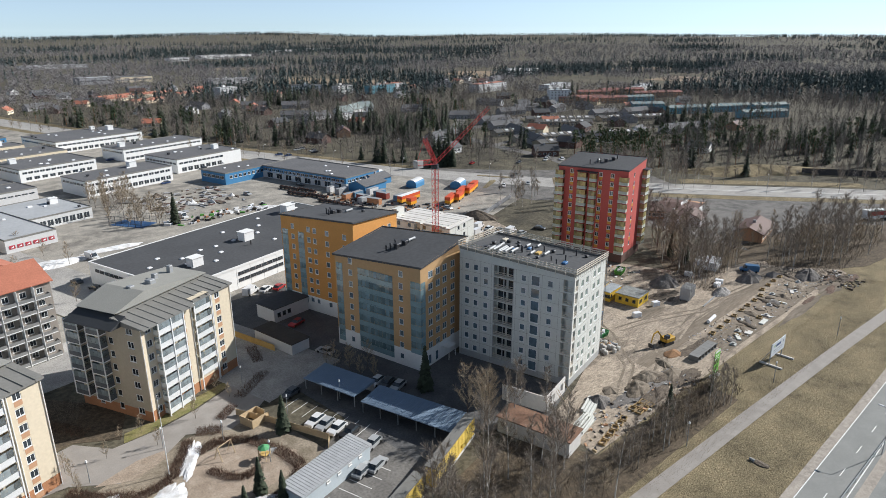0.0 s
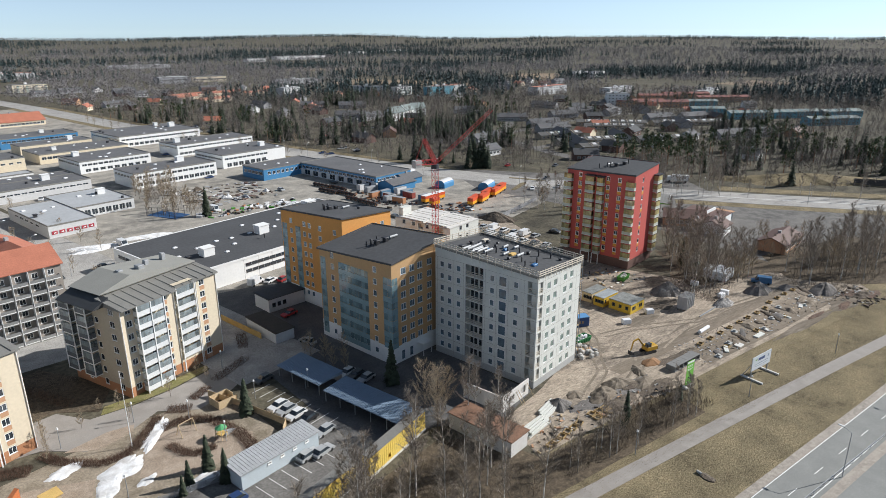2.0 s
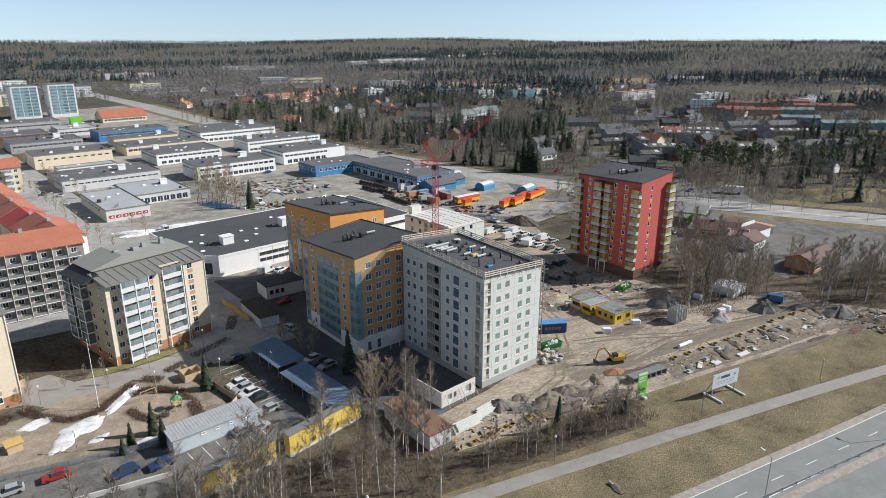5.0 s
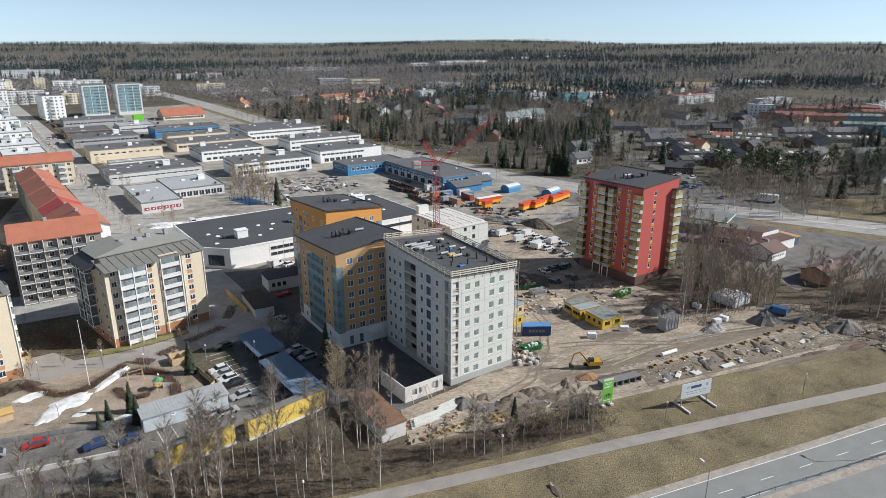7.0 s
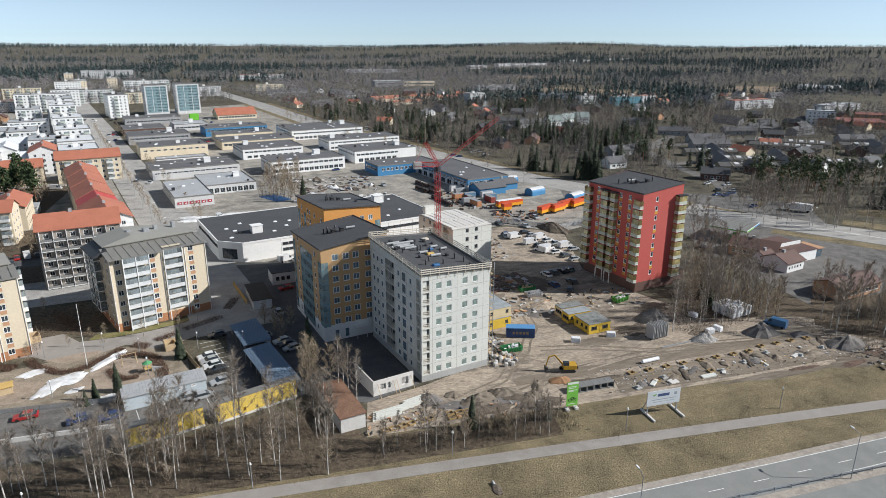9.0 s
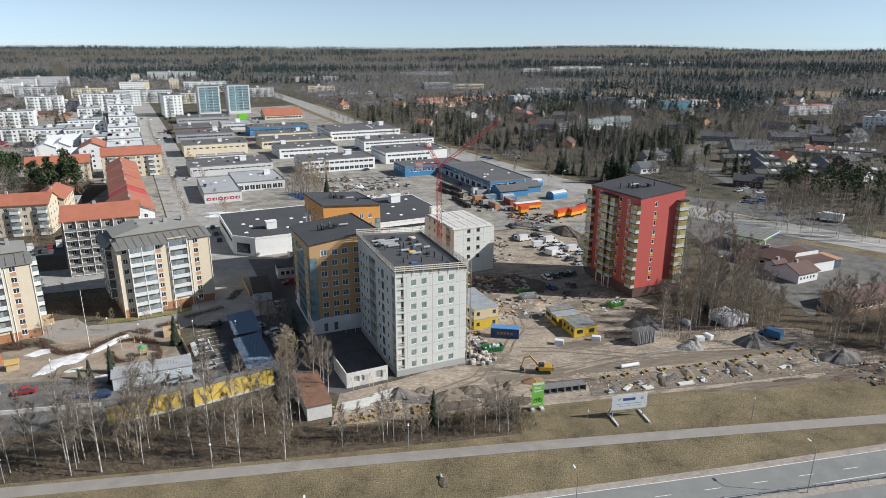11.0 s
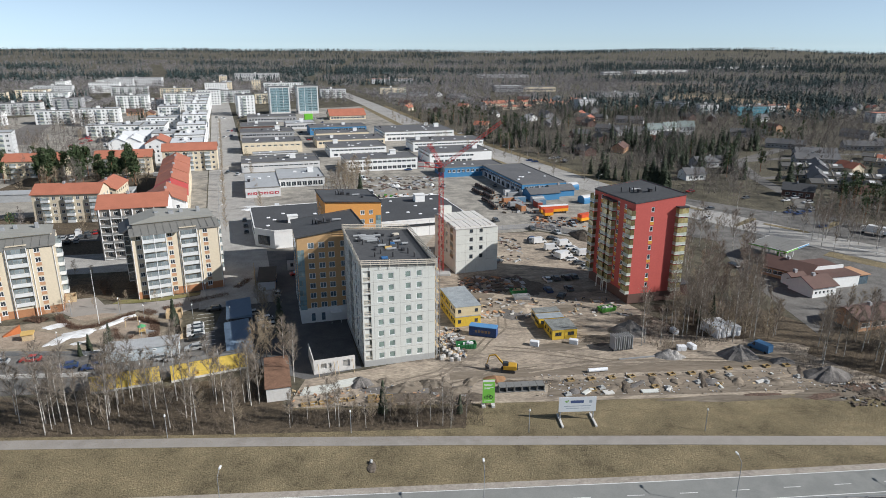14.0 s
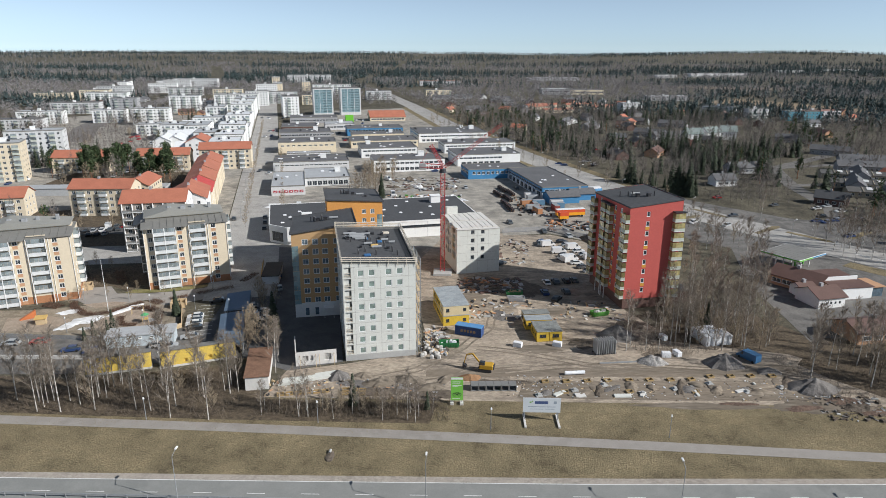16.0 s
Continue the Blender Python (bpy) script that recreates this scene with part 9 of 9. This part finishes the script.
for a, b in (((0.75, 2.2), (1.1, 2.8)), ((1.1, 2.8), (1.6, 2.75)), ((1.6, 2.75), (1.75, 2.2)), ((0.95, 2.5), (1.3, 2.2)), ((1.3, 2.2), (1.6, 2.75))):
    m.tube((a[0], -0.05, a[1]), (b[0], -0.05, b[1]), 0.05, n=4)
part("emblem_frame", m, M_DKMETAL, gs)
m = Mesh()
for z, w_ in ((5.1, 1.8), (4.8, 1.5), (4.3, 1.9), (4.1, 1.2), (1.3, 1.6)):
    m.box(0.3, -0.05, z, 0.3 + w_, -0.042, z + 0.12)
part("print_bar", m, M_FRAME, gs)
for x in (0.2, 2.2):
    m = Mesh()
    m.box(x, 0.04, 0, x + 0.1, 0.14, 6.0)
    part("post", m, M_METAL, gs)
    m = Mesh()
    m.box(x - 0.3, -0.5, 0, x + 0.4, 0.6, 0.45)
    part("ballast_block", m, M_CONCW, gs)

# culvert boxes, wall panels, wrapped pallets
m = Mesh()
m.box(0, 0, 0, 1.6, 2.2, 0.12)
m.box(0, 0, 0.12, 0.12, 2.2, 1.3)
m.box(1.48, 0, 0.12, 1.6, 2.2, 1.3)
m.box(0.12, 0, 1.2, 1.48, 2.2, 1.3)
cb = m.data("culvert_box", [mat("wet_concrete", (0.2, 0.2, 0.195), 0.8, var=0.1)])
for k in range(6):
    for j in range(1):
        solo("culvert_box", cb, None, pose(128.2 + 1.65 * k, 58.4 + 0.1 * k + 0.0 * j, 0.06 + 1.32 * j, 0, 0, 3), "grey precast culvert box stacked in a row", "culvert box", "culvert boxes")
pr = thing("panel_rack", pose(158.6, 76.8, 0.08, 0, 0, 12), "steel rack holding upright grey wall panels", "panel rack")
for k in range(9):
    m = Mesh()
    m.box(0.58 * k, 0.1 * (k % 2), 0.2, 0.58 * k + 0.1, 2.7 + 0.1 * (k % 2), 3.7)
    part("wall_panel", m, M_CONC2 if k % 3 else M_MGREY, pr)
m = Mesh()
m.box(-0.3, 0.4, 0, 5.2, 0.7, 0.2)
m.box(-0.3, 2.2, 0, 5.2, 2.5, 0.2)
part("base_frame", m, M_DKMETAL, pr)
m = Mesh()
m.bevbox(0, 0, 0, 1.3, 2.2, 1.25, 0.08)
wp = m.data("wrapped_pallet", [M_TARP])
for k in range(5):
    for j in range(3):
        for z in range(2):
            if not (z and k == 4 and j == 2):
                solo("wrapped_pallet", wp, None, pose(186.6 + 1.45 * k - 0.5 * j, 83.2 + 2.3 * j + 0.35 * k, 0.05 + 1.27 * z, 0, 0, 13 + cr.uniform(-2, 2)), "white plastic-wrapped pallet of blocks", "pallet", "wrapped pallets")
for x, y in ((177, 86), (176.2, 76.6), (177.8, 76.8), (140.6, 80.2), (150.5, 80.8)):
    solo("wrapped_pallet", wp, None, pose(x, y, 0.05, 0, 0, cr.uniform(0, 90)), "white plastic-wrapped pallet of blocks", "pallet", "wrapped pallets")
m = Mesh()
m.tube((0, 0, 0.5), (4.6, 0.3, 0.5), 0.45, n=12)
solo("wrapped_roll", m, M_TARP, pose(149.5, 66.8, 0.04, 0, 0, 4), "white wrapped roll lying on gravel", "roll")
m = Mesh()
m.box(0, 0, 0, 9, 0.25, 0.3)
solo("steel_beam", m, M_METAL, pose(158.5, 72.6, 0.06, 0, 0, 8), "long pale steel beam on the ground", "beam")

# loose building waste and sacks
def litter(name, region, n, mats, label, seed, lo, hi, top=0.4):
    rs = np.random.RandomState(seed)
    me = Mesh()
    for _ in range(n):
        x, y = rs.uniform(region[0], region[2]), rs.uniform(region[1], region[3])
        L, W, H = rs.uniform(lo, hi), rs.uniform(lo, hi) * 0.4, rs.uniform(0.03, top)
        a = rs.rand() * 3.14
        c, s = math.cos(a), math.sin(a)
        o = [(x + c * p - s * q, y + s * p + c * q) for p, q in ((-L / 2, -W / 2), (L / 2, -W / 2), (L / 2, W / 2), (-L / 2, W / 2))]
        t = rs.uniform(0, 0.2)
        me.prism(o, 0.03, (0.05 + H, 0.05 + H + t, 0.05 + H, 0.05 + H), int(rs.randint(len(mats))))
    return solo(name, me, mats, label=label, category="debris", kind="stuff")


MIX = [M_TIMBER, M_CONC2, M_MUD, M_MGREY, M_CONCW, M_RUSTPALE, M_DKMETAL]
litter("loose_debris", (116.5, 76, 122.5, 92), 150, MIX, "boards, sacks and offcuts strewn by the grey block", 1, 0.4, 1.8)
litter("loose_debris", (136, 56.5, 208, 66), 420, [M_TIMBER, M_CONCW, M_TARP, M_CONC2, M_MGREY, M_MUD, M_MUD, M_LANE, M_SOIL], "boards, stones and waste strewn over the foundations", 2, 0.12, 0.8, 0.12)
litter("loose_debris", (124, 118, 144, 131), 170, [M_RUST, M_MUD, M_BROWNROOF, M_DKMETAL, M_MUD, M_MGREY], "planks and steel strewn before the concrete shell", 3, 0.6, 3.4)
litter("loose_debris", (126, 98, 146, 112), 110, MIX, "timber and scrap strewn on pale soil", 4, 0.4, 2.0)
litter("loose_debris", (150, 98, 170, 112), 70, MIX, "scrap strewn below the red tower", 5, 0.3, 1.4)
litter("loose_debris", (138, 146, 150, 176), 70, [M_MUD, M_CONC2, M_MGREY, M_BROWNROOF, M_DKMETAL], "materials stored at the site's edge", 6, 0.5, 2.0)
litter("loose_debris", (84, 54, 122, 62), 150, MIX, "stones and boards strewn near the garages", 7, 0.2, 0.9)
litter("loose_debris", (200, 50, 214, 60), 120, [M_MUD, M_MUD, M_GRAVEL, M_CONC2], "roots and stone waste at the site's end", 8, 0.3, 1.4)
rs = np.random.RandomState(12)
sacks = Mesh()
sacks.bevbox(-0.45, -0.45, 0, 0.45, 0.45, 0.85, 0.16)
sk = sacks.data("bulk_sack", [mat("dusty_sack", (0.5, 0.48, 0.45), 0.8, var=0.15)])
for k in range(15):
    solo("bulk_sack", sk, None, pose(116.4 + rs.uniform(0, 4.6) + 0.05 * k * 0.1, 73.6 + rs.uniform(0, 6.5), 0.06, 0, 0, rs.uniform(0, 90)), "white bulk sack on soil by the grey block", "sack", "bulk sacks")

# scaffold on the grey block
sc = thing("scaffold", grey_pose, "steel scaffold with timber decks on the grey block", "scaffold")
pm = Mesh()
pm.tube((0, 0, 0), (0, 0, 24.5), 0.08, n=5)
pm = pm.data("standard", [M_METAL])
dm = Mesh()
dm.box(0, 0, 0, 0.75, 10.2, 0.06)
dm = dm.data("deck", [M_TIMBER])
rm_ = Mesh()
rm_.box(0, 0, 0, 0.05, 10.2, 0.1)
rm_ = rm_.data("rail", [M_TIMBER])
for k in range(6):
    for x in (GW + 0.35, GW + 1.2):
        part("standard", pm, None, sc, at=Matrix.Translation((x, 0.1 + 2.0 * k, -0.2)))
for k in range(1, 9):
    part("deck", dm, None, sc, at=Matrix.Translation((GW + 0.4, 0.05, FLOOR * k - 0.4)))
    part("rail", rm_, None, sc, at=Matrix.Translation((GW + 1.2, 0.05, FLOOR * k + 0.6)))
    part("rail", rm_, None, sc, at=Matrix.Translation((GW + 1.2, 0.05, FLOOR * k + 0.15)))

# tower crane with a raised jib
cr_ = thing("tower_crane", pose(118.9, 135.8, 0.05), "red lattice tower crane with raised jib", "crane")


def lattice(a, b, w, bay, r=0.07):
    """Square lattice girder between two points."""
    a, b = Vector(a), Vector(b)
    d = (b - a)
    n = max(1, int(d.length / bay))
    d.normalize()
    s = d.cross(Vector((0.01, 0.3, 1) if abs(d.z) < 0.9 else (1, 0.2, 0))).normalized()
    t = d.cross(s)
    m = Mesh()
    L = (b - a).length
    cs = [s * w / 2 + t * w / 2, -s * w / 2 + t * w / 2, -s * w / 2 - t * w / 2, s * w / 2 - t * w / 2]
    for c in cs:
        m.tube(a + c, b + c, r, n=4)
    for k in range(n):
        p, q = a + d * (L * k / n), a + d * (L * (k + 1) / n)
        for i in range(4):
            j = (i + 1) % 4
            m.tube(p + cs[i], q + cs[j] if k % 2 else q + cs[j], r * 0.6, n=3, caps=False)
            m.tube(p + cs[i], p + cs[j], r * 0.6, n=3, caps=False)
    return m


part("mast", lattice((0, 0, 0), (0, 0, 33.4), 1.3, 1.7, 0.07), M_CRANE, cr_)
m = Mesh()
m.tube((0, 0, 33.4), (0, 0, 34.6), 1.2, 1.0, 10)
part("slewing_ring", m, M_DKMETAL, cr_)
part("jib", lattice((0.6, 0, 35.2), (18.0, -3.0, 49.0), 0.8, 1.5, 0.045), M_CRANE, cr_)
part("counter_jib", lattice((0, 0, 35.2), (-7.2, -0.5, 35.8), 1.3, 1.5, 0.08), M_CRANE, cr_)
part("a_frame", lattice((0.2, 0, 35.0), (-3.8, 0, 42.0), 0.9, 1.3, 0.07), M_CRANE, cr_)
m = Mesh()
m.tube((-3.8, 0, 42.0), (-7.0, -0.5, 36.0), 0.05, n=4)
part("back_stay", m, M_CRANE, cr_)
m = Mesh()
m.tube((-3.8, 0, 42.0), (17.6, -3.0, 49.0), 0.04, n=4)
part("luffing_rope", m, M_DKMETAL, cr_)
m = Mesh()
m.bevbox(-7.4, -1.2, 34.4, -5.2, 0.8, 36.4, 0.1)
part("counterweight", m, M_CONC2, cr_)
m = Mesh()
m.bevbox(-3, -3, -0.05, 3, 3, 0.7, 0.15)
part("base_block", m, M_CONC2, cr_)

# ---- the depot beyond ----
sheet("depot_yard", [(141, 182), (160, 186), (178, 172), (214, 186), (226, 204), (210, 240), (190, 286), (150, 292), (140, 240)], 0.042, M_YARD, "dusty depot yard of packed soil and asphalt", "yard")
sheet("site_soil", [(150, 84), (172, 82), (178, 92), (172, 106), (166, 130), (178, 170), (160, 184), (140, 182), (146, 136)], 0.046, M_SOIL, "packed pale soil where cars park", "soil")
fence("steel_fence", [(141, 186), (160, 190), (178, 175), (209.8, 188.6)], 2.0, M_MGREY, "dark steel mesh fence round the depot", 0.12, 0.1)
M_TRUCKRED = mat("circus_red", (0.6, 0.09, 0.03), 0.5, var=0.05)
M_TRUCKYEL = mat("trailer_amber", (0.75, 0.33, 0.02), 0.5, var=0.05)
for x, y, a, L, c1 in ((166, 211, 14, 13, 0), (180.0, 196.0, 30, 9, 1), (186.5, 197.5, 30, 8, 1), (192, 202, 30, 10, 0), (198.5, 203.5, 30, 9, 1), (205, 207.5, 30, 8, 0), (166.5, 205.5, 14, 4, 1)):
    t = thing("trailer", pose(x, y, 0.07, 0, 0, a), "red and amber box trailer parked in the depot", "trailer", "depot trailers")
    m = Mesh()
    m.box(0, 0, 0.9, L, 2.5, 2.2)
    part("lower_body", m, M_TRUCKYEL, t)
    m = Mesh()
    m.box(0, 0, 2.2, L, 2.5, 3.5)
    part("upper_body", m, M_TRUCKRED if c1 == 0 or L < 10 else M_TRUCKYEL, t)
    m = Mesh()
    m.box(-0.05, -0.05, 3.5, L + 0.05, 2.55, 3.62)
    part("roof", m, M_FRAME if L > 12 else M_TRUCKRED, t)
    for u in (0.8, L - 1.8):
        for v in (0.1, 2.2):
            m = Mesh()
            m.tube((u + 0.5, v, 0.48), (u + 0.5, v + 0.22, 0.48), 0.48, n=10)
            part("wheel", m, M_TYRE, t)
for x, y, a in ((189.0, 233.0, 24), (203, 217.5, 30), (186, 262, 20)):
    t = thing("storage_tent", pose(x, y, 0.07, 0, 0, a), "blue arched storage tent with white roof", "tent", "storage tents")
    m = Mesh()
    n = 10
    prof = [(2.6 * math.cos(math.pi * k / n), 1.6 + 2.0 * math.sin(math.pi * k / n)) for k in range(n + 1)]
    for k in range(n):
        m.face([(0, prof[k][0], prof[k][1]), (9, prof[k][0], prof[k][1]), (9, prof[k + 1][0], prof[k + 1][1]), (0, prof[k + 1][0], prof[k + 1][1])], 0 if 2 < k < 8 else 1)
    for u in (0, 9):
        m.face([(u, p[0], p[1]) for p in prof] + [(u, -2.6, 0), (u, 2.6, 0)], 1)
    for y_ in (-2.6, 2.6):
        m.face([(0, y_, 0), (9, y_, 0), (9, y_, 1.6), (0, y_, 1.6)], 1)
    part("cover", m, [M_LGREY, M_BLUE], t)
M_CRATES = (mat("freight_blue", (0.1, 0.2, 0.3), 0.6, var=0.15), mat("freight_red", (0.3, 0.07, 0.05), 0.6, var=0.15), M_METAL, M_RUST, M_LGREY)
for k, (x, y, c) in enumerate(((157.5, 233.5, 0), (160.1, 225.8, 1), (154.0, 223.4, 2), (166.1, 228.5, 0), (155.8, 243.5, 2), (152.3, 232.9, 3), (168.9, 223.2, 1), (155.3, 249.8, 4), (166.1, 234.1, 4), (167.7, 216.1, 0), (160.4, 217.6, 3))):
    q = thing("freight_box", pose(x, y, 0.06, 0, 0, 14.5 + cr.choice((0, 0, 90)) + cr.uniform(-4, 4)), ("blue-grey", "dull red", "galvanised", "rusty", "pale grey")[c] + " steel storage box in the depot yard", "storage box", "depot storage boxes")
    m = Mesh()
    m.bevbox(0, 0, 0.12, 6.0, 2.4, 2.6, 0.06)
    part("body", m, M_CRATES[c], q)
    m = Mesh()
    m.box(0.1, 0.1, 2.6, 5.9, 2.3, 2.68)
    part("roof", m, M_METAL, q)
for x, y in ((147.1, 263.2), (150.6, 254.1), (144.4, 251.1), (148.6, 241.6), (147.2, 229.6), (148.1, 221.2)):
    q = thing("stock_rack", pose(x, y, 0.06, 0, 0, 105 + cr.uniform(-3, 3)), "long dark rack stacked with steel sections", "rack", "steel racks")
    for u in range(5):
        m = Mesh()
        m.box(2.6 * u, 0, 0, 2.6 * u + 0.12, 1.8, 1.8)
        part("upright", m, M_DKMETAL, q)
    for v in range(6):
        m = Mesh()
        m.box(-0.6 + 0.3 * (v % 3), 0.2 + 0.28 * v, 0.35 + 0.22 * (v % 4), 10.8 + 0.4 * (v % 2), 0.42 + 0.28 * v, 0.75 + 0.3 * (v % 4))
        part("steel_section", m, (M_RUST, M_DKMETAL, M_METAL, M_BROWNROOF)[v % 4], q)
litter("depot_goods", (150, 214, 164, 250), 90, [M_DKMETAL, M_METAL, M_MUD, M_RUST, M_MGREY, M_BROWNROOF], "crates and machine parts in the depot", 14, 0.6, 2.4, 0.9)
litter("depot_goods", (160, 190, 180, 206), 90, [M_RUST, M_METAL, M_DKMETAL, M_MGREY, M_RUST], "pallets and metal stock in the depot", 15, 0.6, 2.4, 0.9)
litter("yard_goods", (84, 262, 122, 300), 170, [M_LGREY, M_MGREY, M_BROWNROOF, M_MUD, M_METAL, M_DKMETAL, M_MUD], "heaps of building goods in the storage yard", 16, 0.8, 4.0)
for k in range(10):
    heap("goods_mound", cr.uniform(86, 120), cr.uniform(264, 300), cr.uniform(1.5, 3.5), cr.uniform(1, 2), cr.uniform(0.8, 1.8), cr.choice((M_LGREY, M_MUD, M_MUD, M_GRAVEL)), "covered heap of goods in the storage yard", 90 + k, cr.uniform(0, 180), 14)

# ---- filling station and low shops ----
M_STGREEN = mat("station_green", (0.15, 0.45, 0.06), 0.5)
sheet("station_yard", [(214, 80), (262, 60), (338, 78), (268, 158), (246, 190), (226, 172), (216, 130)], 0.045, M_WORN, "worn grey asphalt of a filling station", "yard")
band("verge_island", [(326, 70), (308, 92), (284, 120), (258, 152)], 3.4, 0.076, M_GRASS, "dry grass strip beside the main street", "grass")
band("verge_island", [(350, 92), (333, 112), (309, 140), (296, 156)], 4.5, 0.076, M_GRASS, "dry grass strip along the far kerb", "grass")
for k_ in range(2):
    band("median_line", [(336 - 0.6 * k_, 80), (319 - 0.6 * k_, 101), (295 - 0.6 * k_, 129), (268 - 0.6 * k_, 164)], 0.12, 0.078, M_PAINT, "white painted centre line", "marking")
fs = thing("filling_station", pose(235.0, 138.5, 0.05, 0, 0, 35), "filling station canopy with green edge on slim columns", "filling station")
m = Mesh()
m.box(0, 0, 4.6, 16, 13.6, 5.2)
part("canopy", m, M_FRAME, fs)
for u in range(8):
    m = Mesh()
    m.box(0.2 + 1.96 * u, 0.2, 5.2, 2.06 + 1.96 * u, 13.4, 5.26)
    part("canopy_sheet", m, M_GREYROOF, fs)
for nm, q in (("green", (-0.06, -0.06, 4.7, 8, 0.0, 5.1)), ("green", (-0.06, 0.0, 4.7, 0.0, 13.6, 5.1)), ("blue", (8.0, -0.06, 4.7, 16.06, 0.0, 5.1))):
    m = Mesh()
    m.box(*q)
    part("fascia", m, M_STGREEN if nm == "green" else M_BLUE, fs)
for x in (3, 8, 13):
    for y in (3.5, 9.5):
        m = Mesh()
        m.box(x, y, 0, x + 0.35, y + 0.35, 4.6)
        part("column", m, M_FRAME, fs)
    m = Mesh()
    m.bevbox(x + 0.9, 6.0, 0, x + 1.6, 7.2, 1.7, 0.08)
    part("fuel_pump", m, M_SKIP, fs)
gable("restaurant", pose(222.6, 132.0, 0, 0, 0, -52), 15, 11, 3.2, 5.4, M_RUSTPALE, M_BROWNROOF, "brown brick roadside restaurant with brown roof", "restaurant", {"front": ribbon(15, 1.0, 2.4)})
gable("snack_bar", pose(226.4, 118.6, 0, 0, 0, 12), 5, 5, 2.8, 4.0, M_WHITE, M_BROWNROOF, "small white outbuilding with brown pitched roof", "shop", {"front": [(1.2, 3.6, 0.3, 2.3, 0)]})
rs_ = shed("shop", 236.0, 117.0, 12, 12, 15, 3.6, M_WHITE, M_BROWNROOF, "long white shop with flat brown roof", 0.4, "shop")
m = Mesh()
m.box(0.4, 6.0, 3.8, 11.6, 6.5, 5.0)
part("roof_screen", m, M_FRAME, rs_)
m = Mesh()
m.box(12.0, 1.0, 0, 16.5, 8.0, 3.0)
m.box(12.0, 0.6, 3.0, 17.0, 8.4, 3.25, 1)
part("glazed_porch", m, [M_SKYGLASS, M_RUSTPALE], rs_)
gable("shop", pose(227.2, 109.6, 0, 0, 0, 16), 9, 9, 3.2, 5.2, M_WHITE, M_BROWNROOF, "white roadside shop with brown pitched roof", "shop", {"front": [(0.8 + 1.5 * k_, 1.7 + 1.5 * k_, 1.0, 2.0, 0) for k_ in range(5)], "right": [(1.0, 2.0, 1.0, 2.0), (3.0, 4.0, 1.0, 2.0)]})
gable("restaurant", pose(225.0, 86.0, 0, 0, 0, 12), 18, 9, 3.2, 5.0, M_RUSTPALE, M_BROWNROOF, "low brick building with brown pitched roof", "shop", {"front": ribbon(18, 1.0, 2.3)})
bd = thing("trailer_billboard", pose(282, 71, 0, 0, 0, -30), "white lorry trailer used as a red billboard", "billboard")
m = Mesh()
m.box(0, 0, 1.2, 12, 2.4, 4.4)
part("body", m, M_FRAME, bd)
m = Mesh()
m.box(0.6, -0.04, 2.2, 11.4, 0.0, 3.8)
part("print", m, mat("poster_red", (0.45, 0.04, 0.04), 0.6), bd)
for u in (1.5, 9.5):
    m = Mesh()
    m.tube((u, 0.1, 0.6), (u, 2.3, 0.6), 0.6, n=10)
    part("wheel", m, M_TYRE, bd)
lk = thing("lorry", pose(296, 172, 0.07, 0, 0, 128), "white box lorry on the main street", "lorry")
m = Mesh()
m.box(0, 0, 1.0, 8, 2.5, 3.6)
part("box_body", m, M_FRAME, lk)
m = Mesh()
m.bevbox(8.2, 0.1, 0.6, 10.2, 2.4, 2.9, 0.2)
part("cab", m, M_FRAME, lk)
for u in (1.5, 9.0):
    m = Mesh()
    m.tube((u, 0.1, 0.5), (u, 2.4, 0.5), 0.5, n=10)
    part("wheel", m, M_TYRE, lk)
heap("grass_bank", 343, 141, 44, 12, 4.2, M_GRASS, "long dry grass bank beside the main street", 88, -37, 40, category="bank", rough=0.1)
fence("noise_barrier", [(356, 122), (374, 97), (394, 72)], 3.2, M_DKFRAME, "dark boarded noise barrier above the street", 0.5, 0.02)

# caged blue ball court beside the shop
ct_ = thing("ball_court", pose(64.5, 262.0, 0.05, 0, 0, -58), "blue ball court behind tall dark mesh posts", "ball court")
m = Mesh()
m.box(0, 0, 0, 15, 8, 0.06)
part("court_floor", m, mat("court_blue", (0.04, 0.11, 0.25), 0.7, var=0.12), ct_)
for k in range(6):
    for v in (0.0, 8.0):
        m = Mesh()
        m.box(3.0 * k - 0.06, v - 0.06, 0, 3.0 * k + 0.06, v + 0.06, 3.6)
        part("post", m, M_DKFRAME, ct_)
for v in (0.0, 8.0):
    for z in (1.2, 3.5):
        m = Mesh()
        m.box(0, v - 0.04, z, 15, v + 0.04, z + 0.08)
        part("rail", m, M_DKFRAME, ct_)
# stored goods and parked machines along the yard's edge
litter("yard_goods", (80, 243, 124, 254), 120, [M_LGREY, M_MGREY, M_RUST, M_MUD, M_DKMETAL, M_SKIP, M_TARP], "goods and scrap along the yard's edge", 17, 0.6, 2.6, 0.9)
